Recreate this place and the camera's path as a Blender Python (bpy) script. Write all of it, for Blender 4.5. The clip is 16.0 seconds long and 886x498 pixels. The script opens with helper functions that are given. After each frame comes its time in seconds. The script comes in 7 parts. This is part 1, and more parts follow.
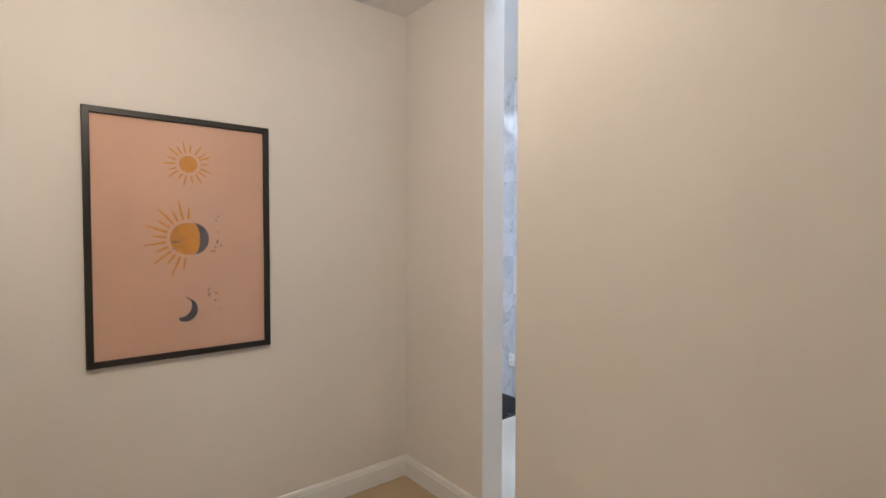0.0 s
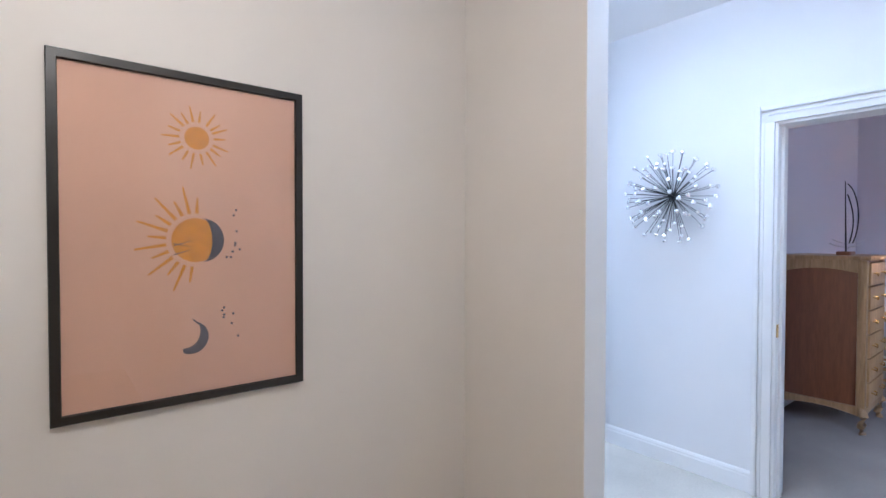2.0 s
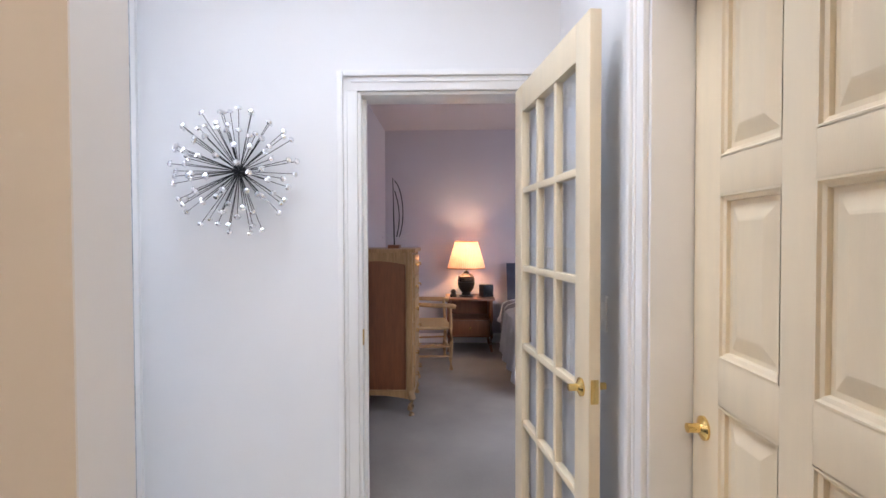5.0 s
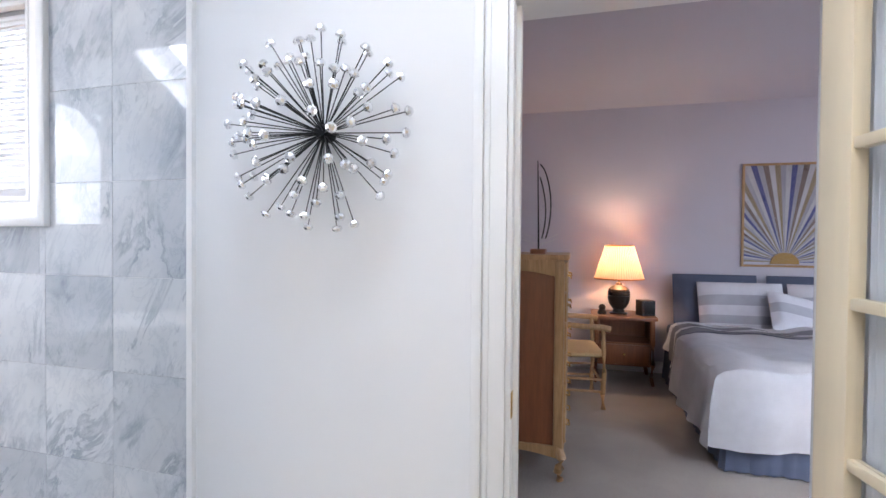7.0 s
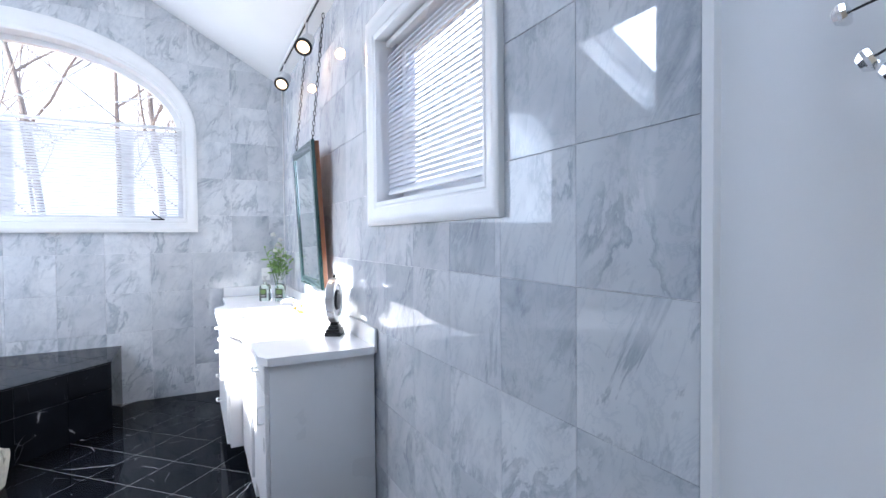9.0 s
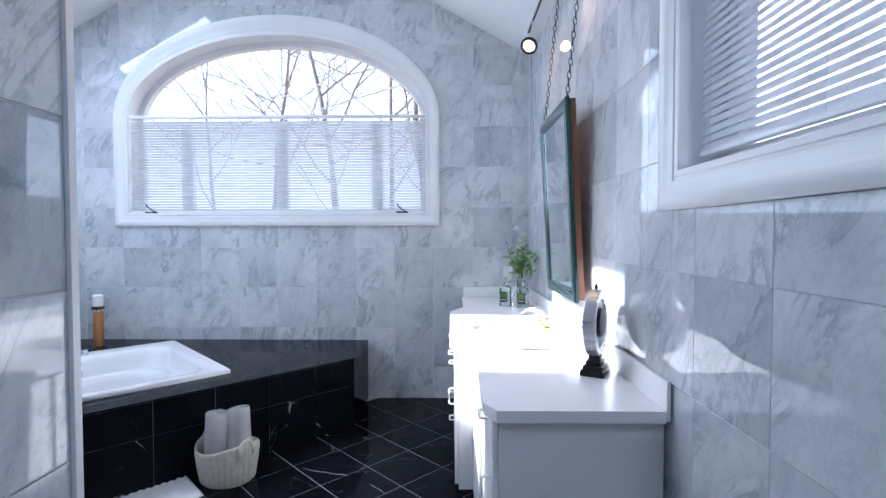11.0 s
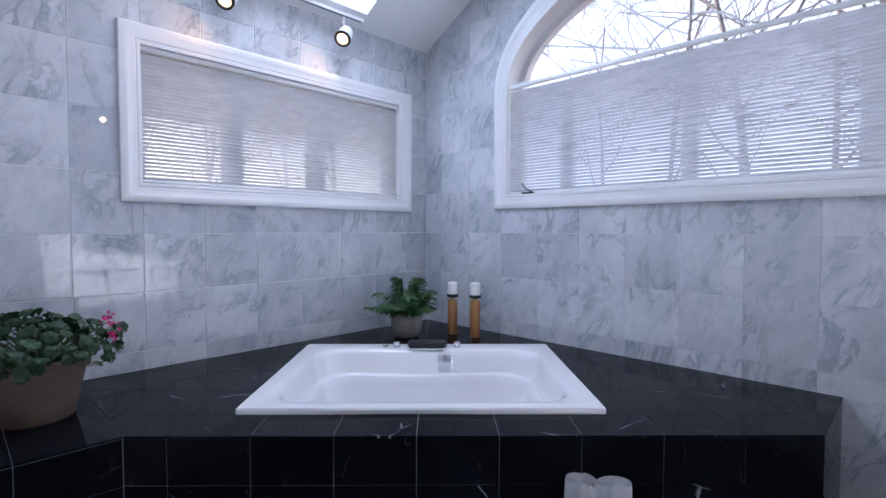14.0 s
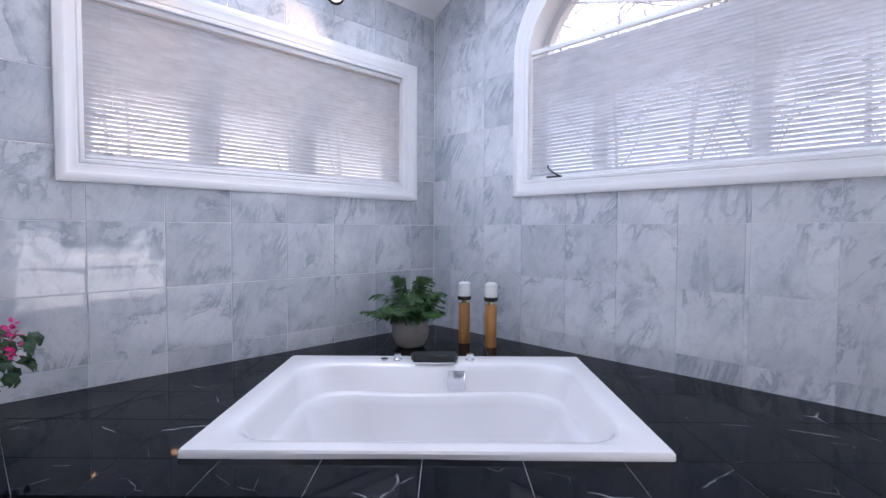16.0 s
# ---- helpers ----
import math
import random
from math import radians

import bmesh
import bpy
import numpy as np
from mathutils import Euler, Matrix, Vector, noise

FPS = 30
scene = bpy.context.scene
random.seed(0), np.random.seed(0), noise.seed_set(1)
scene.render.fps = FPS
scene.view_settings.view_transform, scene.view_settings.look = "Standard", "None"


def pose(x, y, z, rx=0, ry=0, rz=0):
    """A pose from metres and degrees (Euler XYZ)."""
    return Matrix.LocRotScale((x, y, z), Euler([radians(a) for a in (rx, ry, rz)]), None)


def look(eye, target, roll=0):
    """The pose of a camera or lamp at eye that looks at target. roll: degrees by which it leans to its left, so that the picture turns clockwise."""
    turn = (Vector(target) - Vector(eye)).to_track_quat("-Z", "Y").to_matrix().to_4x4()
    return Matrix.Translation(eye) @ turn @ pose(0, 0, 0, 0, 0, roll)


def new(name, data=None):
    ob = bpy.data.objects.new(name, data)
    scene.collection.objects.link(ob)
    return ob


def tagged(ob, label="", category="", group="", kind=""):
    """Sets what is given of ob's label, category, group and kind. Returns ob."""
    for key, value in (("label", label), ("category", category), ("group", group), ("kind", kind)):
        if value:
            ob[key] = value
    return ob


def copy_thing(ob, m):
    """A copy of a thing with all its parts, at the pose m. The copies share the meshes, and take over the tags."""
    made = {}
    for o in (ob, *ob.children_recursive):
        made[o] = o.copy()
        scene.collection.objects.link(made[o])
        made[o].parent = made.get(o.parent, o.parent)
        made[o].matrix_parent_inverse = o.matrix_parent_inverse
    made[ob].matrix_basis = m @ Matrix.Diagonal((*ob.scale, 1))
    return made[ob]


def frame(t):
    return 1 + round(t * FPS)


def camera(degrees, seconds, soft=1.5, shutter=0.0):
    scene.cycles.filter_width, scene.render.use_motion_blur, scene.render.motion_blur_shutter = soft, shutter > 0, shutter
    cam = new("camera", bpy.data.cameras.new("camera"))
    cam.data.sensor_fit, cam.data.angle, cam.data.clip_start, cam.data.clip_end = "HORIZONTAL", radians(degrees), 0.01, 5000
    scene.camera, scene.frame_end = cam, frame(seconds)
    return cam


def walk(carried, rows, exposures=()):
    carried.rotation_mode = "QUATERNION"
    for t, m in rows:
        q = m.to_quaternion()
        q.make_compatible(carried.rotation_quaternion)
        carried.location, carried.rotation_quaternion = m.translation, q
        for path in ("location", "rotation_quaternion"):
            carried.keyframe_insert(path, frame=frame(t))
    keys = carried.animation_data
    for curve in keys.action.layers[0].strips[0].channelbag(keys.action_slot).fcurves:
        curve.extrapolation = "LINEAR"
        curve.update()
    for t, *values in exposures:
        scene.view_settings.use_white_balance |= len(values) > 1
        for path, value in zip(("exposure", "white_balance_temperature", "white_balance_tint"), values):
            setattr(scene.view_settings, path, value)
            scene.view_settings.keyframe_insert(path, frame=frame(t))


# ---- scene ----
cam = camera(84.4, 16.0)
# seconds, eye, heading (from east, anticlockwise), pitch, roll
PATH = [
    (0, (1.099, 0.908, 1.430), 51.48, -1.89, -0.10),
    (0.5, (1.114, 1.065, 1.416), 54.39, -1.43, -0.40),
    (1, (1.179, 1.257, 1.395), 55.80, -1.06, -0.30),
    (1.5, (1.213, 1.436, 1.383), 55.99, -0.80, -0.30),
    (2, (1.192, 1.564, 1.407), 51.11, -1.17, -0.10),
    (2.5, (1.237, 1.692, 1.399), 40.80, -1.37, 0.20),
    (3, (1.331, 1.809, 1.380), 30.33, -1.23, 0.10),
    (3.5, (1.438, 1.889, 1.371), 21.47, -1.15, 0.10),
    (4, (1.595, 1.963, 1.356), 13.39, -1.12, 0.30),
    (4.5, (1.777, 2.020, 1.360), 6.20, -1.16, 0.26),
    (5, (1.997, 2.055, 1.369), 1.25, -1.25, 0.16),
    (5.5, (2.235, 2.086, 1.379), -0.74, -1.36, 0.04),
    (6, (2.473, 2.130, 1.388), 0.93, -1.45, -0.06),
    (6.5, (2.693, 2.206, 1.392), 6.95, -1.49, -0.10),
    (7, (2.897, 2.303, 1.364), 15.40, -1.00, -0.50),
    (7.5, (3.066, 2.415, 1.363), 26.87, -1.40, -0.30),
    (8, (3.200, 2.597, 1.343), 39.13, -1.32, -0.10),
    (8.5, (3.317, 2.778, 1.346), 51.78, -1.32, 0.30),
    (9, (3.424, 2.980, 1.347), 62.73, -1.40, 0.50),
    (9.5, (3.511, 3.181, 1.346), 72.14, -1.44, 0.45),
    (10, (3.560, 3.380, 1.342), 79.22, -1.51, 0.32),
    (10.5, (3.580, 3.583, 1.339), 85.12, -1.61, 0.18),
    (11, (3.575, 3.792, 1.335), 90.96, -1.69, 0.05),
    (11.5, (3.553, 4.010, 1.334), 97.87, -1.72, 0.00),
    (12, (3.524, 4.234, 1.350), 105.71, -2.21, -0.10),
    (12.5, (3.432, 4.447, 1.311), 113.90, -1.78, -0.20),
    (13, (3.373, 4.618, 1.310), 123.26, -2.12, -0.40),
    (13.5, (3.266, 4.741, 1.283), 131.27, -2.21, -0.20),
    (14, (3.140, 4.838, 1.252), 134.45, -2.23, -0.10),
    (14.5, (3.038, 4.930, 1.229), 135.04, -2.24, -0.10),
    (15, (2.943, 5.012, 1.210), 135.06, -2.15, -0.20),
    (15.5, (2.852, 5.099, 1.197), 135.18, -2.12, -0.20),
    (16, (2.760, 5.206, 1.194), 135.39, -2.21, -0.20),
]
# seconds, stops, kelvin, tint
EXPOSURES = [
    (0, 2.74, 6250, 12), (0.5, 2.84, 5950, 10), (1.5, 2.96, 5350, 12), (2.5, 2.98, 5300, 12), (3.5, 2.78, 5700, 14), (4, 2.78, 6450, 16), (6.5, 2.98, 6650, 14), (7.5, 2.8, 6350, 12), (9, 2.35, 5800, 11),
    (10.2, 2.08, 5650, 12), (11.5, 1.5, 5400, 12), (12.5, 1.02, 5350, 13), (13, 0.95, 5350, 14), (14, 1.35, 5550, 17), (16, 1.64, 5950, 20),
]
SKY_STRENGTH, SUN_STRENGTH = 0.12, 5.0
TRACK_POWER, LAMP_POWER, VESTIBULE_FILL = 2.0, 2.6, 3.3
# place and power of the hall's added ceiling lamp, out of view
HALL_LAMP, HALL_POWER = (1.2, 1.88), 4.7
walk(cam, [(t, pose(*eye, 90 + pitch, roll, heading - 90)) for t, eye, heading, pitch, roll in PATH],
     exposures=EXPOSURES)

# ---- plan, in metres ----
WEST, EAST, NORTH, SOUTH = 0.078, 4.21, 7.753, 1.575      # bathroom faces
EAVE, SLOPE, RIDGE = 2.755, 0.56, 2.144                    # vaulted ceiling
STUB_W, STUB_E, STUB_S, STUB_N = 2.712, 2.845, 2.62, 4.705  # wall between hall and bathroom
PICTURE_Y, HALL_TOP, HALL_X = 3.28, 2.67, 1.82
BED_N, BED_E, BED_S, BED_TOP = 2.95, 8.40, -1.9, 2.78
DECK = 0.478
TILE = 0.3175


def roof(x):
    return EAVE + SLOPE * (RIDGE - WEST - abs(x - RIDGE))


# ---- world, sun, lamps ----
SUN_WAY = Vector((1.0, -0.05, -0.75)).normalized()
world = bpy.data.worlds.new("sky")
scene.world = world
world.use_nodes = True
wn = world.node_tree.nodes
sky = wn.new("ShaderNodeTexSky")
sky.sky_type, sky.sun_disc = "NISHITA", False
sky.sun_elevation = math.asin(-SUN_WAY.z)
sky.sun_rotation = math.atan2(-SUN_WAY.x, -SUN_WAY.y)
sky.air_density, sky.dust_density = 1.0, 3.0
world.node_tree.links.new(sky.outputs[0], wn["Background"].inputs[0])
wn["Background"].inputs[1].default_value = SKY_STRENGTH


def lamp(name, kind, place, energy, colour, target=None, **more):
    data = bpy.data.lights.new(name, kind)
    data.energy, data.color = energy, colour
    for key, value in more.items():
        if key == "size":
            data.size = value
        elif key == "size_y":
            data.shape, data.size_y = "RECTANGLE", value
        elif key == "radius":
            data.shadow_soft_size = value
        elif key == "spot":
            data.spot_size, data.spot_blend = radians(value), 0.6
        elif key == "spread":
            data.spread = radians(value)
        elif key == "angle":
            data.angle = radians(value)
    ob = new(name, data)
    ob.matrix_world = look(place, target) if target else pose(*place)
    return ob


lamp("sun", "SUN", (-20, 6, 18), SUN_STRENGTH, (1.0, 0.95, 0.87), tuple(Vector((-20, 6, 18)) + SUN_WAY), angle=0.53)
lamp("arch_window_skylight", "AREA", (2.16, NORTH - 0.004, 2.15), 6.0, (0.80, 0.89, 1.0), (2.16, 0, 2.0), size=2.3, size_y=1.3)
lamp("west_window_skylight", "AREA", (WEST + 0.004, 6.52, 1.88), 0.7, (0.84, 0.91, 1.0), (4, 6.52, 1.7), size=1.8, size_y=0.72)
lamp("east_window_skylight", "AREA", (EAST + 0.022, 4.68, 1.88), 0.3, (0.84, 0.91, 1.0), (0, 4.68, 1.8), size=0.9, size_y=0.72)
lamp("roof_skylight", "AREA", (0.55, 6.4, 3.42), 14, (0.78, 0.88, 1.0), (0.55 + 0.56, 6.4, 3.42 - 1.0), size=1.0, size_y=1.25)
# fill for the dark vestibule, set under an added, unseen skylight
lamp("vestibule_skylight", "AREA", (3.22, 2.6, 3.36), VESTIBULE_FILL, (0.72, 0.85, 1.0), (3.22, 2.62, 2.3), size=0.5, size_y=1.15, spread=115)
lamp("bedroom_window_light", "AREA", (6.4, BED_S + 0.02, 1.6), 4.4, (0.74, 0.83, 1.0), (6.4, 3, 1.1), size=2.2, size_y=1.3)
# fill aimed at the bed foot, from an added side window
lamp("bedroom_side_window_light", "AREA", (EAST + 0.17, 0.45, 1.5), 3.0, (0.72, 0.82, 1.0), (6.2, 0.5, 0.1), size=1.3, size_y=1.1, spread=110)

# ---- materials ----


def nodes_of(name):
    m = bpy.data.materials.new(name)
    m.use_nodes = True
    return m, m.node_tree.nodes, m.node_tree.links, m.node_tree.nodes["Principled BSDF"]


def coords(n, l, spread=True, stretch=(1, 1, 1), turn=(0, 0, 0)):
    """Object coordinates, moved by a random step for each object."""
    tc, mp = n.new("ShaderNodeTexCoord"), n.new("ShaderNodeMapping")
    mp.inputs["Scale"].default_value, mp.inputs["Rotation"].default_value = stretch, turn
    l.new(tc.outputs["Object"], mp.inputs["Vector"])
    if spread:
        info, mul = n.new("ShaderNodeObjectInfo"), n.new("ShaderNodeVectorMath")
        mul.operation = "SCALE"
        mul.inputs[0].default_value = (37.0, 71.0, 53.0)
        l.new(info.outputs["Random"], mul.inputs["Scale"])
        l.new(mul.outputs[0], mp.inputs["Location"])
    return mp.outputs[0]


def noise_of(n, l, vec, scale, detail=4, rough=0.55, distort=0.0):
    t = n.new("ShaderNodeTexNoise")
    t.inputs["Scale"].default_value, t.inputs["Detail"].default_value = scale, detail
    t.inputs["Roughness"].default_value, t.inputs["Distortion"].default_value = rough, distort
    l.new(vec, t.inputs["Vector"])
    return t.outputs["Fac"]


def ramp_of(n, l, fac, stops):
    r = n.new("ShaderNodeValToRGB")
    while len(r.color_ramp.elements) < len(stops):
        r.color_ramp.elements.new(0.5)
    for e, (at, c) in zip(r.color_ramp.elements, stops):
        e.position, e.color = at, (*c, 1) if len(c) == 3 else c
    l.new(fac, r.inputs[0])
    return r.outputs[0]


def mix_of(n, l, fac, a, b, blend="MIX"):
    m = n.new("ShaderNodeMix")
    m.data_type, m.blend_type = "RGBA", blend
    if hasattr(fac, "links"):
        l.new(fac, m.inputs[0])
    else:
        m.inputs[0].default_value = fac
    for k, v in ((6, a), (7, b)):
        if hasattr(v, "links"):
            l.new(v, m.inputs[k])
        else:
            m.inputs[k].default_value = (*v, 1)
    return m.outputs[2]


def bump_to(n, l, bsdf, height, strength, distance=0.01):
    b = n.new("ShaderNodeBump")
    b.inputs["Strength"].default_value, b.inputs["Distance"].default_value = strength, distance
    l.new(height, b.inputs["Height"])
    l.new(b.outputs[0], bsdf.inputs["Normal"])


def plain(name, colour, rough=0.5, metal=0.0, var=0.08, scale=6.0, grain=120.0, bump=0.08, stretch=(1, 1, 1), spread=True, coat=0.0):
    """A surface with slow tone changes, fine grain and relief."""
    m, n, l, b = nodes_of(name)
    vec = coords(n, l, spread, stretch)
    slow, fine = noise_of(n, l, vec, scale), noise_of(n, l, vec, grain, 3)
    lo = tuple(c * (1 - var) for c in colour)
    hi = tuple(min(1, c * (1 + var)) for c in colour)
    c1 = ramp_of(n, l, slow, ((0.3, lo), (0.7, hi)))
    c2 = mix_of(n, l, fine, tuple([1 - var * 0.6] * 3), (1, 1, 1))
    l.new(mix_of(n, l, 1.0, c1, c2, "MULTIPLY"), b.inputs["Base Color"])
    r = ramp_of(n, l, slow, ((0.3, (rough * 0.88,) * 3), (0.7, (min(1, rough * 1.12),) * 3)))
    l.new(r, b.inputs["Roughness"])
    b.inputs["Metallic"].default_value, b.inputs["Coat Weight"].default_value = metal, coat
    if bump:
        bump_to(n, l, b, fine, bump, 0.004)
    return m


def marble_grey():
    m, n, l, b = nodes_of("grey_marble")
    vec = coords(n, l, True, (1.0, 1.0, 1.0), (0.5, 0.7, 0.6))
    turn = n.new("ShaderNodeMapping")
    spin, rnd = n.new("ShaderNodeVectorMath"), n.new("ShaderNodeObjectInfo")
    spin.operation = "SCALE"
    spin.inputs[0].default_value = (1.3, 0.9, 2.4)
    l.new(rnd.outputs["Random"], spin.inputs["Scale"])
    l.new(vec, turn.inputs["Vector"])
    l.new(spin.outputs[0], turn.inputs["Rotation"])
    turn.inputs["Scale"].default_value = (1.0, 0.45, 0.8)
    streak = turn.outputs[0]
    cloud = noise_of(n, l, vec, 3.0, 6, 0.6, 0.3)
    veins = noise_of(n, l, streak, 3.6, 9, 0.66, 0.9)
    fine = noise_of(n, l, streak, 11.0, 8, 0.7, 0.7)
    smoke = noise_of(n, l, streak, 5.5, 7, 0.62, 0.35)
    info = n.new("ShaderNodeObjectInfo")
    tone = ramp_of(n, l, info.outputs["Random"], ((0.0, (0.83, 0.845, 0.865)), (0.45, (0.96, 0.966, 0.972)), (1.0, (1.06, 1.06, 1.06))))
    base = ramp_of(n, l, cloud, ((0.28, (0.51, 0.535, 0.57)), (0.5, (0.61, 0.63, 0.655)), (0.72, (0.69, 0.70, 0.715))))
    vm = ramp_of(n, l, veins, ((0.44, (1, 1, 1)), (0.495, (0.60, 0.63, 0.67)), (0.515, (1, 1, 1))))
    fm = ramp_of(n, l, fine, ((0.465, (1, 1, 1)), (0.5, (0.83, 0.85, 0.88)), (0.52, (1, 1, 1))))
    sm = ramp_of(n, l, smoke, ((0.34, (0.76, 0.785, 0.82)), (0.48, (1, 1, 1))))
    c = mix_of(n, l, 1.0, base, tone, "MULTIPLY")
    c = mix_of(n, l, 0.6, c, mix_of(n, l, 1.0, c, sm, "MULTIPLY"))
    patch = ramp_of(n, l, noise_of(n, l, vec, 4.5, 3), ((0.40, (0, 0, 0)), (0.60, (1, 1, 1))))
    c = mix_of(n, l, patch, c, mix_of(n, l, 1.0, c, vm, "MULTIPLY"))
    c = mix_of(n, l, 0.8, c, mix_of(n, l, 1.0, c, fm, "MULTIPLY"))
    l.new(c, b.inputs["Base Color"])
    l.new(ramp_of(n, l, cloud, ((0.3, (0.012,) * 3), (0.7, (0.03,) * 3))), b.inputs["Roughness"])
    b.inputs["Specular IOR Level"].default_value = 0.75
    return m


def marble_black():
    m, n, l, b = nodes_of("black_marble")
    vec = coords(n, l, True, (1, 1, 1), (0.3, 0.5, 0.8))
    where, spots = noise_of(n, l, vec, 3.4, 3), noise_of(n, l, vec, 24.0, 3)
    wobble, push = n.new("ShaderNodeTexNoise"), n.new("ShaderNodeVectorMath")
    wobble.inputs["Scale"].default_value, wobble.inputs["Detail"].default_value = 9.0, 4
    push.operation = "MULTIPLY_ADD"
    push.inputs[1].default_value = (0.05, 0.05, 0.05)
    l.new(vec, wobble.inputs["Vector"])
    l.new(wobble.outputs["Color"], push.inputs[0])
    l.new(vec, push.inputs[2])

    def cracks(scale, wide):
        v = n.new("ShaderNodeTexVoronoi")
        v.feature = "DISTANCE_TO_EDGE"
        v.inputs["Scale"].default_value = scale
        l.new(push.outputs[0], v.inputs["Vector"])
        return ramp_of(n, l, v.outputs["Distance"], ((0.0, (1, 1, 1)), (wide, (0, 0, 0))))
    k = ramp_of(n, l, where, ((0.59, (0, 0, 0)), (0.67, (1, 1, 1))))
    k2 = ramp_of(n, l, noise_of(n, l, vec, 6.0, 3), ((0.56, (0, 0, 0)), (0.70, (0.45, 0.45, 0.45))))
    base = ramp_of(n, l, where, ((0.3, (0.0035, 0.0041, 0.0055)), (0.7, (0.008, 0.0094, 0.0135))))
    v1 = mix_of(n, l, 1.0, cracks(2.1, 0.006), k, "MULTIPLY")
    v2 = mix_of(n, l, 1.0, cracks(5.5, 0.008), k2, "MULTIPLY")
    s = ramp_of(n, l, spots, ((0.74, (0, 0, 0)), (0.80, (0.5, 0.5, 0.5))))
    v = mix_of(n, l, 1.0, mix_of(n, l, 1.0, v1, v2, "ADD"), s, "ADD")
    l.new(mix_of(n, l, v, base, (0.42, 0.42, 0.43)), b.inputs["Base Color"])
    b.inputs["Roughness"].default_value = 0.04
    b.inputs["IOR"].default_value = 1.16
    return m


def wood(name, dark, light, rough=0.42, stretch=(14, 14, 1.2), coat=0.15):
    m, n, l, b = nodes_of(name)
    vec = coords(n, l, True, stretch)
    rings, fine = noise_of(n, l, vec, 1.4, 5, 0.6, 1.5), noise_of(n, l, vec, 9.0, 4)
    c = ramp_of(n, l, rings, ((0.3, dark), (0.7, light)))
    c = mix_of(n, l, 1.0, c, ramp_of(n, l, fine, ((0.3, (0.78,) * 3), (0.7, (1,) * 3))), "MULTIPLY")
    l.new(c, b.inputs["Base Color"])
    b.inputs["Roughness"].default_value, b.inputs["Coat Weight"].default_value = rough, coat
    bump_to(n, l, b, fine, 0.1, 0.003)
    return m


def carpet(name, colour):
    m, n, l, b = nodes_of(name)
    vec = coords(n, l, False)
    pile, slow, tuft = noise_of(n, l, vec, 420, 3, 0.7), noise_of(n, l, vec, 2.2, 4), noise_of(n, l, vec, 90, 3)
    c = ramp_of(n, l, slow, ((0.3, tuple(x * 0.88 for x in colour)), (0.7, tuple(min(1, x * 1.07) for x in colour))))
    c = mix_of(n, l, 1.0, c, ramp_of(n, l, pile, ((0.3, (0.7,) * 3), (0.7, (1.0,) * 3))), "MULTIPLY")
    c = mix_of(n, l, 1.0, c, ramp_of(n, l, tuft, ((0.3, (0.86,) * 3), (0.7, (1.0,) * 3))), "MULTIPLY")
    l.new(c, b.inputs["Base Color"])
    b.inputs["Roughness"].default_value = 0.95
    b.inputs["Specular IOR Level"].default_value = 0.1
    bump_to(n, l, b, mix_of(n, l, 0.5, pile, tuft), 0.7, 0.006)
    return m


def glass(name, tint=(0.97, 0.99, 1.0), rough=0.0):
    m, n, l, b = nodes_of(name)
    b.inputs["Base Color"].default_value = (*tint, 1)
    b.inputs["Transmission Weight"].default_value, b.inputs["Roughness"].default_value = 1.0, rough
    b.inputs["IOR"].default_value = 1.45
    return m


def pane_glass(name, rough=0.0):
    """Thin window glass: mostly clear, with a gloss that rises at a slant."""
    m, n, l, b = nodes_of(name)
    clear, gloss, mx, fr = n.new("ShaderNodeBsdfTransparent"), n.new("ShaderNodeBsdfGlossy"), n.new("ShaderNodeMixShader"), n.new("ShaderNodeLayerWeight")
    gloss.inputs["Roughness"].default_value = rough
    fr.inputs["Blend"].default_value = 0.5
    steep, scale_up = n.new("ShaderNodeMath"), n.new("ShaderNodeMath")
    steep.operation, scale_up.operation = "POWER", "MULTIPLY_ADD"
    steep.inputs[1].default_value = 5.0
    scale_up.inputs[1].default_value, scale_up.inputs[2].default_value = 0.90, 0.035
    l.new(fr.outputs["Facing"], steep.inputs[0])
    l.new(steep.outputs[0], scale_up.inputs[0])
    l.new(scale_up.outputs[0], mx.inputs[0])
    l.new(clear.outputs[0], mx.inputs[1])
    l.new(gloss.outputs[0], mx.inputs[2])
    l.new(mx.outputs[0], n["Material Output"].inputs[0])
    return m


def thin(name, colour, through_light, rough=0.5):
    """A thin sheet that lets part of the light through: slats, shades, leaves."""
    m, n, l, b = nodes_of(name)
    vec = coords(n, l)
    c = ramp_of(n, l, noise_of(n, l, vec, 9.0, 4), ((0.3, tuple(x * 0.9 for x in colour)), (0.7, tuple(min(1, x * 1.06) for x in colour))))
    l.new(c, b.inputs["Base Color"])
    b.inputs["Roughness"].default_value = rough
    tr, mx = n.new("ShaderNodeBsdfTranslucent"), n.new("ShaderNodeMixShader")
    l.new(c, tr.inputs[0])
    mx.inputs[0].default_value = through_light
    l.new(b.outputs[0], mx.inputs[1])
    l.new(tr.outputs[0], mx.inputs[2])
    l.new(mx.outputs[0], n["Material Output"].inputs[0])
    return m


def glow(name, colour, strength):
    m, n, l, b = nodes_of(name)
    b.inputs["Emission Color"].default_value, b.inputs["Emission Strength"].default_value = (*colour, 1), strength
    return m


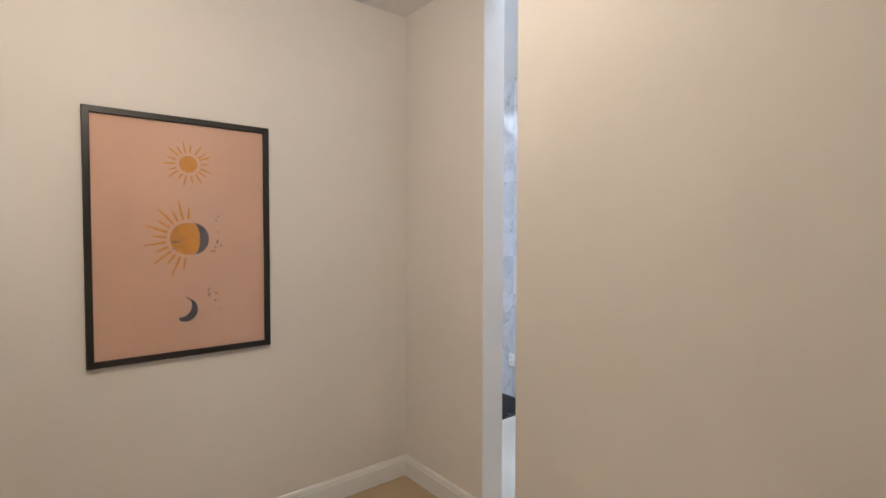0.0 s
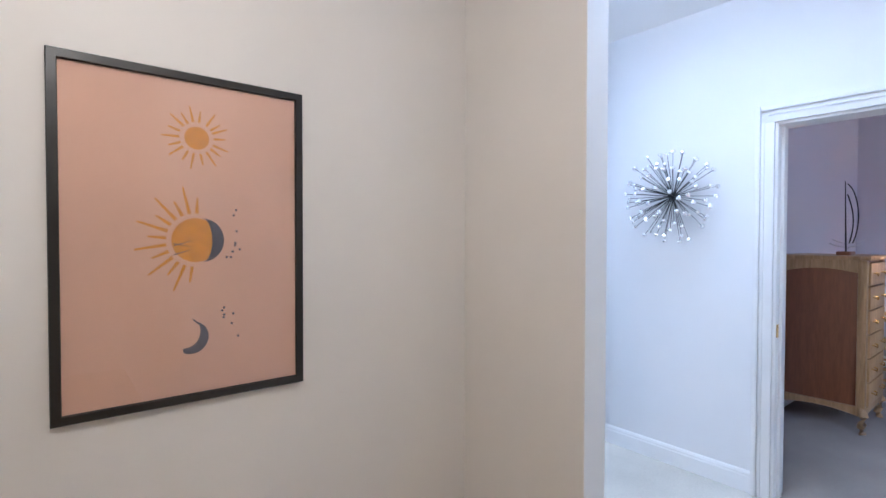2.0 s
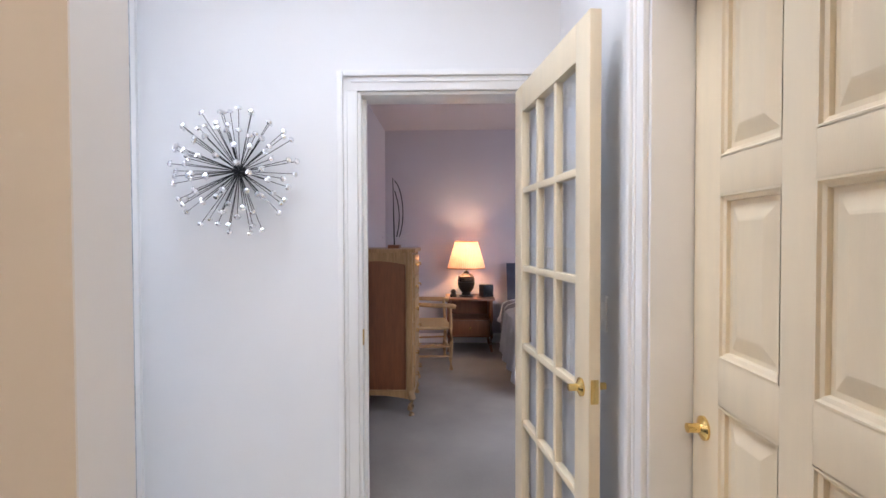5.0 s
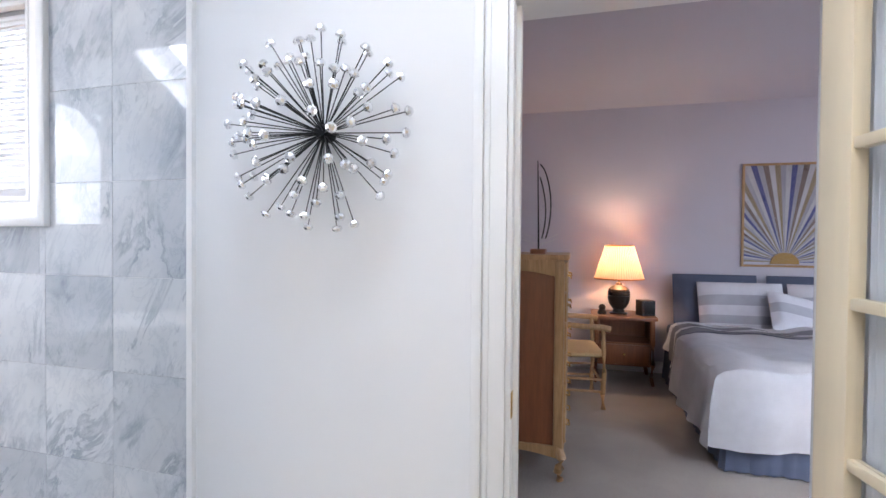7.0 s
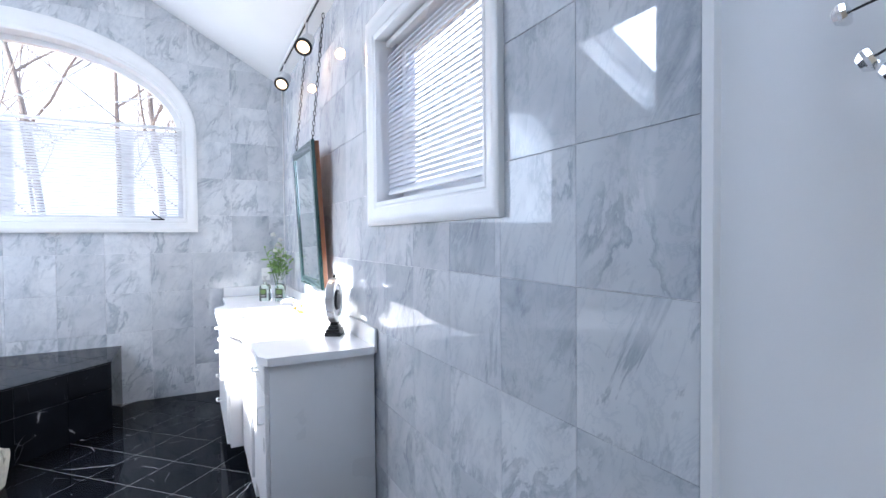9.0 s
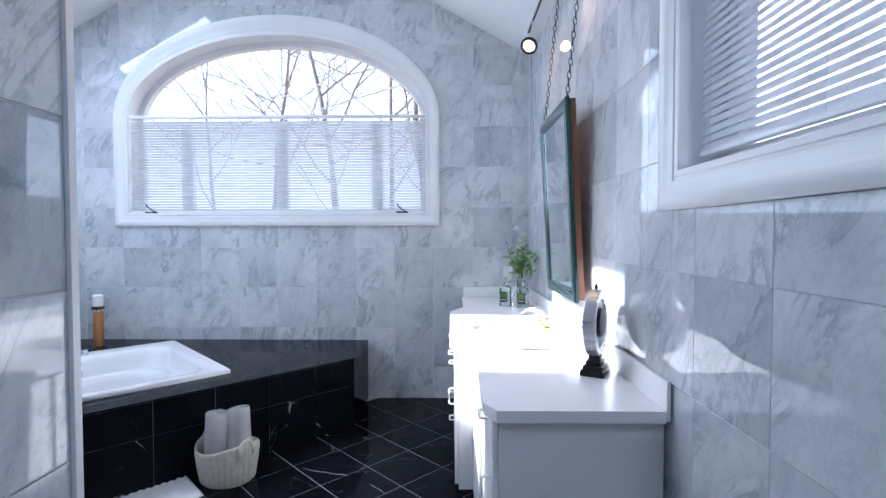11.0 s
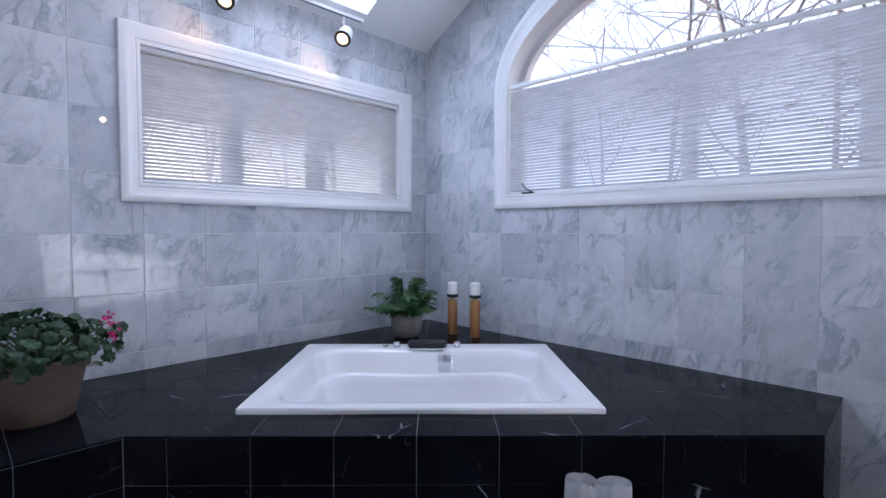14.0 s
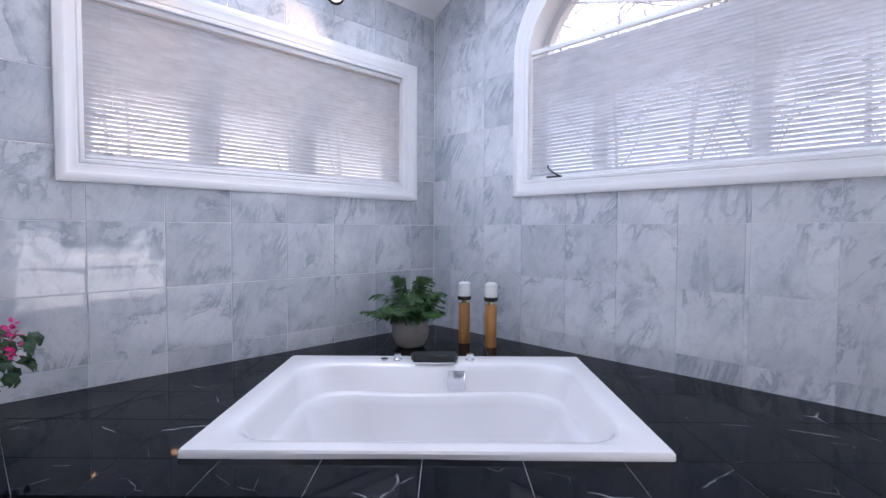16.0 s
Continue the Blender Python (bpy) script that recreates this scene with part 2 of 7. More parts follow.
WALL = plain("cool_white_wall_paint", (0.78, 0.78, 0.79), 0.6, var=0.02, scale=1.5, grain=260, bump=0.05, spread=False)
# white paint again, with the hall's warm lamplight put into its colour
HALLWARM = plain("white_paint_in_warm_light", (0.76, 0.722, 0.682), 0.6, var=0.025, scale=1.5, grain=260, bump=0.05, spread=False)
BEDPAINT = plain("pale_lilac_wall_paint", (0.49, 0.47, 0.53), 0.65, var=0.025, scale=1.5, grain=260, bump=0.05, spread=False)
CEILING = plain("ceiling_paint", (0.82, 0.82, 0.82), 0.7, var=0.02, scale=2, grain=200, bump=0.05, spread=False)
TRIM = plain("white_gloss_trim_paint", (0.80, 0.80, 0.80), 0.32, var=0.025, scale=5, grain=90, bump=0.04)
CREAM = plain("cream_door_paint", (0.80, 0.68, 0.49), 0.38, var=0.035, scale=4, grain=70, bump=0.06, stretch=(6, 6, 1))
MARBLE, BLACK = marble_grey(), marble_black()
GROUT = plain("pale_grout", (0.80, 0.80, 0.80), 0.85, var=0.08, scale=20, spread=False)
DARKGROUT = plain("grey_grout", (0.30, 0.30, 0.30), 0.85, var=0.1, scale=20, spread=False)
CARPET_HALL = carpet("tan_hall_carpet", (0.62, 0.48, 0.31))
CARPET_BATH = carpet("cream_carpet", (0.72, 0.69, 0.62))
CARPET_BED = carpet("grey_beige_carpet", (0.46, 0.42, 0.38))
ACRYLIC = plain("white_tub_acrylic", (0.78, 0.78, 0.785), 0.12, var=0.015, scale=3, bump=0, coat=0.5)
LAMINATE = plain("white_cabinet_lacquer", (0.80, 0.80, 0.81), 0.3, var=0.02, scale=3, bump=0.03)
COUNTER = plain("white_solid_countertop", (0.86, 0.86, 0.87), 0.2, var=0.02, scale=8, bump=0.0)
CHROME = plain("chrome", (0.75, 0.76, 0.78), 0.12, 1.0, var=0.04, bump=0)
STEEL = plain("brushed_steel", (0.55, 0.55, 0.56), 0.3, 1.0, var=0.08, grain=300, bump=0.1, stretch=(1, 1, 12))
BRASS = plain("polished_brass", (0.80, 0.55, 0.20), 0.18, 1.0, var=0.08, bump=0.02)
BLACKMETAL = plain("black_painted_metal", (0.015, 0.016, 0.017), 0.4, 0.4, var=0.1, bump=0.03)
BLACKFRAME = plain("black_wood_frame", (0.016, 0.014, 0.012), 0.4, var=0.15, bump=0.05)
CRYSTAL = plain("foiled_crystal", (0.90, 0.91, 0.93), 0.10, 0.85, var=0.03, bump=0, coat=1.0)
CLEARGLASS = glass("clear_glass", (0.93, 0.98, 0.97))
PANE = pane_glass("window_pane")
FROST = thin("sheer_door_curtain", (0.87, 0.89, 0.92), 0.28, 0.7)
MIRROR = plain("silvered_mirror", (0.86, 0.90, 0.89), 0.015, 1.0, var=0.005, bump=0)
TEAL = plain("dark_teal_mirror_frame", (0.028, 0.085, 0.085), 0.12, 0.75, var=0.1, bump=0.01, coat=0.6)
SLAT = thin("white_blind_slat", (0.85, 0.86, 0.88), 0.5, 0.4)
WALNUT = wood("reddish_brown_wood", (0.20, 0.066, 0.024), (0.25, 0.088, 0.032), stretch=(9, 9, 1.0))
OAK = wood("honey_oak", (0.34, 0.19, 0.075), (0.52, 0.32, 0.15))
TURNED = wood("golden_turned_wood", (0.34, 0.145, 0.04), (0.50, 0.245, 0.075))
RUSH = plain("woven_rush", (0.50, 0.36, 0.18), 0.8, var=0.2, scale=30, grain=140, bump=0.4, stretch=(1, 9, 1))
TERRACOTTA = plain("brown_clay", (0.17, 0.118, 0.085), 0.75, var=0.14, scale=9, grain=80, bump=0.25)
STONEPOT = plain("grey_stone_pot", (0.27, 0.25, 0.23), 0.7, var=0.18, scale=14, grain=90, bump=0.3)
SOIL = plain("dark_soil", (0.035, 0.024, 0.016), 0.95, var=0.4, scale=40, grain=120, bump=0.8)
LEAF = thin("geranium_leaf", (0.018, 0.055, 0.016), 0.2, 0.5)
FERN = thin("fern_leaf", (0.045, 0.115, 0.032), 0.25, 0.5)
VASELEAF = thin("light_green_sprig", (0.26, 0.42, 0.13), 0.35, 0.5)
STEM = plain("green_stem", (0.10, 0.18, 0.05), 0.6, var=0.2)
PINK = thin("pink_petal", (0.62, 0.025, 0.20), 0.3, 0.6)
WHITEPETAL = thin("white_petal", (0.86, 0.86, 0.83), 0.3, 0.6)
WAX = plain("white_candle_wax", (0.82, 0.81, 0.78), 0.5, var=0.02, bump=0.02)
TOWEL = plain("white_terry_towel", (0.80, 0.80, 0.81), 0.95, var=0.06, scale=20, grain=350, bump=0.7)
ROPE = plain("cream_woven_cotton", (0.62, 0.58, 0.50), 0.9, var=0.12, scale=30, grain=220, bump=0.6)
LINENBLUE = plain("slate_blue_linen", (0.085, 0.105, 0.16), 0.9, var=0.15, scale=6, grain=260, bump=0.3)
LINENGREY = plain("grey_cotton_stripe", (0.40, 0.40, 0.44), 0.9, var=0.08, scale=8, grain=260, bump=0.3)
# white pillow cotton, greyed for the shadow the pillows lie in
PILLOWSHADED = plain("shaded_white_cotton", (0.60, 0.60, 0.63), 0.9, var=0.06, scale=9, grain=260, bump=0.3)
LINENWHITE = plain("white_cotton", (0.88, 0.88, 0.90), 0.9, var=0.05, scale=8, grain=260, bump=0.3)
BARK = plain("grey_bark", (0.30, 0.265, 0.245), 0.95, var=0.35, scale=9, grain=40, bump=0.6, stretch=(3, 3, 0.6))
LITTER = plain("leaf_litter_ground", (0.21, 0.145, 0.10), 0.95, var=0.45, scale=0.6, grain=9, bump=0.6, spread=False)
SHADE = thin("pleated_lamp_shade", (0.80, 0.50, 0.34), 0.22, 0.8)
CERAMIC = plain("dark_bronze_lamp_base", (0.05, 0.042, 0.035), 0.3, 0.5, var=0.2, bump=0.08)
DARKBOX = plain("black_plastic", (0.014, 0.014, 0.016), 0.45, var=0.1)
WHITEPLASTIC = plain("white_plastic", (0.80, 0.80, 0.79), 0.35, var=0.02, bump=0.0)
LENSGLOW = glow("lit_lamp_face", (1.0, 0.62, 0.30), 1.2)
SOAP = glass("pale_green_soap", (0.84, 0.94, 0.87), 0.02)

# ---- mesh helpers ----


def obj(name, bm, material, parent=None, label="", smooth=False):
    me = bpy.data.meshes.new(name)
    bmesh.ops.recalc_face_normals(bm, faces=bm.faces)
    bm.to_mesh(me)
    bm.free()
    me.materials.append(material)
    if smooth:
        me.polygons.foreach_set("use_smooth", [True] * len(me.polygons))
        me.set_sharp_from_angle(angle=radians(38))
    ob = new(name, me)
    ob.parent = parent
    if label:
        ob["label"] = label
    return ob


def part(name, bm, material, parent, label="", smooth=True):
    return obj(name, bm, material, parent, label, smooth)


def thing(name, m, label, category, group=""):
    ob = new(name)
    ob.empty_display_size = 0.1
    ob.matrix_world = m if isinstance(m, Matrix) else pose(*m)
    return tagged(ob, label, category, group)


def structure(name, bm, material, label, category, smooth=False):
    return tagged(obj(name, bm, material, None, "", smooth), label, category, "", "structure")


def box(bm, lo, hi, bevel=0.0, seg=2):
    c = [(a + b) / 2 for a, b in zip(lo, hi)]
    r = bmesh.ops.create_cube(bm, size=1.0, matrix=Matrix.LocRotScale(c, None, [abs(b - a) for a, b in zip(lo, hi)]))
    if bevel:
        edges = list({e for v in r["verts"] for e in v.link_edges})
        bmesh.ops.bevel(bm, geom=edges, offset=bevel, segments=seg, profile=0.6, affect="EDGES")
    return bm


def rod(bm, a, b, r0, r1=None, seg=8, caps=True):
    a, b = Vector(a), Vector(b)
    d = b - a
    m = Matrix.Translation((a + b) / 2) @ d.to_track_quat("Z", "Y").to_matrix().to_4x4()
    bmesh.ops.create_cone(bm, cap_ends=caps, segments=seg, radius1=r0, radius2=r0 if r1 is None else r1, depth=d.length, matrix=m)
    return bm


def lathe(bm, profile, seg=24, at=(0, 0, 0), squash=(1, 1)):
    """Turn a profile of (radius, height) round the upright axis."""
    rings = []
    for r, z in profile:
        if r < 1e-5:
            rings.append([bm.verts.new((at[0], at[1], at[2] + z))])
        else:
            rings.append([bm.verts.new((at[0] + r * squash[0] * math.cos(2 * math.pi * k / seg), at[1] + r * squash[1] * math.sin(2 * math.pi * k / seg), at[2] + z)) for k in range(seg)])
    join_rings(bm, rings)
    return bm


def join_rings(bm, rings, closed=True):
    for a, b in zip(rings, rings[1:]):
        n = max(len(a), len(b))
        for k in range(n if closed else n - 1):
            q = [a[k % len(a)], a[(k + 1) % len(a)], b[(k + 1) % len(b)], b[k % len(b)]]
            q = [v for i, v in enumerate(q) if v not in q[:i]]
            if len(q) > 2:
                bm.faces.new(q)


def prism(bm, pts, z0, z1, bevel=0.0):
    """Extrude a flat outline between two heights."""
    f = bm.faces.new([bm.verts.new((x, y, z0)) for x, y in pts])
    r = bmesh.ops.extrude_face_region(bm, geom=[f])
    vs = [v for v in r["geom"] if isinstance(v, bmesh.types.BMVert)]
    bmesh.ops.translate(bm, verts=vs, vec=(0, 0, z1 - z0))
    if bevel:
        es = [e for e in bm.edges if all(v in vs for v in e.verts)]
        bmesh.ops.bevel(bm, geom=es, offset=bevel, segments=2, profile=0.6, affect="EDGES")
    return bm


def tube(bm, pts, r, seg=8, r1=None, close=True):
    """A round bar along a line of points."""
    pts = [Vector(p) for p in pts]
    rings = []
    for k, p in enumerate(pts):
        d = (pts[min(k + 1, len(pts) - 1)] - pts[max(k - 1, 0)]).normalized()
        q = d.to_track_quat("Z", "Y")
        rad = r if r1 is None else r + (r1 - r) * k / (len(pts) - 1)
        rings.append([bm.verts.new(p + q @ Vector((rad * math.cos(2 * math.pi * i / seg), rad * math.sin(2 * math.pi * i / seg), 0))) for i in range(seg)])
    join_rings(bm, rings)
    if close:
        bm.faces.new(rings[0])
        bm.faces.new(rings[-1])
    return bm


def rounded(w, h, r, n=6, m=6):
    """A rounded rectangle about the origin, always with the same count of points."""
    pts = []
    for cx, cy, a0 in ((w / 2 - r, h / 2 - r, 0), (-w / 2 + r, h / 2 - r, 90), (-w / 2 + r, -h / 2 + r, 180), (w / 2 - r, -h / 2 + r, 270)):
        arc = [(cx + r * math.cos(radians(a0 + 90 * k / n)), cy + r * math.sin(radians(a0 + 90 * k / n))) for k in range(n + 1)]
        if pts:
            px, py = pts[-1]
            pts += [(px + (arc[0][0] - px) * k / m, py + (arc[0][1] - py) * k / m) for k in range(1, m)]
        pts += arc
    px, py = pts[-1]
    pts += [(px + (pts[0][0] - px) * k / m, py + (pts[0][1] - py) * k / m) for k in range(1, m)]
    return pts


def clip(poly, p, nrm):
    """Keep the part of a convex outline on the side of the line through p that nrm points to."""
    out = []
    for a, b in zip(poly, poly[1:] + poly[:1]):
        da = (a[0] - p[0]) * nrm[0] + (a[1] - p[1]) * nrm[1]
        db = (b[0] - p[0]) * nrm[0] + (b[1] - p[1]) * nrm[1]
        if da >= 0:
            out.append(a)
        if (da > 0 > db) or (da < 0 < db):
            s = da / (da - db)
            out.append((a[0] + (b[0] - a[0]) * s, a[1] + (b[1] - a[1]) * s))
    return out


def area(poly):
    return 0.5 * abs(sum(a[0] * b[1] - b[0] * a[1] for a, b in zip(poly, poly[1:] + poly[:1])))


TILE_MESHES = {}


def tile(parent, poly, to_world, thick, material, name="tile", joint=0.0019, chamfer=0.0012):
    """One tile: an outline in a wall's own plane, with soft edges; alike tiles share a mesh."""
    if len(poly) < 3 or area(poly) < 0.0004:
        return
    cx, cy = sum(p[0] for p in poly) / len(poly), sum(p[1] for p in poly) / len(poly)
    rel = [(p[0] - cx, p[1] - cy) for p in poly]
    key = (material.name, thick, tuple((round(x, 3), round(y, 3)) for x, y in rel))
    me = TILE_MESHES.get(key)
    if me is None:
        bm = bmesh.new()

        def ring(inset, z):
            out = []
            for x, y in rel:
                d = math.hypot(x, y) or 1
                out.append(bm.verts.new((x - x / d * inset * 1.4, y - y / d * inset * 1.4, z)))
            return out
        rings = [ring(joint, 0.0), ring(joint, thick - chamfer), ring(joint + chamfer, thick)]
        join_rings(bm, rings)
        bm.faces.new(rings[-1])
        bmesh.ops.recalc_face_normals(bm, faces=bm.faces)
        me = bpy.data.meshes.new(name)
        bm.to_mesh(me)
        bm.free()
        me.materials.append(material)
        TILE_MESHES[key] = me
    ob = new(name, me)
    ob.parent = parent
    ob.matrix_local = to_world @ Matrix.Translation((cx, cy, 0))


def minus(rect, hole):
    """What is left of a rectangle (x0, y0, x1, y1) round a rectangular hole."""
    x0, y0, x1, y1 = rect
    a0, b0, a1, b1 = hole
    if x1 <= a0 or x0 >= a1 or y1 <= b0 or y0 >= b1:
        return [rect]
    out = []
    if x0 < a0:
        out.append((x0, y0, a0, y1))
    if x1 > a1:
        out.append((a1, y0, x1, y1))
    m0, m1 = max(x0, a0), min(x1, a1)
    if y0 < b0:
        out.append((m0, y0, m1, b0))
    if y1 > b1:
        out.append((m0, b1, m1, y1))
    return [r for r in out if r[2] - r[0] > 0.004 and r[3] - r[1] > 0.004]


def corners(r):
    return [(r[0], r[1]), (r[2], r[1]), (r[2], r[3]), (r[0], r[3])]


def flat_with_hole(bm, outer, hole, to_world, thick):
    """A slab from an outline with an optional hole, extruded along its own normal."""
    loops = []
    for pts in (outer, *([hole] if hole else [])):
        vs = [bm.verts.new(to_world @ Vector((x, y, 0))) for x, y in pts]
        loops += [bm.edges.new((a, b)) for a, b in zip(vs, vs[1:] + vs[:1])]
    r = bmesh.ops.triangle_fill(bm, use_beauty=True, use_dissolve=False, edges=loops)
    faces = [g for g in r["geom"] if isinstance(g, bmesh.types.BMFace)]
    e = bmesh.ops.extrude_face_region(bm, geom=faces)
    n = (to_world.to_3x3() @ Vector((0, 0, thick)))
    bmesh.ops.translate(bm, verts=[v for v in e["geom"] if isinstance(v, bmesh.types.BMVert)], vec=n)
    return bm

# ---- large structure ----
EAST_F = Matrix(((0, 0, -1, EAST), (-1, 0, 0, 0), (0, 1, 0, 0), (0, 0, 0, 1)))
WEST_F = Matrix(((0, 0, 1, WEST), (1, 0, 0, 0), (0, 1, 0, 0), (0, 0, 0, 1)))
STUB_F = Matrix(((0, 0, 1, STUB_E), (1, 0, 0, 0), (0, 1, 0, 0), (0, 0, 0, 1)))
NORTH_F = Matrix(((1, 0, 0, 0), (0, 0, -1, NORTH), (0, 1, 0, 0), (0, 0, 0, 1)))
FLOOR_F = Matrix.Translation((0, 0, -0.008))
H = math.sqrt(0.5)
ARCH_C, ARCH_SPRING = 2.158, 2.27
ARCH_IN, ARCH_OUT = (1.216, 0.67, 1.51), (1.322, 0.825, 1.408)   # half width, rise, sill height
WEST_WIN, WEST_CAS = (5.605, 1.507, 7.44, 2.257), (5.50, 1.402, 7.565, 2.362)
EAST_WIN, EAST_CAS = (4.222, 1.512, 5.15, 2.262), (4.12, 1.402, 5.252, 2.365)
DOOR_BED = (1.70, -0.2, 2.487, 2.032)
DOOR_CLOSET = (2.468, 0.0, 3.212, 2.05)
TILE_START = 3.515


def cells(bm, u0, u1, z0, z1, holes, put):
    """A straight wall as blocks round its openings."""
    us = sorted({u0, u1, *[h[0] for h in holes], *[h[2] for h in holes]})
    zs = sorted({z0, z1, *[max(z0, h[1]) for h in holes], *[h[3] for h in holes]})
    for a, b in zip(us, us[1:]):
        for c, d in zip(zs, zs[1:]):
            mu, mz = (a + b) / 2, (c + d) / 2
            if not any(h[0] < mu < h[2] and h[1] < mz < h[3] for h in holes):
                put(bm, a, c, b, d)
    bmesh.ops.remove_doubles(bm, verts=bm.verts, dist=0.0005)
    return bm


def x_wall(name, x0, x1, y0, y1, z0, z1, holes, material, label):
    bm = cells(bmesh.new(), y0, y1, z0, z1, holes, lambda b, u, c, v, d: box(b, (x0, u, c), (x1, v, d)))
    return structure(name, bm, material, label, "wall")


def y_wall(name, y0, y1, x0, x1, z0, z1, holes, material, label):
    bm = cells(bmesh.new(), x0, x1, z0, z1, holes, lambda b, u, c, v, d: box(b, (u, y0, c), (v, y1, d)))
    return structure(name, bm, material, label, "wall")


def gable(x0, x1, z0, extra=0.06):
    pts = [(x0, z0), (x1, z0), (x1, roof(x1) + extra)]
    if x0 < RIDGE < x1:
        pts.append((RIDGE, roof(RIDGE) + extra))
    return pts + [(x0, roof(x0) + extra)]


def arch(half, rise, sill, n=40):
    pts = [(ARCH_C - half, sill), (ARCH_C + half, sill)]
    return pts + [(ARCH_C + half * math.cos(math.pi * k / n), ARCH_SPRING + rise * math.sin(math.pi * k / n)) for k in range(n + 1)]


def slab(name, lo, hi, material, label, category):
    return structure(name, box(bmesh.new(), lo, hi), material, label, category)


def wider(r, by=0.005):
    return (r[0] - by, r[1] - by, r[2] + by, r[3] + by)


# floors and ground
floor_bath = slab("floor_bathroom", (WEST - 0.2, TILE_START, -0.15), (EAST, NORTH, -0.0022), DARKGROUT, "polished black marble tile floor laid on the diagonal", "floor")
slab("floor_vestibule", (2.78, SOUTH - 0.15, -0.15), (EAST + 0.07, TILE_START, 0.0), CARPET_BATH, "cream carpet by the bathroom entrance", "floor")
slab("floor_hall", (-0.6, -1.3, -0.15), (2.78, PICTURE_Y, 0.0), CARPET_HALL, "tan carpet in the hall", "floor")
slab("floor_bedroom", (EAST + 0.07, BED_S, -0.15), (BED_E, BED_N, 0.0), CARPET_BED, "grey beige bedroom carpet", "floor")

# bathroom walls
wall_east = x_wall("wall_east", EAST, EAST + 0.15, SOUTH - 0.15, NORTH, -0.15, EAVE + 0.08, [DOOR_BED, wider(EAST_WIN)], WALL, "white wall with grey marble tiles and a bedroom doorway")
wall_west = x_wall("wall_west", WEST - 0.2, WEST, STUB_N - 0.12, NORTH, -0.15, EAVE + 0.04, [wider(WEST_WIN)], GROUT, "grey marble tiled wall beside the tub")
wall_stub = x_wall("wall_stub", STUB_W, STUB_E - 0.002, STUB_S, STUB_N, -0.15, 3.56, [], WALL, "partition between hall and bathroom, marble on one side")
wall_north = structure("wall_north", flat_with_hole(bmesh.new(), gable(WEST - 0.2, EAST + 0.15, -0.15), arch(ARCH_IN[0] + 0.005, ARCH_IN[1] + 0.005, ARCH_IN[2] - 0.005), NORTH_F @ Matrix.Translation((0, 0, -0.22)), 0.22), GROUT, "gabled grey marble tiled wall with an arched window", "wall")
structure("wall_alcove", flat_with_hole(bmesh.new(), gable(WEST - 0.2, STUB_W, -0.15), None, NORTH_F @ Matrix.Translation((0, 0, NORTH - STUB_N)), 0.12), WALL, "white alcove wall behind the plant ledge", "wall")
slab("wall_header", (STUB_W, SOUTH, HALL_TOP), (STUB_E - 0.002, STUB_S, 3.56), WALL, "white wall above the hall opening", "wall")
d0, d1 = DOOR_CLOSET[0], DOOR_CLOSET[2]
notch = gable(HALL_X, EAST, -0.15)
notch = [notch[0], (d0, -0.15), (d0, DOOR_CLOSET[3]), (d1, DOOR_CLOSET[3]), (d1, -0.15)] + notch[1:]
structure("wall_south", flat_with_hole(bmesh.new(), notch, None, NORTH_F @ Matrix.Translation((0, 0, NORTH - SOUTH)), 0.15), WALL, "white wall with a closet door", "wall")
slab("wall_closet_back", (d0 - 0.1, SOUTH - 0.30, -0.15), (d1 + 0.1, SOUTH - 0.155, 2.3), WALL, "plain wall behind the closet door", "wall")

# hall
y_wall("wall_hall_north", PICTURE_Y, PICTURE_Y + 0.12, -0.72, STUB_W, -0.15, HALL_TOP + 0.1, [], HALLWARM, "white hall wall with a framed print, tinted for warm light")
slab("wall_hall_east", (HALL_X, -1.3, -0.15), (HALL_X + 0.12, SOUTH - 0.155, HALL_TOP + 0.1), HALLWARM, "white hall wall tinted for warm light", "wall")
slab("wall_hall_corner", (HALL_X, SOUTH - 0.155, -0.15), (HALL_X + 0.003, SOUTH + 0.003, HALL_TOP + 0.1), HALLWARM, "end of the hall wall", "wall")
slab("wall_stub_hall_face", (STUB_W - 0.004, STUB_S, -0.15), (STUB_W, PICTURE_Y, HALL_TOP + 0.1), HALLWARM, "hall face of the white partition, tinted for warm light", "wall")
slab("wall_hall_west", (-0.72, -1.3, -0.15), (-0.6, PICTURE_Y, HALL_TOP + 0.1), HALLWARM, "white hall wall tinted for warm light", "wall")
slab("wall_hall_south", (-0.72, -1.42, -0.15), (HALL_X + 0.12, -1.3, HALL_TOP + 0.1), HALLWARM, "white hall wall tinted for warm light", "wall")
slab("ceiling_hall", (-0.72, -1.42, HALL_TOP), (STUB_W, PICTURE_Y, HALL_TOP + 0.1), CEILING, "flat white hall ceiling", "ceiling")

# bedroom
slab("wall_bedroom_north", (EAST + 0.15, BED_N, -0.15), (BED_E, BED_N + 0.12, BED_TOP + 0.1), BEDPAINT, "pale lilac bedroom wall", "wall")
slab("wall_bedroom_east", (BED_E, BED_S, -0.15), (BED_E + 0.12, BED_N + 0.12, BED_TOP + 0.1), BEDPAINT, "pale lilac bedroom wall behind the bed", "wall")
x_wall("wall_bedroom_west", EAST, EAST + 0.15, BED_S, SOUTH - 0.155, -0.15, BED_TOP + 0.1, [(-0.25, 0.9, 1.15, 2.1)], BEDPAINT, "pale lilac bedroom wall with a window placed out of view")
slab("wall_bedroom_face", (EAST + 0.15, SOUTH - 0.155, 2.15), (EAST + 0.153, BED_N, BED_TOP), BEDPAINT, "pale lilac wall above the bedroom door", "wall")
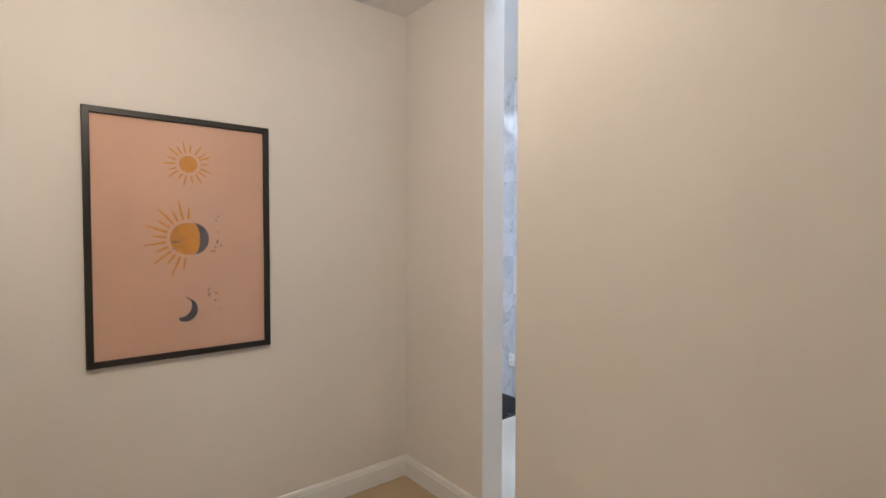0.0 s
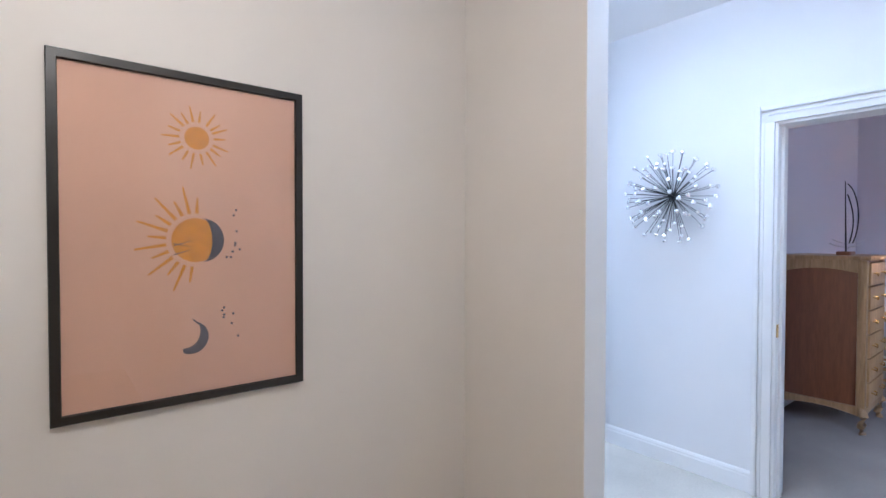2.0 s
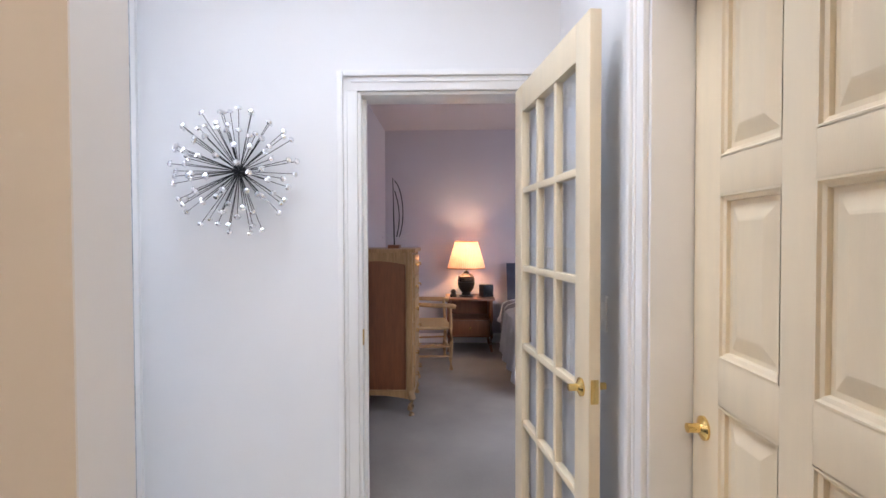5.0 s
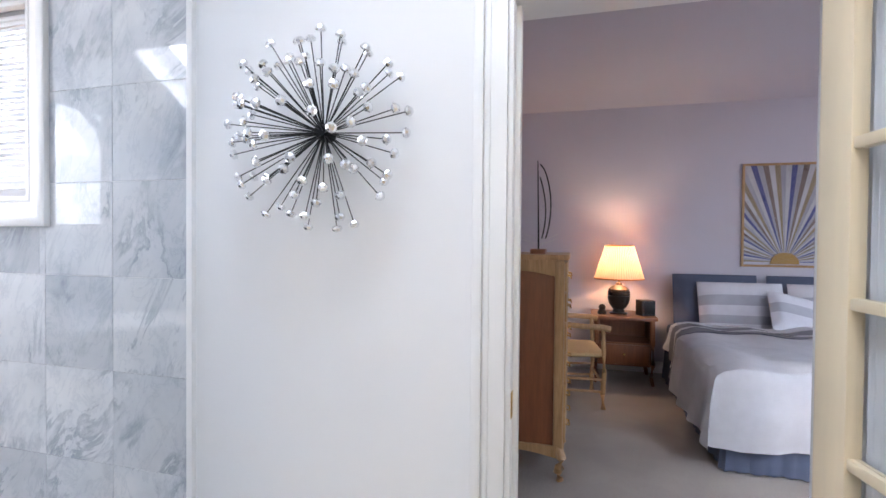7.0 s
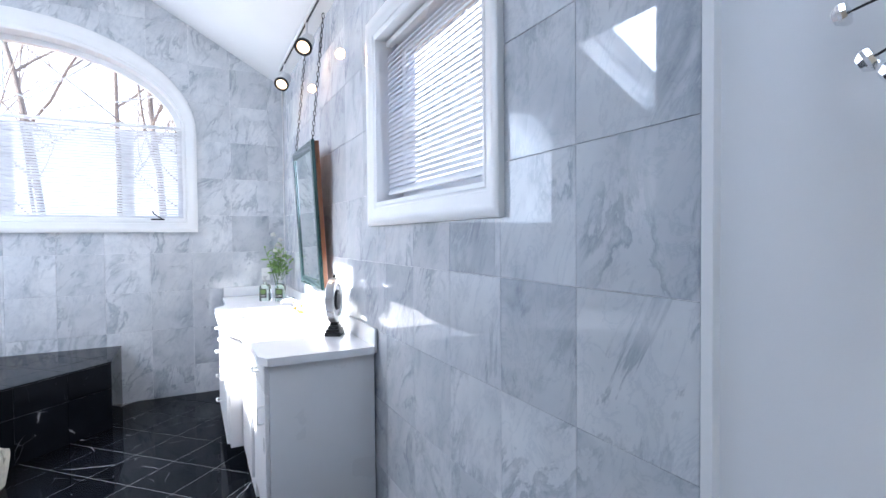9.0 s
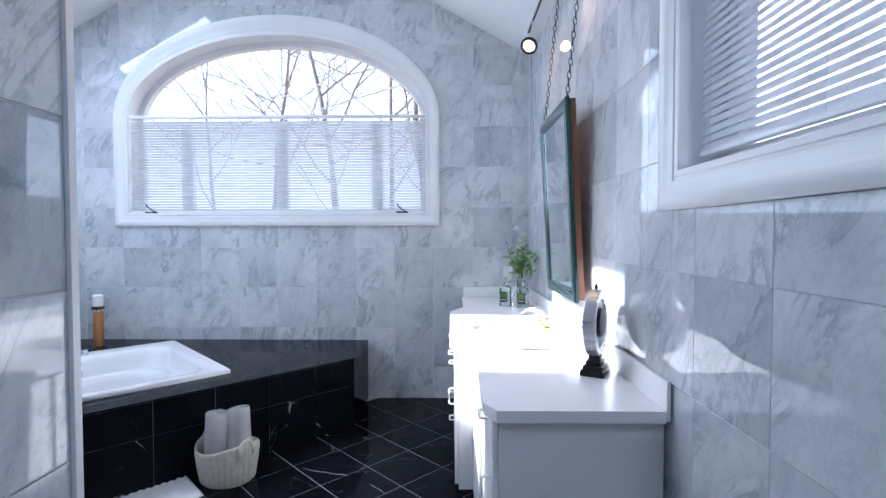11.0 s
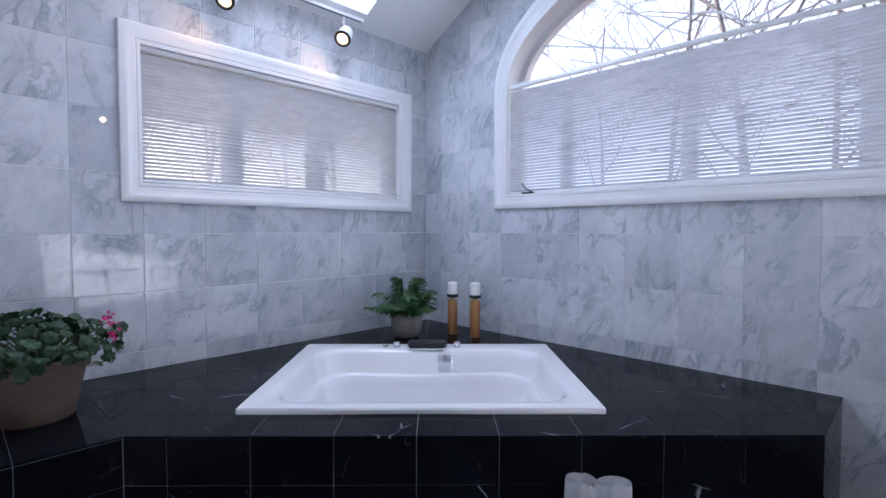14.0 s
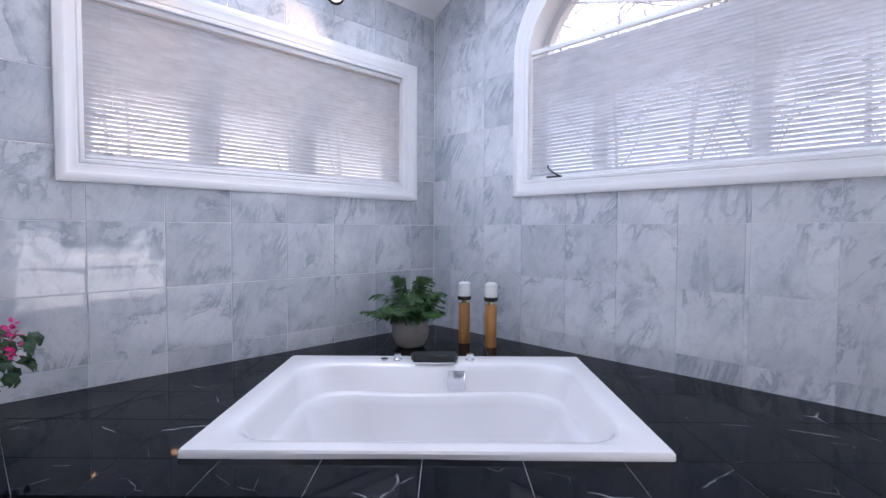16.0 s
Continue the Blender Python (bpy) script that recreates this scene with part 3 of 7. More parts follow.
y_wall("wall_bedroom_south", BED_S - 0.12, BED_S, EAST, BED_E + 0.12, -0.15, BED_TOP + 0.1, [(5.3, 0.9, 7.5, 2.25)], BEDPAINT, "pale lilac bedroom wall with a window placed out of view")
slab("ceiling_bedroom", (EAST + 0.15, BED_S, BED_TOP), (BED_E, BED_N, BED_TOP + 0.12), BEDPAINT, "flat pale bedroom ceiling", "ceiling")

# vaulted ceiling with a skylight in its west slope
TH = math.atan(SLOPE)
CT, ST = math.cos(TH), math.sin(TH)
SKY_X, SKY_Y = (0.20, 1.24), (5.72, 7.04)
Y0, Y1 = SOUTH - 0.15, NORTH + 0.25
WSLOPE = Matrix(((CT, 0, -ST, WEST), (0, 1, 0, 0), (ST, 0, CT, EAVE), (0, 0, 0, 1)))
ESLOPE = Matrix(((CT, 0, ST, RIDGE), (0, 1, 0, 0), (-ST, 0, CT, roof(RIDGE)), (0, 0, 0, 1)))
LEN = (RIDGE - WEST) / CT
su = [(x - WEST) / CT for x in SKY_X]
# opening for the added vestibule skylight in the east slope
eu = [(x - RIDGE) / CT for x in (2.94, 3.52)]
# slope runs 1.3 m past the wall: unseen eave added to shade the west window
structure("ceiling_west_slope", flat_with_hole(bmesh.new(), [(-1.3, Y0), (LEN, Y0), (LEN, Y1), (-1.3, Y1)], [(su[0], SKY_Y[0]), (su[1], SKY_Y[0]), (su[1], SKY_Y[1]), (su[0], SKY_Y[1])], WSLOPE, 0.24), CEILING, "white vaulted ceiling slope with a skylight and an added unseen eave", "ceiling")
structure("ceiling_east_slope", flat_with_hole(bmesh.new(), [(0, Y0), (LEN + 0.4, Y0), (LEN + 0.4, Y1), (0, Y1)], corners((eu[0], 2.0, eu[1], 3.2)), ESLOPE, 0.24), CEILING, "white vaulted ceiling slope", "ceiling")


def frame_bars(bm, m, u0, v0, u1, v1, wide, lo, hi, bevel=0.0):
    """A mitre-less frame of four bars lying in a plane."""
    for a, b, c, d in ((u0, v0, u1, v0 + wide), (u0, v1 - wide, u1, v1), (u0, v0 + wide, u0 + wide, v1 - wide), (u1 - wide, v0 + wide, u1, v1 - wide)):
        t = bmesh.new()
        box(t, (a, b, lo), (c, d, hi), bevel)
        t.transform(m)
        me = bpy.data.meshes.new("bar")
        t.to_mesh(me)
        t.free()
        bm.from_mesh(me)
        bpy.data.meshes.remove(me)
    return bm


def pane(name, m, u0, v0, u1, v1, n, parent, material=None):
    bm = box(bmesh.new(), (u0, v0, n - 0.003), (u1, v1, n + 0.003))
    bm.transform(m)
    ob = part(name, bm, material or PANE, parent, "", False)
    ob.visible_shadow = False
    return ob


skylight = thing("window_skylight", (0, 0, 0), "clear roof skylight with a white frame in the sloped ceiling", "skylight")
skylight["kind"] = "structure"
part("window_frame", frame_bars(bmesh.new(), WSLOPE, su[0] - 0.03, SKY_Y[0] - 0.03, su[1] + 0.03, SKY_Y[1] + 0.03, 0.055, 0.242, 0.29, 0.004), TRIM, skylight)
pane("pane", WSLOPE, su[0], SKY_Y[0], su[1], SKY_Y[1], 0.27, skylight)
# invented skylight, never in view, added to go with the vestibule fill
added_skylight = thing("window_skylight", (0, 0, 0), "added unseen roof skylight that brightens the carpeted entrance", "skylight")
added_skylight["kind"] = "structure"
part("window_frame", frame_bars(bmesh.new(), ESLOPE, eu[0] - 0.03, 1.97, eu[1] + 0.03, 3.23, 0.055, 0.242, 0.29, 0.004), TRIM, added_skylight)
pane("pane", ESLOPE, eu[0], 2.0, eu[1], 3.2, 0.27, added_skylight)


def casing_profile(bm, loop_of, depth_of):
    """A moulded casing swept round a closed outline: rings from the inner to the outer edge, by (share, height)."""
    rings = []
    for share, height in depth_of:
        rings.append([bm.verts.new(p) for p in loop_of(share, height)])
    join_rings(bm, rings)
    join_rings(bm, [rings[-1], rings[0]])
    return bm


MOULD = ((0.0, -0.145), (0.0, 0.012), (0.04, 0.015), (0.16, 0.015), (0.19, 0.012), (0.24, 0.012), (0.27, 0.016), (0.52, 0.018), (0.60, 0.022), (0.66, 0.026), (0.94, 0.027), (1.0, 0.023), (1.0, 0.004))


def rect_casing(m, inner, outer):
    def loop_of(share, height):
        r = [a + (b - a) * share for a, b in zip(inner, outer)]
        return [m @ Vector((u, v, height)) for u, v in corners(r)]
    return casing_profile(bmesh.new(), loop_of, MOULD)


def rect_window(name, m, hole, cas, label, mullions, depth=0.2):
    """A moulded wooden window: casing, sash bars and panes."""
    w = thing(name, (0, 0, 0), label, "window")
    w["kind"] = "structure"
    part("casing", rect_casing(m, hole, cas), TRIM, w, "", True)
    part("window_frame", frame_bars(bmesh.new(), m, hole[0], hole[1], hole[2], hole[3], 0.05, -0.17, -0.12, 0.004), TRIM, w)
    for a, b in mullions:
        bm = box(bmesh.new(), (a, hole[1] + 0.05, -0.168), (b, hole[3] - 0.05, -0.118), 0.004)
        bm.transform(m)
        part("mullion", bm, TRIM, w)
    us = [hole[0]] + [x for ab in mullions for x in ab] + [hole[2]]
    for k in range(0, len(us), 2):
        pane("pane", m, us[k], hole[1] + 0.02, us[k + 1], hole[3] - 0.02, -0.145, w)
    return w


def flip(r):
    return (-r[2], r[1], -r[0], r[3])


rect_window("window_west", WEST_F, WEST_WIN, WEST_CAS, "wide white casement window with three lights over the tub", [(6.09, 6.22), (6.69, 6.83)])
rect_window("window_east", EAST_F, flip(EAST_WIN), flip(EAST_CAS), "small white moulded window in the marble wall", [])

# arched window
window_arch = thing("window_arch", (0, 0, 0), "large white arched window with a sunburst grille", "window")
window_arch["kind"] = "structure"


def arch_loop(share, height):
    p = [a + (b - a) * share for a, b in zip(ARCH_IN, ARCH_OUT)]
    return [NORTH_F @ Vector((x, z, height)) for x, z in arch(*p)]


part("casing", casing_profile(bmesh.new(), arch_loop, MOULD), TRIM, window_arch)


def arch_sash(share, height):
    p = (ARCH_IN[0] - 0.045 * share, ARCH_IN[1] - 0.045 * share, ARCH_IN[2] + 0.045 * share)
    return [NORTH_F @ Vector((x, z, height)) for x, z in arch(*p)]


part("window_frame", casing_profile(bmesh.new(), arch_sash, ((0, -0.19), (0, -0.13), (1, -0.13), (1, -0.19))), TRIM, window_arch)
bm = bmesh.new()
flat_with_hole(bm, arch(ARCH_IN[0] - 0.01, ARCH_IN[1] - 0.01, ARCH_IN[2] + 0.01), None, NORTH_F @ Matrix.Translation((0, 0, -0.165)), 0.004)
part("pane", bm, PANE, window_arch, "", False).visible_shadow = False
HUB_Z = 2.24
bm = tube(bmesh.new(), [NORTH_F @ Vector((ARCH_C + 0.30 * math.cos(math.pi * k / 20), HUB_Z + 0.26 * math.sin(math.pi * k / 20), -0.15)) for k in range(21)], 0.007, 6)
part("grille_hub", bm, TRIM, window_arch)
for deg in (30, 60, 90, 120, 150):
    c, s = math.cos(radians(deg)), math.sin(radians(deg))
    end = [1.19 * c, ARCH_SPRING - HUB_Z + 0.64 * s]
    bm = rod(bmesh.new(), NORTH_F @ Vector((ARCH_C + 0.30 * c, HUB_Z + 0.26 * s, -0.15)), NORTH_F @ Vector((ARCH_C + end[0], HUB_Z + end[1], -0.15)), 0.0065, seg=6)
    part("grille_spoke", bm, TRIM, window_arch)
for x in (1.36, 2.16, 2.96):
    part("mullion", box(bmesh.new(), (x - 0.045, NORTH + 0.12, 1.55), (x + 0.045, NORTH + 0.185, 2.26), 0.004), TRIM, window_arch)

# bedroom window, out of view, that lights the bedroom
bed_win = thing("window_bedroom", (0, 0, 0), "white bedroom window", "window")
bed_win["kind"] = "structure"
BEDWIN_F = Matrix(((1, 0, 0, 0), (0, 0, 1, BED_S), (0, 1, 0, 0), (0, 0, 0, 1)))
part("window_frame", frame_bars(bmesh.new(), BEDWIN_F, 5.3, 0.9, 7.5, 2.25, 0.07, -0.1, -0.03, 0.004), TRIM, bed_win)
pane("pane", BEDWIN_F, 5.36, 0.96, 7.44, 2.19, -0.06, bed_win)
# second window, unseen, added where its fill reaches the bed foot
added_side_win = thing("window_bedroom_side", (0, 0, 0), "added white bedroom side window, out of view", "window")
added_side_win["kind"] = "structure"
BEDSIDE_F = Matrix(((0, 0, 1, EAST + 0.15), (1, 0, 0, 0), (0, 1, 0, 0), (0, 0, 0, 1)))
part("window_frame", frame_bars(bmesh.new(), BEDSIDE_F, -0.25, 0.9, 1.15, 2.1, 0.06, -0.1, -0.03, 0.004), TRIM, added_side_win)
pane("pane", BEDSIDE_F, -0.2, 0.95, 1.1, 2.05, -0.06, added_side_win)


# door casings and baseboards
def door_casing(name, m, u0, u1, top, wide, label):
    """Moulded trim on both sides and over a doorway."""
    w = thing(name, (0, 0, 0), label, "door frame")
    w["kind"] = "structure"
    for a, b in ((u0 - wide, u0), (u1, u1 + wide)):
        bm = box(bmesh.new(), (a, 0, 0), (b, top, 0.016), 0.003)
        box(bm, (a if a < u0 else b - 0.028, 0, 0.014), (a + 0.028 if a < u0 else b, top + wide, 0.030), 0.006)
        box(bm, (a + wide * 0.42 - 0.008, 0, 0.014), (a + wide * 0.42 + 0.008, top, 0.021), 0.003)
        bm.transform(m)
        part("side_casing", bm, TRIM, w)
    bm = box(bmesh.new(), (u0 - wide + 0.028, top, 0), (u1 + wide - 0.028, top + wide, 0.0155), 0.003)
    box(bm, (u0 - wide + 0.028, top + wide - 0.028, 0.0145), (u1 + wide - 0.028, top + wide, 0.0295), 0.006)
    box(bm, (u0 - 0.03, top + wide * 0.5 - 0.008, 0.0145), (u1 + 0.03, top + wide * 0.5 + 0.008, 0.0205), 0.003)
    bm.transform(m)
    part("head_casing", bm, TRIM, w)
    return w


bedroom_frame = door_casing("door_frame_bedroom", EAST_F, -DOOR_BED[2], -DOOR_BED[0], DOOR_BED[3], 0.09, "white moulded casing round the bedroom doorway")
for y0, y1 in ((DOOR_BED[0], DOOR_BED[0] + 0.014), (DOOR_BED[2] - 0.014, DOOR_BED[2])):
    part("jamb", box(bmesh.new(), (EAST - 0.002, y0, 0), (EAST + 0.156, y1, DOOR_BED[3] - 0.002), 0.002), TRIM, bedroom_frame)
part("head_jamb", box(bmesh.new(), (EAST - 0.001, DOOR_BED[0] + 0.014, DOOR_BED[3] - 0.016), (EAST + 0.155, DOOR_BED[2] - 0.014, DOOR_BED[3] - 0.001), 0.002), TRIM, bedroom_frame)
part("door_stop", box(bmesh.new(), (EAST + 0.05, DOOR_BED[2] - 0.028, 0), (EAST + 0.09, DOOR_BED[2] - 0.013, DOOR_BED[3] - 0.018), 0.003), TRIM, bedroom_frame)
part("strike_plate", box(bmesh.new(), (EAST + 0.012, DOOR_BED[2] - 0.017, 0.88), (EAST + 0.040, DOOR_BED[2] - 0.0125, 0.95), 0.001), BRASS, bedroom_frame, "brass strike plate")
SOUTH_F = Matrix(((-1, 0, 0, 0), (0, 0, 1, SOUTH), (0, 1, 0, 0), (0, 0, 0, 1)))
closet_frame = door_casing("door_frame_closet", SOUTH_F, -d1, -d0, DOOR_CLOSET[3], 0.085, "white moulded casing round the closet door")
for x0, x1 in ((d0, d0 + 0.014), (d1 - 0.014, d1)):
    part("jamb", box(bmesh.new(), (x0, SOUTH - 0.15, 0), (x1, SOUTH + 0.001, DOOR_CLOSET[3] - 0.002), 0.002), TRIM, closet_frame)
part("head_jamb", box(bmesh.new(), (d0 + 0.014, SOUTH - 0.15, DOOR_CLOSET[3] - 0.016), (d1 - 0.014, SOUTH + 0.001, DOOR_CLOSET[3] - 0.002), 0.002), TRIM, closet_frame)


def baseboard(a, b, n, name="baseboard"):
    """A moulded skirting from a to b whose face looks along n."""
    a, b, n = Vector((*a, 0)), Vector((*b, 0)), Vector((*n, 0))
    prof = [(0, 0), (0.014, 0), (0.014, 0.088), (0.011, 0.094), (0.011, 0.104), (0.006, 0.116), (0.0, 0.12)]
    bm = bmesh.new()
    rings = [[bm.verts.new(p + n * d + Vector((0, 0, z))) for d, z in prof] for p in (a, b)]
    join_rings(bm, rings)
    bm.faces.new(rings[0])
    bm.faces.new(rings[1])
    return structure(name, bm, TRIM, "white moulded baseboard", "baseboard")


baseboard((-0.6, PICTURE_Y), (STUB_W - 0.018, PICTURE_Y), (0, -1))
baseboard((STUB_W - 0.004, STUB_S), (STUB_W - 0.004, PICTURE_Y), (-1, 0))
baseboard((HALL_X, -1.3), (HALL_X, SOUTH), (-1, 0))
baseboard((EAST, DOOR_BED[2] + 0.09), (EAST, TILE_START - 0.02), (-1, 0))
baseboard((HALL_X + 0.014, SOUTH), (d0 - 0.085, SOUTH), (0, 1))
baseboard((d1 + 0.085, SOUTH), (EAST - 0.02, SOUTH), (0, 1))
baseboard((EAST + 0.16, BED_N), (BED_E - 0.014, BED_N), (0, -1))
baseboard((BED_E, BED_S), (BED_E, BED_N), (-1, 0))
slab("trim_marble_edge", (EAST - 0.020, TILE_START - 0.022, 0.0), (EAST, TILE_START - 0.001, EAVE), TRIM, "white edge strip beside the marble tiles", "trim")
slab("trim_partition_edge", (STUB_E - 0.03, STUB_N - 0.002, 0.0), (STUB_E + 0.012, STUB_N + 0.016, 3.4), TRIM, "white edge strip at the end of the marble partition", "trim")

# outside
bm = bmesh.new()
bmesh.ops.create_circle(bm, cap_ends=True, segments=64, radius=900)
bm.transform(Matrix.Translation((0, 0, -1.1)))
structure("ground", bm, LITTER, "leaf-covered woodland ground outside", "ground")

# hazy bright sky low in the north, far behind the woods
bm = bmesh.new()
ring0 = [(160 * math.cos(radians(a)), 160 * math.sin(radians(a))) for a in range(28, 141, 4)]
rows = [[bm.verts.new((x, y, z)) for x, y in ring0] for z in (-2, 20, 60, 105)]
join_rings(bm, rows, False)
structure("backdrop", bm, glow("hazy_winter_sky", (0.80, 0.88, 1.0), 0.46), "pale hazy winter sky behind the trees", "sky")


def limb_points(rng, start, way, length, bend, n):
    pts, p, d = [start], start.copy(), way.normalized()
    for k in range(n):
        d = (d + Vector((rng.uniform(-bend, bend), rng.uniform(-bend, bend), rng.uniform(-bend * 0.4, bend * 0.8)))).normalized()
        p = p + d * (length / n)
        pts.append(p.copy())
    return pts


def tree_parts(seed, height):
    """A bare tree: a tapered trunk, and limbs that fork into twigs."""
    rng = random.Random(seed)
    trunk, crown = bmesh.new(), bmesh.new()
    base = limb_points(rng, Vector((0, 0, -0.2)), Vector((rng.uniform(-.08, .08), rng.uniform(-.08, .08), 1)), height, 0.10, 9)
    tube(trunk, base, height * 0.0085, 9, height * 0.0025)

    def fork(pts, r, level):
        n = (0, 4, 4, 5)[level] if level < 3 else 5
        for k in range(n):
            at = pts[rng.randint(len(pts) // 3, len(pts) - 1)]
            a = rng.uniform(0, 2 * math.pi)
            up = rng.uniform(0.25, 0.9)
            way = Vector((math.cos(a), math.sin(a), up))
            if level > 1:
                way = (way + (pts[-1] - pts[0]).normalized() * 1.1)
            ln = height * (0.42, 0.42, 0.24, 0.12)[level] * rng.uniform(0.7, 1.2)
            q = limb_points(rng, at, way, ln, 0.22, 5 if level < 3 else 3)
            tube(crown, q, r, 5 if level < 2 else 3, r * 0.35, False)
            if level < 3:
                fork(q, r * 0.42, level + 1)
    for k in range(3, 10):
        a = rng.uniform(0, 2 * math.pi)
        q = limb_points(rng, base[k], Vector((math.cos(a), math.sin(a), rng.uniform(0.5, 1.2))), height * rng.uniform(0.25, 0.45), 0.2, 6)
        tube(crown, q, height * 0.0034, 6, height * 0.0012, False)
        fork(q, height * 0.0019, 1)
    return trunk, crown


TREES = []
for k in range(3):
    tr = thing("tree", (0, 0, 0), "bare leafless grey-barked tree in the woods outside", "tree", "bare trees outside the windows")
    t_bm, c_bm = tree_parts(11 + k, 12.0)
    part("trunk", t_bm, BARK, tr)
    part("crown", c_bm, BARK, tr, "bare branches and twigs")
    TREES.append(tr)
rng = random.Random(5)
spots = [(0.2, 19.5), (2.9, 20.0), (4.6, 24.5), (-3.2, 21.5), (1.4, 22.0), (-1.5, 25.0), (6.0, 26.0), (3.3, 29.0), (-5.5, 22.5), (8.0, 20.0),
         (-14.5, 8.6), (-15.5, 11.5), (-13.5, 14.0), (-16.5, 5.6), (-18.0, 9.8), (-15.0, 16.5), (-20.0, 13.0), (11.5, 6.0), (13.0, 8.5), (16.0, 11.0)]
for k, (x, y) in enumerate(spots):
    m = pose(x, y, -1.1, 0, 0, rng.uniform(0, 360)) @ Matrix.Diagonal((*[rng.uniform(0.8, 1.15)] * 3, 1))
    if k < 3:
        TREES[k].matrix_world = m
    else:
        t = copy_thing(TREES[k % 3], m)
        t.matrix_world = m

# ---- tub deck and tub ----
UV = Matrix(((H, -H, 0, 0), (H, H, 0, 0), (0, 0, 1, 0), (0, 0, 0, 1)))   # u runs north-east, v north-west
TUB = (4.79, 3.224, 6.353, 4.388)
FRONT_V = 3.0165
DECK_A, DECK_B = (1.02, 5.284), (2.897, 7.165)
BASIN = (TUB[0] + 0.10, TUB[1] + 0.07, TUB[2] - 0.10, TUB[3] - 0.14)


def uv(x, y):
    return ((x + y) * H, (y - x) * H)


outline = [uv(*p) for p in ((WEST, STUB_N), (DECK_A[0] - 0.0024, STUB_N), (DECK_A[0] - 0.0024, DECK_A[1] + 0.0024), (DECK_B[0] - 0.0024, DECK_B[1] + 0.0024), (DECK_B[0] - 0.0024, NORTH), (WEST, NORTH))]
deck = structure("tub_deck", flat_with_hole(bmesh.new(), outline, corners(BASIN), UV @ Matrix.Translation((0, 0, 0.0)), DECK - 0.0022), DARKGROUT, "black marble tiled tub surround with white veins", "tub deck")

tub = thing("bathtub", UV @ Matrix.Translation(((TUB[0] + TUB[2]) / 2, (TUB[1] + TUB[3]) / 2, DECK)), "glossy white drop-in soaking tub set in black marble", "bathtub")
W, D = TUB[2] - TUB[0], TUB[3] - TUB[1]
bm = bmesh.new()
rings = []
for w, d, r, dy, z in ((W, D, 0.012, 0, 0.0), (W, D, 0.012, 0, 0.018), (W - 0.012, D - 0.012, 0.012, 0, 0.026), (W - 0.10, D - 0.11, 0.08, -0.005, 0.027),
                       (W - 0.19, D - 0.21, 0.14, -0.025, 0.024), (W - 0.215, D - 0.235, 0.15, -0.027, 0.019), (W - 0.232, D - 0.255, 0.16, -0.028, 0.006), (W - 0.245, D - 0.27, 0.17, -0.028, -0.018),
                       (W - 0.27, D - 0.295, 0.18, -0.028, -0.06), (W - 0.295, D - 0.32, 0.19, -0.028, -0.097), (W - 0.306, D - 0.330, 0.19, -0.028, -0.107),
                       (W - 0.345, D - 0.368, 0.20, -0.03, -0.112), (W - 0.362, D - 0.382, 0.20, -0.03, -0.119), (W - 0.40, D - 0.41, 0.20, -0.03, -0.16), (W - 0.50, D - 0.48, 0.20, -0.03, -0.32), (W - 0.60, D - 0.56, 0.18, -0.03, -0.385), (W - 0.80, D - 0.74, 0.14, -0.03, -0.395)):
    waist = 0.075 * min(1.0, max(0.0, (0.02 - z) / 0.12))
    rings.append([bm.verts.new((x, y * (1 - waist * math.exp(-((x + 0.06) / 0.24) ** 2)) + dy, z)) for x, y in rounded(w, d, r, 6, 24)])
join_rings(bm, rings)
bm.faces.new(rings[-1])
part("shell", bm, ACRYLIC, tub)
bm = box(bmesh.new(), (-0.040, 0, -0.045), (0.040, 0.012, 0.040), 0.006)
for x in (-0.018, 0.0, 0.018):
    rod(bm, (x, -0.004, 0.0), (x, 0.004, 0.0), 0.006, seg=10)
bm.transform(Matrix.Translation((0.115, D / 2 - 0.205, -0.046)) @ Matrix.Scale(1.15, 4) @ pose(0, 0, 0, -8))
part("overflow_plate", bm, CHROME, tub, "square chrome overflow plate")
bm = prism(bmesh.new(), [(-0.125, 0.005), (-0.105, -0.055), (0.105, -0.055), (0.125, 0.005), (0.11, 0.05), (-0.11, 0.05)], 0.030, 0.064, 0.008)
part("spout", bm, DARKBOX, tub, "flat black waterfall spout").location = (0.0, D / 2 - 0.09, 0)
bm = box(bmesh.new(), (-0.10, -0.068, 0.025), (0.10, -0.03, 0.034), 0.003)
part("spout_lip", bm, CHROME, tub, "chrome lip of the spout").location = (0.0, D / 2 - 0.09, 0)
for x in (-0.265, -0.195, 0.19):
    bm = lathe(bmesh.new(), [(0.0, 0.0), (0.024, 0.0), (0.024, 0.006), (0.018, 0.010), (0.018, 0.03), (0.02, 0.034), (0.0, 0.036)] if x > -0.25 else [(0, 0), (0.02, 0), (0.02, 0.008), (0, 0.012)], 16)
    part("tap_knob", bm, CHROME, tub, "small chrome tap knob").location = (x, D / 2 - 0.085, 0.026)

# ---- blinds ----


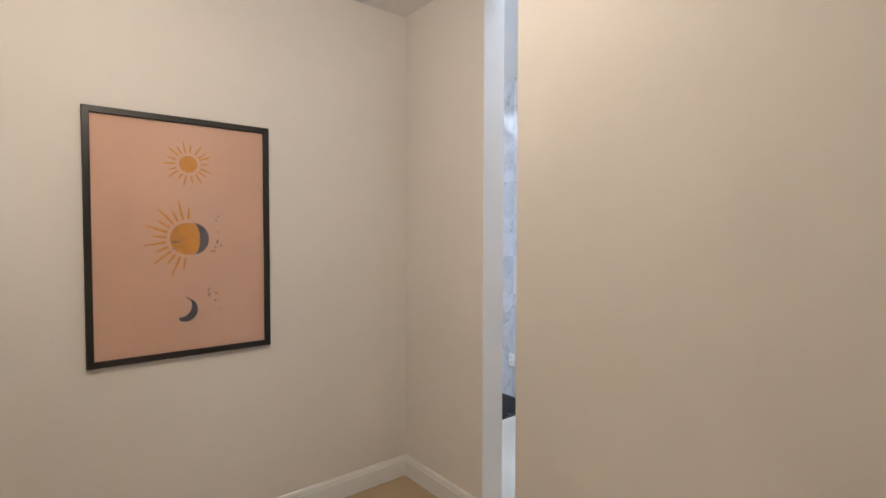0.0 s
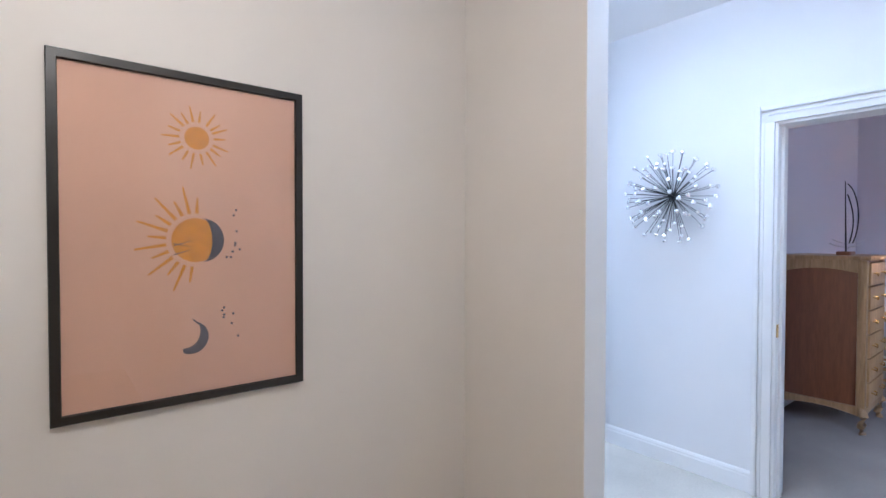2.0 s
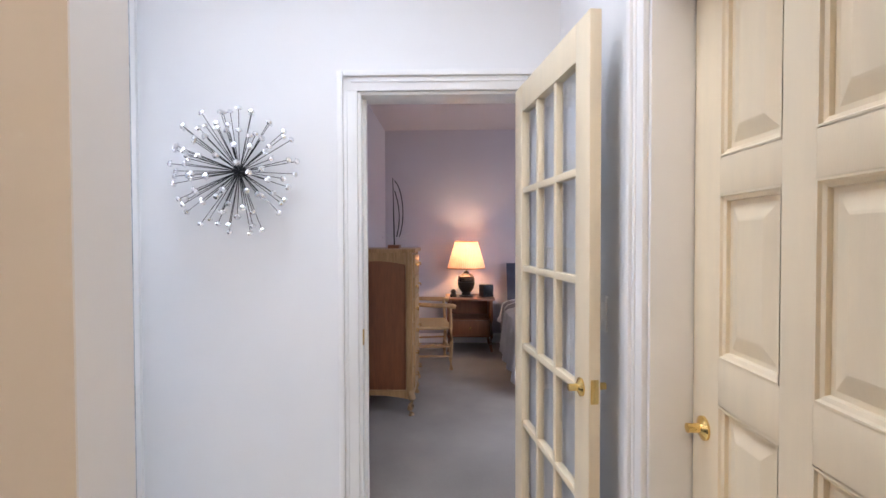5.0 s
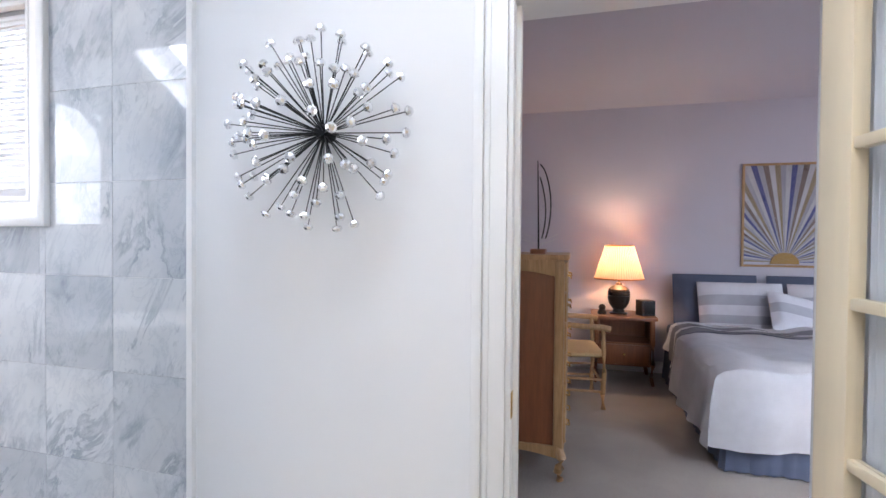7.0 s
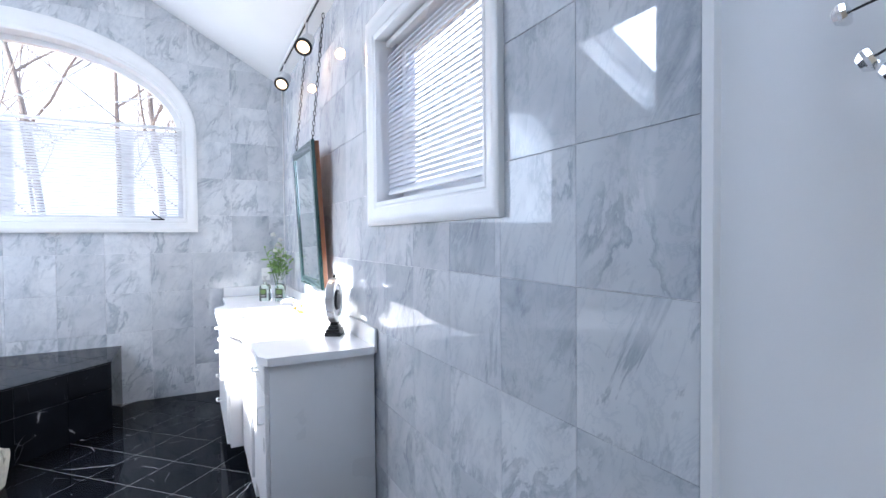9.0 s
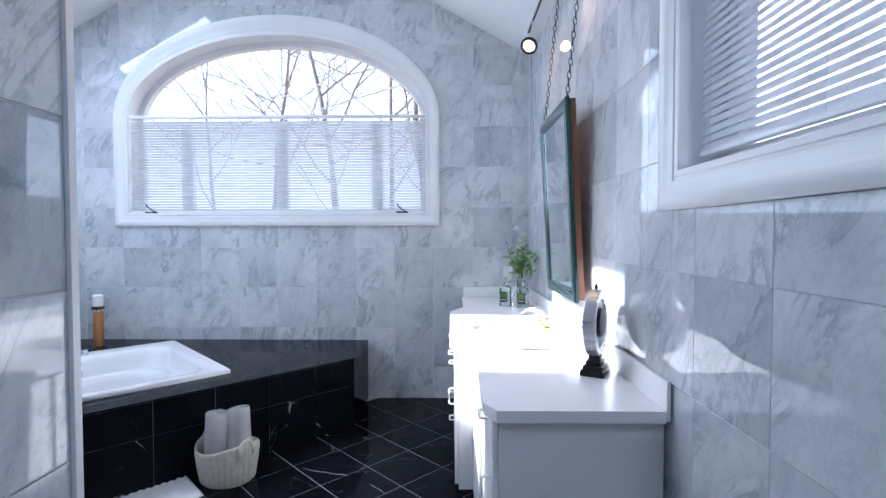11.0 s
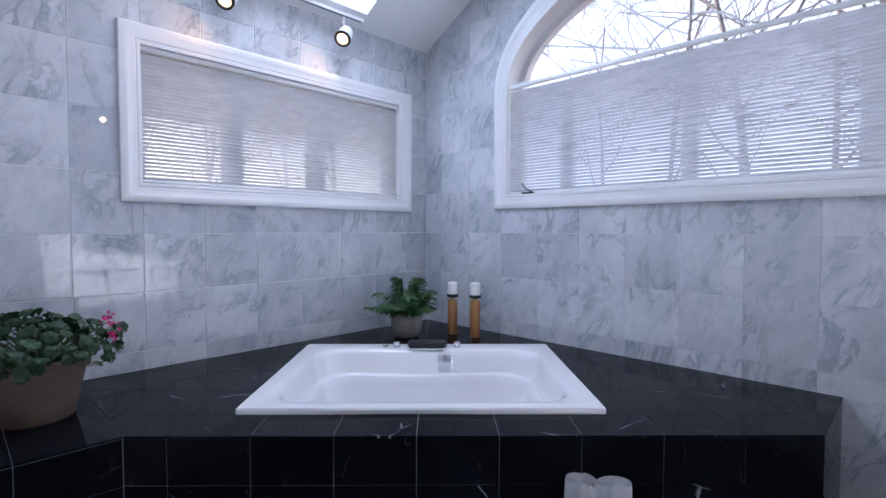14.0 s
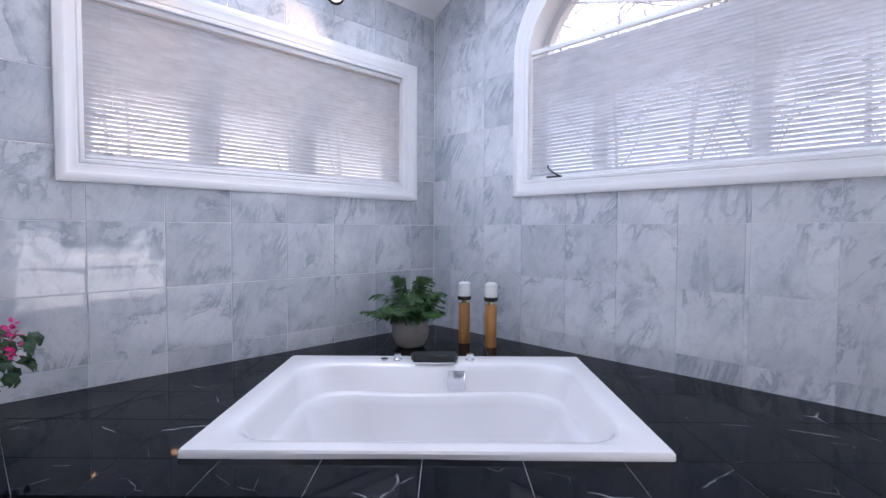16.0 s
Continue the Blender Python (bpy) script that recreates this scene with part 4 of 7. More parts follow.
def blind(m, u0, v0, u1, v1, n, label, tilt, pitch=0.0215):
    """A mini blind: head rail, slats one by one, bottom rail and cords; made in the plane m."""
    b = thing("window_blind", (0, 0, 0), label, "blind", "mini blinds on the windows")
    bm = box(bmesh.new(), (u0, v1 - 0.026, n - 0.016), (u1, v1 + 0.001, n + 0.014), 0.004)
    bm.transform(m)
    part("headrail", bm, TRIM, b)
    bm = box(bmesh.new(), (u0 + 0.003, v0 + 0.002, n - 0.011), (u1 - 0.003, v0 + 0.016, n + 0.011), 0.003)
    bm.transform(m)
    part("bottom_rail", bm, TRIM, b)
    bm = bmesh.new()
    half = 0.0125
    rows = [[bm.verts.new((u, 0.0022 * (1 - (2 * k / 4 - 1) ** 2), (k / 4 - 0.5) * 2 * half)) for u in (0.0, u1 - u0 - 0.008)] for k in range(5)]
    join_rings(bm, rows, False)
    r = bmesh.ops.extrude_face_region(bm, geom=bm.faces[:])
    bmesh.ops.translate(bm, verts=[v for v in r["geom"] if isinstance(v, bmesh.types.BMVert)], vec=(0, 0.0006, 0))
    bmesh.ops.recalc_face_normals(bm, faces=bm.faces)
    me = bpy.data.meshes.new("slat")
    bm.to_mesh(me)
    bm.free()
    me.materials.append(SLAT)
    count = int((v1 - 0.034 - v0 - 0.02) / pitch)
    for k in range(count):
        o = new("slat", me)
        o.parent = b
        o.matrix_local = m @ Matrix.Translation((u0 + 0.004, v0 + 0.026 + k * pitch, n)) @ pose(0, 0, 0, tilt(k / count))
    for s in (0.06, 0.5, 0.94):
        u = u0 + (u1 - u0) * s
        bm = rod(bmesh.new(), m @ Vector((u, v0 + 0.01, n + 0.013)), m @ Vector((u, v1 - 0.01, n + 0.013)), 0.0009, seg=5)
        part("ladder_cord", bm, WHITEPLASTIC, b)
    return b


blind(NORTH_F, ARCH_C - 1.213, 1.513, ARCH_C + 1.213, 2.305, -0.020, "white horizontal mini blind lowered over the lower arch window", lambda s: -34)
blind(WEST_F, WEST_WIN[0] + 0.003, WEST_WIN[1] + 0.004, WEST_WIN[2] - 0.003, WEST_WIN[3] - 0.003, -0.020, "white horizontal mini blind lowered over the wide window", lambda s: -40)
blind(EAST_F, -EAST_WIN[2] + 0.012, EAST_WIN[1] + 0.03, -EAST_WIN[0] - 0.012, EAST_WIN[3] - 0.006, -0.05, "white horizontal mini blind in the small window", lambda s: 60)
for u in (ARCH_C - 1.03, ARCH_C + 1.02):
    crank = thing("window_crank", (u, NORTH - 0.003, 1.511), "small dark folding window crank on the sill", "window crank", "window cranks")
    bm = box(bmesh.new(), (-0.05, -0.008, 0.0), (0.05, 0.008, 0.012), 0.003)
    part("base", bm, BLACKMETAL, crank)
    part("lever", tube(bmesh.new(), [(0.03, 0, 0.012), (0.0, -0.008, 0.03), (-0.03, -0.012, 0.055), (-0.036, -0.012, 0.075)], 0.005, 8), BLACKMETAL, crank)

# ---- vanity ----
COUNTER_Z = 0.83
counter_pts = [(EAST - 0.022, 5.18), (3.705, 5.18), (3.672, 5.25), (3.672, 5.66), (3.652, 5.86), (3.568, 6.12), (3.568, 7.0), (3.66, 7.19), (3.66, NORTH - 0.014), (EAST - 0.022, NORTH - 0.014)]
counter = thing("countertop", (0, 0, 0), "white countertop with an undermounted sink and backsplash", "countertop")
SINK = (3.88, 6.50, 0.20, 0.29)
hole = [(SINK[0] + SINK[2] * math.cos(2 * math.pi * k / 32), SINK[1] + SINK[3] * math.sin(2 * math.pi * k / 32)) for k in range(32)]
bm = bmesh.new()
flat_with_hole(bm, counter_pts, hole, Matrix.Translation((0, 0, COUNTER_Z - 0.035)), 0.035)
part("slab", bm, COUNTER, counter, "", False)
bm = box(bmesh.new(), (EAST - 0.021, 5.18, COUNTER_Z - 0.03), (EAST - 0.009, NORTH - 0.014, COUNTER_Z + 0.085), 0.003)
part("backsplash", bm, COUNTER, counter)
bm = box(bmesh.new(), (3.672, NORTH - 0.024, COUNTER_Z), (EAST - 0.022, NORTH - 0.010, COUNTER_Z + 0.085), 0.003)
part("side_splash", bm, COUNTER, counter)
bm = bmesh.new()
rings = []
for s, z in ((1.0, 0.0), (0.97, -0.03), (0.86, -0.09), (0.6, -0.125), (0.2, -0.135)):
    rings.append([bm.verts.new((SINK[0] + SINK[2] * s * math.cos(2 * math.pi * k / 32), SINK[1] + SINK[3] * s * math.sin(2 * math.pi * k / 32), COUNTER_Z - 0.004 + z)) for k in range(32)])
join_rings(bm, rings)
bm.faces.new(rings[-1])
part("sink_bowl", bm, ACRYLIC, counter, "white oval sink bowl")
part("drain", lathe(bmesh.new(), [(0, 0.003), (0.022, 0.003), (0.026, 0.0), (0.026, -0.004), (0, -0.004)], 16, (SINK[0], SINK[1], COUNTER_Z - 0.137)), CHROME, counter, "chrome drain")


def pull(parent, x, y, z, along="y", size=0.075):
    """A white U-shaped drawer pull that stands off a west-facing front."""
    if along == "y":
        pts = [(x, y - size / 2, z), (x - 0.024, y - size / 2, z), (x - 0.028, y - size / 2 + 0.006, z), (x - 0.028, y + size / 2 - 0.006, z), (x - 0.024, y + size / 2, z), (x, y + size / 2, z)]
    else:
        pts = [(x, y, z - size / 2), (x - 0.024, y, z - size / 2), (x - 0.028, y, z - size / 2 + 0.006), (x - 0.028, y, z + size / 2 - 0.006), (x - 0.024, y, z + size / 2), (x, y, z + size / 2)]
    part("handle", tube(bmesh.new(), pts, 0.0048, 8), WHITEPLASTIC, parent, "white bent-wire pull")


def cabinet(x, y0, y1, fronts, label, bottom=0.0):
    """A white cabinet unit with slab fronts: fronts are (y0, y1, z0, z1, pull's direction)."""
    c = thing("vanity_cabinet", (0, 0, 0), label, "cabinet", "white vanity cabinets")
    bm = box(bmesh.new(), (x, y0 + 0.001, bottom), (EAST - 0.012, y1 - 0.001, COUNTER_Z - 0.036), 0.002)
    part("body", bm, LAMINATE, c)
    for a, b, z0, z1, way in fronts:
        name = "drawer_front" if z1 - z0 < 0.3 else "door"
        f = part(name, box(bmesh.new(), (x - 0.019, a + 0.003, z0 + 0.003), (x - 0.001, b - 0.003, z1 - 0.003), 0.003), LAMINATE, c)
        pull(f, x - 0.019, (a + b) / 2 if way == "y" else a + 0.045, (z0 + z1) / 2 if way == "y" else z1 - 0.10, way)
    return c


cabinet(3.715, 5.215, 5.66, [(5.22, 5.66, 0.66, 0.79, "y"), (5.22, 5.66, 0.10, 0.66, "z")], "white lacquered vanity base cabinet with one drawer and door", 0.0)
cabinet(3.70, 5.664, 6.12, [(5.67, 6.12, 0.10, 0.79, "z")], "white lacquered vanity cabinet with a tall door", 0.0)
cabinet(3.612, 6.124, 7.0, [(6.13, 6.56, 0.12, 0.64, "z"), (6.13, 6.56, 0.64, 0.79, "y"), (6.56, 7.0, 0.64, 0.79, "y"), (6.56, 7.0, 0.46, 0.64, "y"), (6.56, 7.0, 0.29, 0.46, "y"), (6.56, 7.0, 0.12, 0.29, "y")], "white lacquered sink cabinet with a bank of drawers", 0.10)
cabinet(3.70, 7.004, NORTH - 0.014, [(7.19, 7.72, 0.10, 0.79, "z")], "white lacquered corner vanity cabinet", 0.0)

faucet = thing("faucet", (4.09, SINK[1] + 0.02, COUNTER_Z), "chrome and brass widespread sink faucet", "faucet")
part("spout", tube(bmesh.new(), [(0, 0, 0), (0, 0, 0.05), (-0.02, 0, 0.085), (-0.06, 0, 0.10), (-0.10, 0, 0.092), (-0.125, 0, 0.07)], 0.013, 12), CHROME, faucet)
part("base", lathe(bmesh.new(), [(0, 0), (0.026, 0), (0.026, 0.006), (0.02, 0.012), (0, 0.012)], 20), BRASS, faucet, "brass base ring")
for s in (-1, 1):
    k = part("valve", lathe(bmesh.new(), [(0, 0), (0.024, 0), (0.024, 0.006), (0.014, 0.014), (0.012, 0.04), (0.017, 0.048), (0.015, 0.058), (0, 0.06)], 18, (0, s * 0.11, 0)), BRASS, faucet, "brass valve body")
    part("lever", tube(bmesh.new(), [(0, s * 0.11, 0.052), (-0.03, s * 0.125, 0.058), (-0.075, s * 0.14, 0.06)], 0.007, 8, 0.004), CHROME, k, "chrome lever")

tray = thing("soap_dish", (3.93, 5.98, COUNTER_Z), "shallow white dish with a folded cloth", "dish")
bm = bmesh.new()
rings = [[bm.verts.new((x, y, z)) for x, y in rounded(w, d, r, 5, 2)] for w, d, r, z in ((0.20, 0.11, 0.05, 0.0), (0.235, 0.145, 0.068, 0.022), (0.228, 0.138, 0.064, 0.024), (0.19, 0.10, 0.045, 0.006))]
join_rings(bm, rings)
bm.faces.new(rings[0])
bm.faces.new(rings[-1])
part("dish", bm, ACRYLIC, tray)
bm = bmesh.new()
for k in range(3):
    box(bm, (-0.075, -0.035, 0.008 + 0.009 * k), (0.075 - 0.006 * k, 0.035, 0.017 + 0.009 * k), 0.004)
part("cloth", bm, TOWEL, tray, "folded white cloth")

clock = thing("table_clock", pose(4.10, 5.565, COUNTER_Z, 0, 0, -119), "round brushed-steel mantel clock on a stepped black base", "clock")
bm = box(bmesh.new(), (-0.062, -0.042, 0), (0.062, 0.042, 0.022), 0.004)
box(bm, (-0.052, -0.035, 0.022), (0.052, 0.035, 0.036), 0.004)
box(bm, (-0.040, -0.027, 0.036), (0.040, 0.027, 0.052), 0.004)
box(bm, (-0.026, -0.020, 0.052), (0.026, 0.020, 0.072), 0.004)
part("base", bm, BLACKMETAL, clock, "stepped black base")
FACE = pose(0, 0, 0.072 + 0.115, 90)
bm = lathe(bmesh.new(), [(0.086, -0.020), (0.114, -0.022), (0.119, -0.017), (0.119, 0.017), (0.114, 0.022), (0.086, 0.020), (0.082, 0.0), (0.086, -0.020)], 40)
bm.transform(FACE)
part("case", bm, STEEL, clock)
bm = lathe(bmesh.new(), [(0, 0.012), (0.082, 0.012), (0.082, -0.012), (0, -0.012)], 32)
bm.transform(FACE)
part("dial", bm, LINENWHITE, clock, "pale dial")
bm = lathe(bmesh.new(), [(0, 0.026), (0.05, 0.024), (0.056, 0.012), (0.05, 0.0)], 28)
bm.transform(FACE @ pose(0, 0, 0, 180))
part("movement", bm, BLACKMETAL, clock, "black movement housing on the back")
for ang, ln in ((40, 0.055), (160, 0.04)):
    c, s = math.cos(radians(ang)), math.sin(radians(ang))
    bm = rod(bmesh.new(), (0, 0, 0.015), (ln * c, ln * s, 0.015), 0.003, 0.0015, 6)
    bm.transform(FACE)
    part("hand", bm, BLACKMETAL, clock)
part("finial", lathe(bmesh.new(), [(0, 0), (0.008, 0.0), (0.005, 0.006), (0.008, 0.014), (0.003, 0.022), (0, 0.034)], 12, (0, 0, 0.302)), BLACKMETAL, clock, "small finial on top")

jar = thing("ribbed_jar", (4.115, 5.83, COUNTER_Z), "white ribbed ceramic jar with a bent metal handle on its lid", "jar")
prof = [(0, 0), (0.050, 0)]
for k in range(9):
    prof += [(0.058, 0.006 + 0.0105 * k), (0.053, 0.0115 + 0.0105 * k)]
part("body", lathe(bmesh.new(), prof + [(0.05, 0.102), (0.0, 0.104)], 28), WHITEPLASTIC, jar)
part("lid_handle", tube(bmesh.new(), [(0, 0, 0.103), (0.002, 0, 0.118), (0.014, 0, 0.126)], 0.003, 6), STEEL, jar)


def bottle(x, y, turn, label):
    b = thing("soap_bottle", pose(x, y, COUNTER_Z, 0, 0, turn) @ Matrix.Scale(1.2, 4), label, "soap bottle", "soap bottles by the sink")
    bm = bmesh.new()
    rings = [[bm.verts.new((px, py, z)) for px, py in rounded(w, d, r, 4, 1)] for w, d, r, z in ((0.062, 0.062, 0.008, 0.0), (0.066, 0.066, 0.008, 0.004), (0.066, 0.066, 0.008, 0.098), (0.052, 0.052, 0.012, 0.110), (0.024, 0.024, 0.011, 0.118), (0.022, 0.022, 0.0105, 0.130))]
    join_rings(bm, rings)
    bm.faces.new(rings[0])
    bm.faces.new(rings[-1])
    part("body", bm, SOAP, b, "pale green glass body")
    p = part("pump", lathe(bmesh.new(), [(0, 0.128), (0.014, 0.128), (0.014, 0.144), (0.006, 0.146), (0.005, 0.160), (0.012, 0.162), (0.012, 0.170), (0, 0.171)], 14), STEEL, b, "silver pump")
    part("nozzle", tube(bmesh.new(), [(0, 0, 0.166), (0, -0.025, 0.166), (0, -0.032, 0.160)], 0.004, 6), STEEL, p)
    lab = part("label", box(bmesh.new(), (-0.023, -0.0352, 0.024), (0.023, -0.0338, 0.086), 0.0004), DARKBOX, b, "dark printed label")
    part("label_picture", box(bmesh.new(), (-0.018, -0.0362, 0.05), (0.018, -0.0351, 0.08), 0.0003), STEM, lab, "green picture on the label")
    part("label_text", box(bmesh.new(), (-0.016, -0.0362, 0.036), (0.016, -0.0351, 0.040), 0.0003), WHITEPLASTIC, lab)
    return b


bottle(3.965, 7.27, -30, "square pale green soap bottle with a silver pump")
bottle(4.072, 7.185, -22, "square pale green soap bottle with a silver pump")


def leaf_blade(bm, m, length, width, curl=0.15, n=4):
    """A pointed blade with a raised middle."""
    mid, a, b = [], [], []
    for k in range(n + 1):
        s = k / n
        w = width * math.sin(math.pi * min(0.98, 0.08 + 0.9 * s)) * 0.5
        z = -curl * length * s * s
        mid.append(bm.verts.new(m @ Vector((0, length * s, z))))
        a.append(bm.verts.new(m @ Vector((-w, length * s, z - w * 0.25))))
        b.append(bm.verts.new(m @ Vector((w, length * s, z - w * 0.25))))
    for k in range(n):
        bm.faces.new((a[k], mid[k], mid[k + 1], a[k + 1]))
        bm.faces.new((mid[k], b[k], b[k + 1], mid[k + 1]))


vase = thing("flower_vase", (4.085, 7.36, COUNTER_Z), "glass vase of white flowers and green sprigs", "flowers")
part("vase", lathe(bmesh.new(), [(0, 0), (0.036, 0), (0.04, 0.01), (0.032, 0.09), (0.026, 0.12), (0.034, 0.15), (0.031, 0.15), (0.023, 0.12), (0.028, 0.09), (0.034, 0.012), (0, 0.01)], 24), CLEARGLASS, vase)
rng = random.Random(3)
for k in range(16):
    a, lean, top = rng.uniform(0, 6.28), rng.uniform(0.02, 0.12), rng.uniform(0.30, 0.47)
    tip = Vector((lean * math.cos(a), lean * math.sin(a), top))
    pts = [Vector((0, 0, 0.02)), Vector((tip.x * 0.25, tip.y * 0.25, 0.15)), Vector((tip.x * 0.6, tip.y * 0.6, top * 0.7)), tip]
    part("stem", tube(bmesh.new(), pts, 0.0022, 5, 0.0012), STEM, vase)
    for j in range(10):
        s = rng.uniform(0.25, 1.0)
        p = pts[1].lerp(tip, s)
        blade = bmesh.new()
        leaf_blade(blade, Matrix.Translation(p) @ pose(0, 0, 0, rng.uniform(0, 60), rng.uniform(-40, 40), rng.uniform(0, 360)), rng.uniform(0.04, 0.075), rng.uniform(0.018, 0.03))
        part("leaf", blade, VASELEAF, vase)
for k in range(5):
    c = Vector((rng.uniform(-0.05, 0.02), -0.055 + 0.02 * k + rng.uniform(-0.02, 0.02), 0.36 + 0.045 * k))
    petals = bmesh.new()
    for j in range(44):
        leaf_blade(petals, Matrix.Translation(c) @ pose(0, 0, 0, rng.uniform(-20, 85), 0, rng.uniform(0, 360)), 0.030, 0.026, -0.3, 3)
    part("flower_head", petals, WHITEPETAL, vase, "white blossom")

# ---- hanging mirror ----
MIR_Y0, MIR_Y1, MIR_H = 5.99, 6.61, 0.93
lean = math.degrees(math.atan2(0.050, 0.93))
mirror = thing("wall_mirror", pose(4.150, (MIR_Y0 + MIR_Y1) / 2, 1.025, 0, -lean, 0), "teal-framed mirror hung from chains and leaning off the wall", "mirror")
MIR_F = Matrix(((0, 0, -1, 0), (-1, 0, 0, 0), (0, 1, 0, 0), (0, 0, 0, 1)))
hw = (MIR_Y1 - MIR_Y0) / 2


def mir_loop(share, height):
    r = [a + (b - a) * share for a, b in zip((-hw + 0.06, 0.06, hw - 0.06, MIR_H - 0.06), (-hw, 0.0, hw, MIR_H))]
    return [MIR_F @ Vector((u, v, height)) for u, v in corners(r)]


part("frame", casing_profile(bmesh.new(), mir_loop, ((0, 0.0), (0, 0.012), (0.15, 0.018), (0.7, 0.022), (0.9, 0.02), (1, 0.012), (1, 0.0))), TEAL, mirror)
bm = box(bmesh.new(), (-hw + 0.055, 0.055, 0.004), (hw - 0.055, MIR_H - 0.055, 0.010))
bm.transform(MIR_F)
part("glass", bm, MIRROR, mirror, "silvered glass", False)
bm = box(bmesh.new(), (-hw + 0.01, 0.01, -0.03), (hw - 0.01, MIR_H - 0.01, -0.001), 0.002)
bm.transform(MIR_F)
part("backboard", bm, WALNUT, mirror, "brown wooden backboard")


def chain(y, z0, z1, x0, x1):
    """Links turned by quarter turns between two heights."""
    n = int((z1 - z0) / 0.030)
    bm = bmesh.new()
    for k in range(n):
        s = (k + 0.5) / n
        c = Vector((x0 + (x1 - x0) * s, y, z0 + (z1 - z0) * s))
        ring = []
        for a in range(13):
            t = 2 * math.pi * a / 12
            d = 0.008 * math.cos(t)
            ring.append(c + Vector((d if k % 2 else 0, 0 if k % 2 else d, 0.020 * math.sin(t))))
        tube(bm, ring, 0.0022, 5, None, False)
    return bm


links = [chain(y, 1.95, 2.74, 4.10, 4.18) for y in (MIR_Y0 + 0.05, MIR_Y1 - 0.05)]
for bm in links:
    bm.transform(mirror.matrix_world.inverted())
    part("chain", bm, BLACKMETAL, mirror, "dark hanging chain")

# ---- track lights ----


def track_light(x, y0, y1, z, heads, aim, label):
    t = thing("track_light", (0, 0, 0), label, "track light", "track lights under the eaves")
    part("rail", box(bmesh.new(), (x - 0.017, y0, z - 0.009), (x + 0.017, y1, z + 0.009), 0.002), TRIM, t, "white rail with a dark slot")
    part("slot", box(bmesh.new(), (x - 0.006, y0 + 0.01, z - 0.0105), (x + 0.006, y1 - 0.01, z - 0.0085)), BLACKMETAL, t)
    part("end_feed", box(bmesh.new(), (x - 0.022, y0 - 0.06, z - 0.016), (x + 0.022, y0, z + 0.016), 0.003), TRIM, t)
    for y in heads:
        part("stem", rod(bmesh.new(), (x, y, z - 0.009), (x, y, z - 0.10), 0.007, seg=10), TRIM, t)
        m = look((x + aim[0] * 0.02, y, z - 0.145), (x + aim[0], y + aim[1], z - 0.145 + aim[2]))
        bm = lathe(bmesh.new(), [(0, 0.085), (0.030, 0.082), (0.044, 0.06), (0.050, 0.01), (0.053, -0.055), (0.053, -0.065), (0.046, -0.065), (0.042, -0.05), (0.036, -0.03), (0, -0.03)], 26)
        bm.transform(m)
        h = part("head", bm, TRIM, t, "white can lamp head")
        bm = lathe(bmesh.new(), [(0.041, -0.0665), (0.057, -0.0665), (0.057, -0.052), (0.0535, -0.052), (0.0535, -0.0655), (0.041, -0.0655), (0.041, -0.0665)], 26)
        bm.transform(m)
        part("bezel", bm, BLACKMETAL, h, "dark ring")
        bm = lathe(bmesh.new(), [(0, -0.052), (0.036, -0.050), (0.040, -0.044), (0, -0.042)], 22)
        bm.transform(m)
        part("bulb", bm, LENSGLOW, h, "lit warm bulb")
        l = lamp("track_bulb", "SPOT", tuple(m @ Vector((0, 0, -0.07))), TRACK_POWER, (1.0, 0.55, 0.25), tuple(m @ Vector((0, 0, -1))), spot=150, radius=0.03)
    return t


track_light(0.17, 5.15, 7.02, 2.775, (6.05, 6.86), (0.34, -0.46, -0.55), "white ceiling track with lit can lamps over the wide window")
track_light(4.12, 5.9, 7.3, 2.765, (6.25, 7.1), (-0.35, -0.55, -0.6), "white ceiling track with lit can lamps over the mirror")

# ---- on the tub deck ----


def candlestick(x, y, tall, label):
    c = thing("candle_holder", (x, y, DECK), label, "candle holder", "pair of candle holders")
    part("post", lathe(bmesh.new(), [(0, 0), (0.027, 0), (0.028, 0.004), (0.028, tall - 0.004), (0.026, tall), (0, tall)], 24, squash=(1.28, 1.28)), TURNED, c, "golden wooden post")
    part("neck", lathe(bmesh.new(), [(0, tall), (0.012, tall), (0.010, tall + 0.016), (0.016, tall + 0.02), (0, tall + 0.021)], 16, squash=(1.28, 1.28)), BRASS, c, "brass neck")
    part("cup", lathe(bmesh.new(), [(0, tall + 0.02), (0.030, tall + 0.02), (0.034, tall + 0.024), (0.034, tall + 0.044), (0.030, tall + 0.045), (0.029, tall + 0.026), (0, tall + 0.026)], 24, squash=(1.28, 1.28)), BLACKMETAL, c, "dark metal cup")
    k = part("candle", lathe(bmesh.new(), [(0, tall + 0.026), (0.0285, tall + 0.026), (0.0285, tall + 0.125), (0.024, tall + 0.131), (0.010, tall + 0.136), (0, tall + 0.137)], 24, squash=(1.3, 1.3)), WAX, c, "white pillar candle")
    part("wick", rod(bmesh.new(), (0, 0, tall + 0.136), (0.001, 0, tall + 0.146), 0.001, seg=5), BLACKMETAL, k)
    return c


candlestick(0.655, 7.475, 0.255, "golden wooden holder with a white pillar candle")
candlestick(0.845, 7.51, 0.262, "golden wooden holder with a white pillar candle")

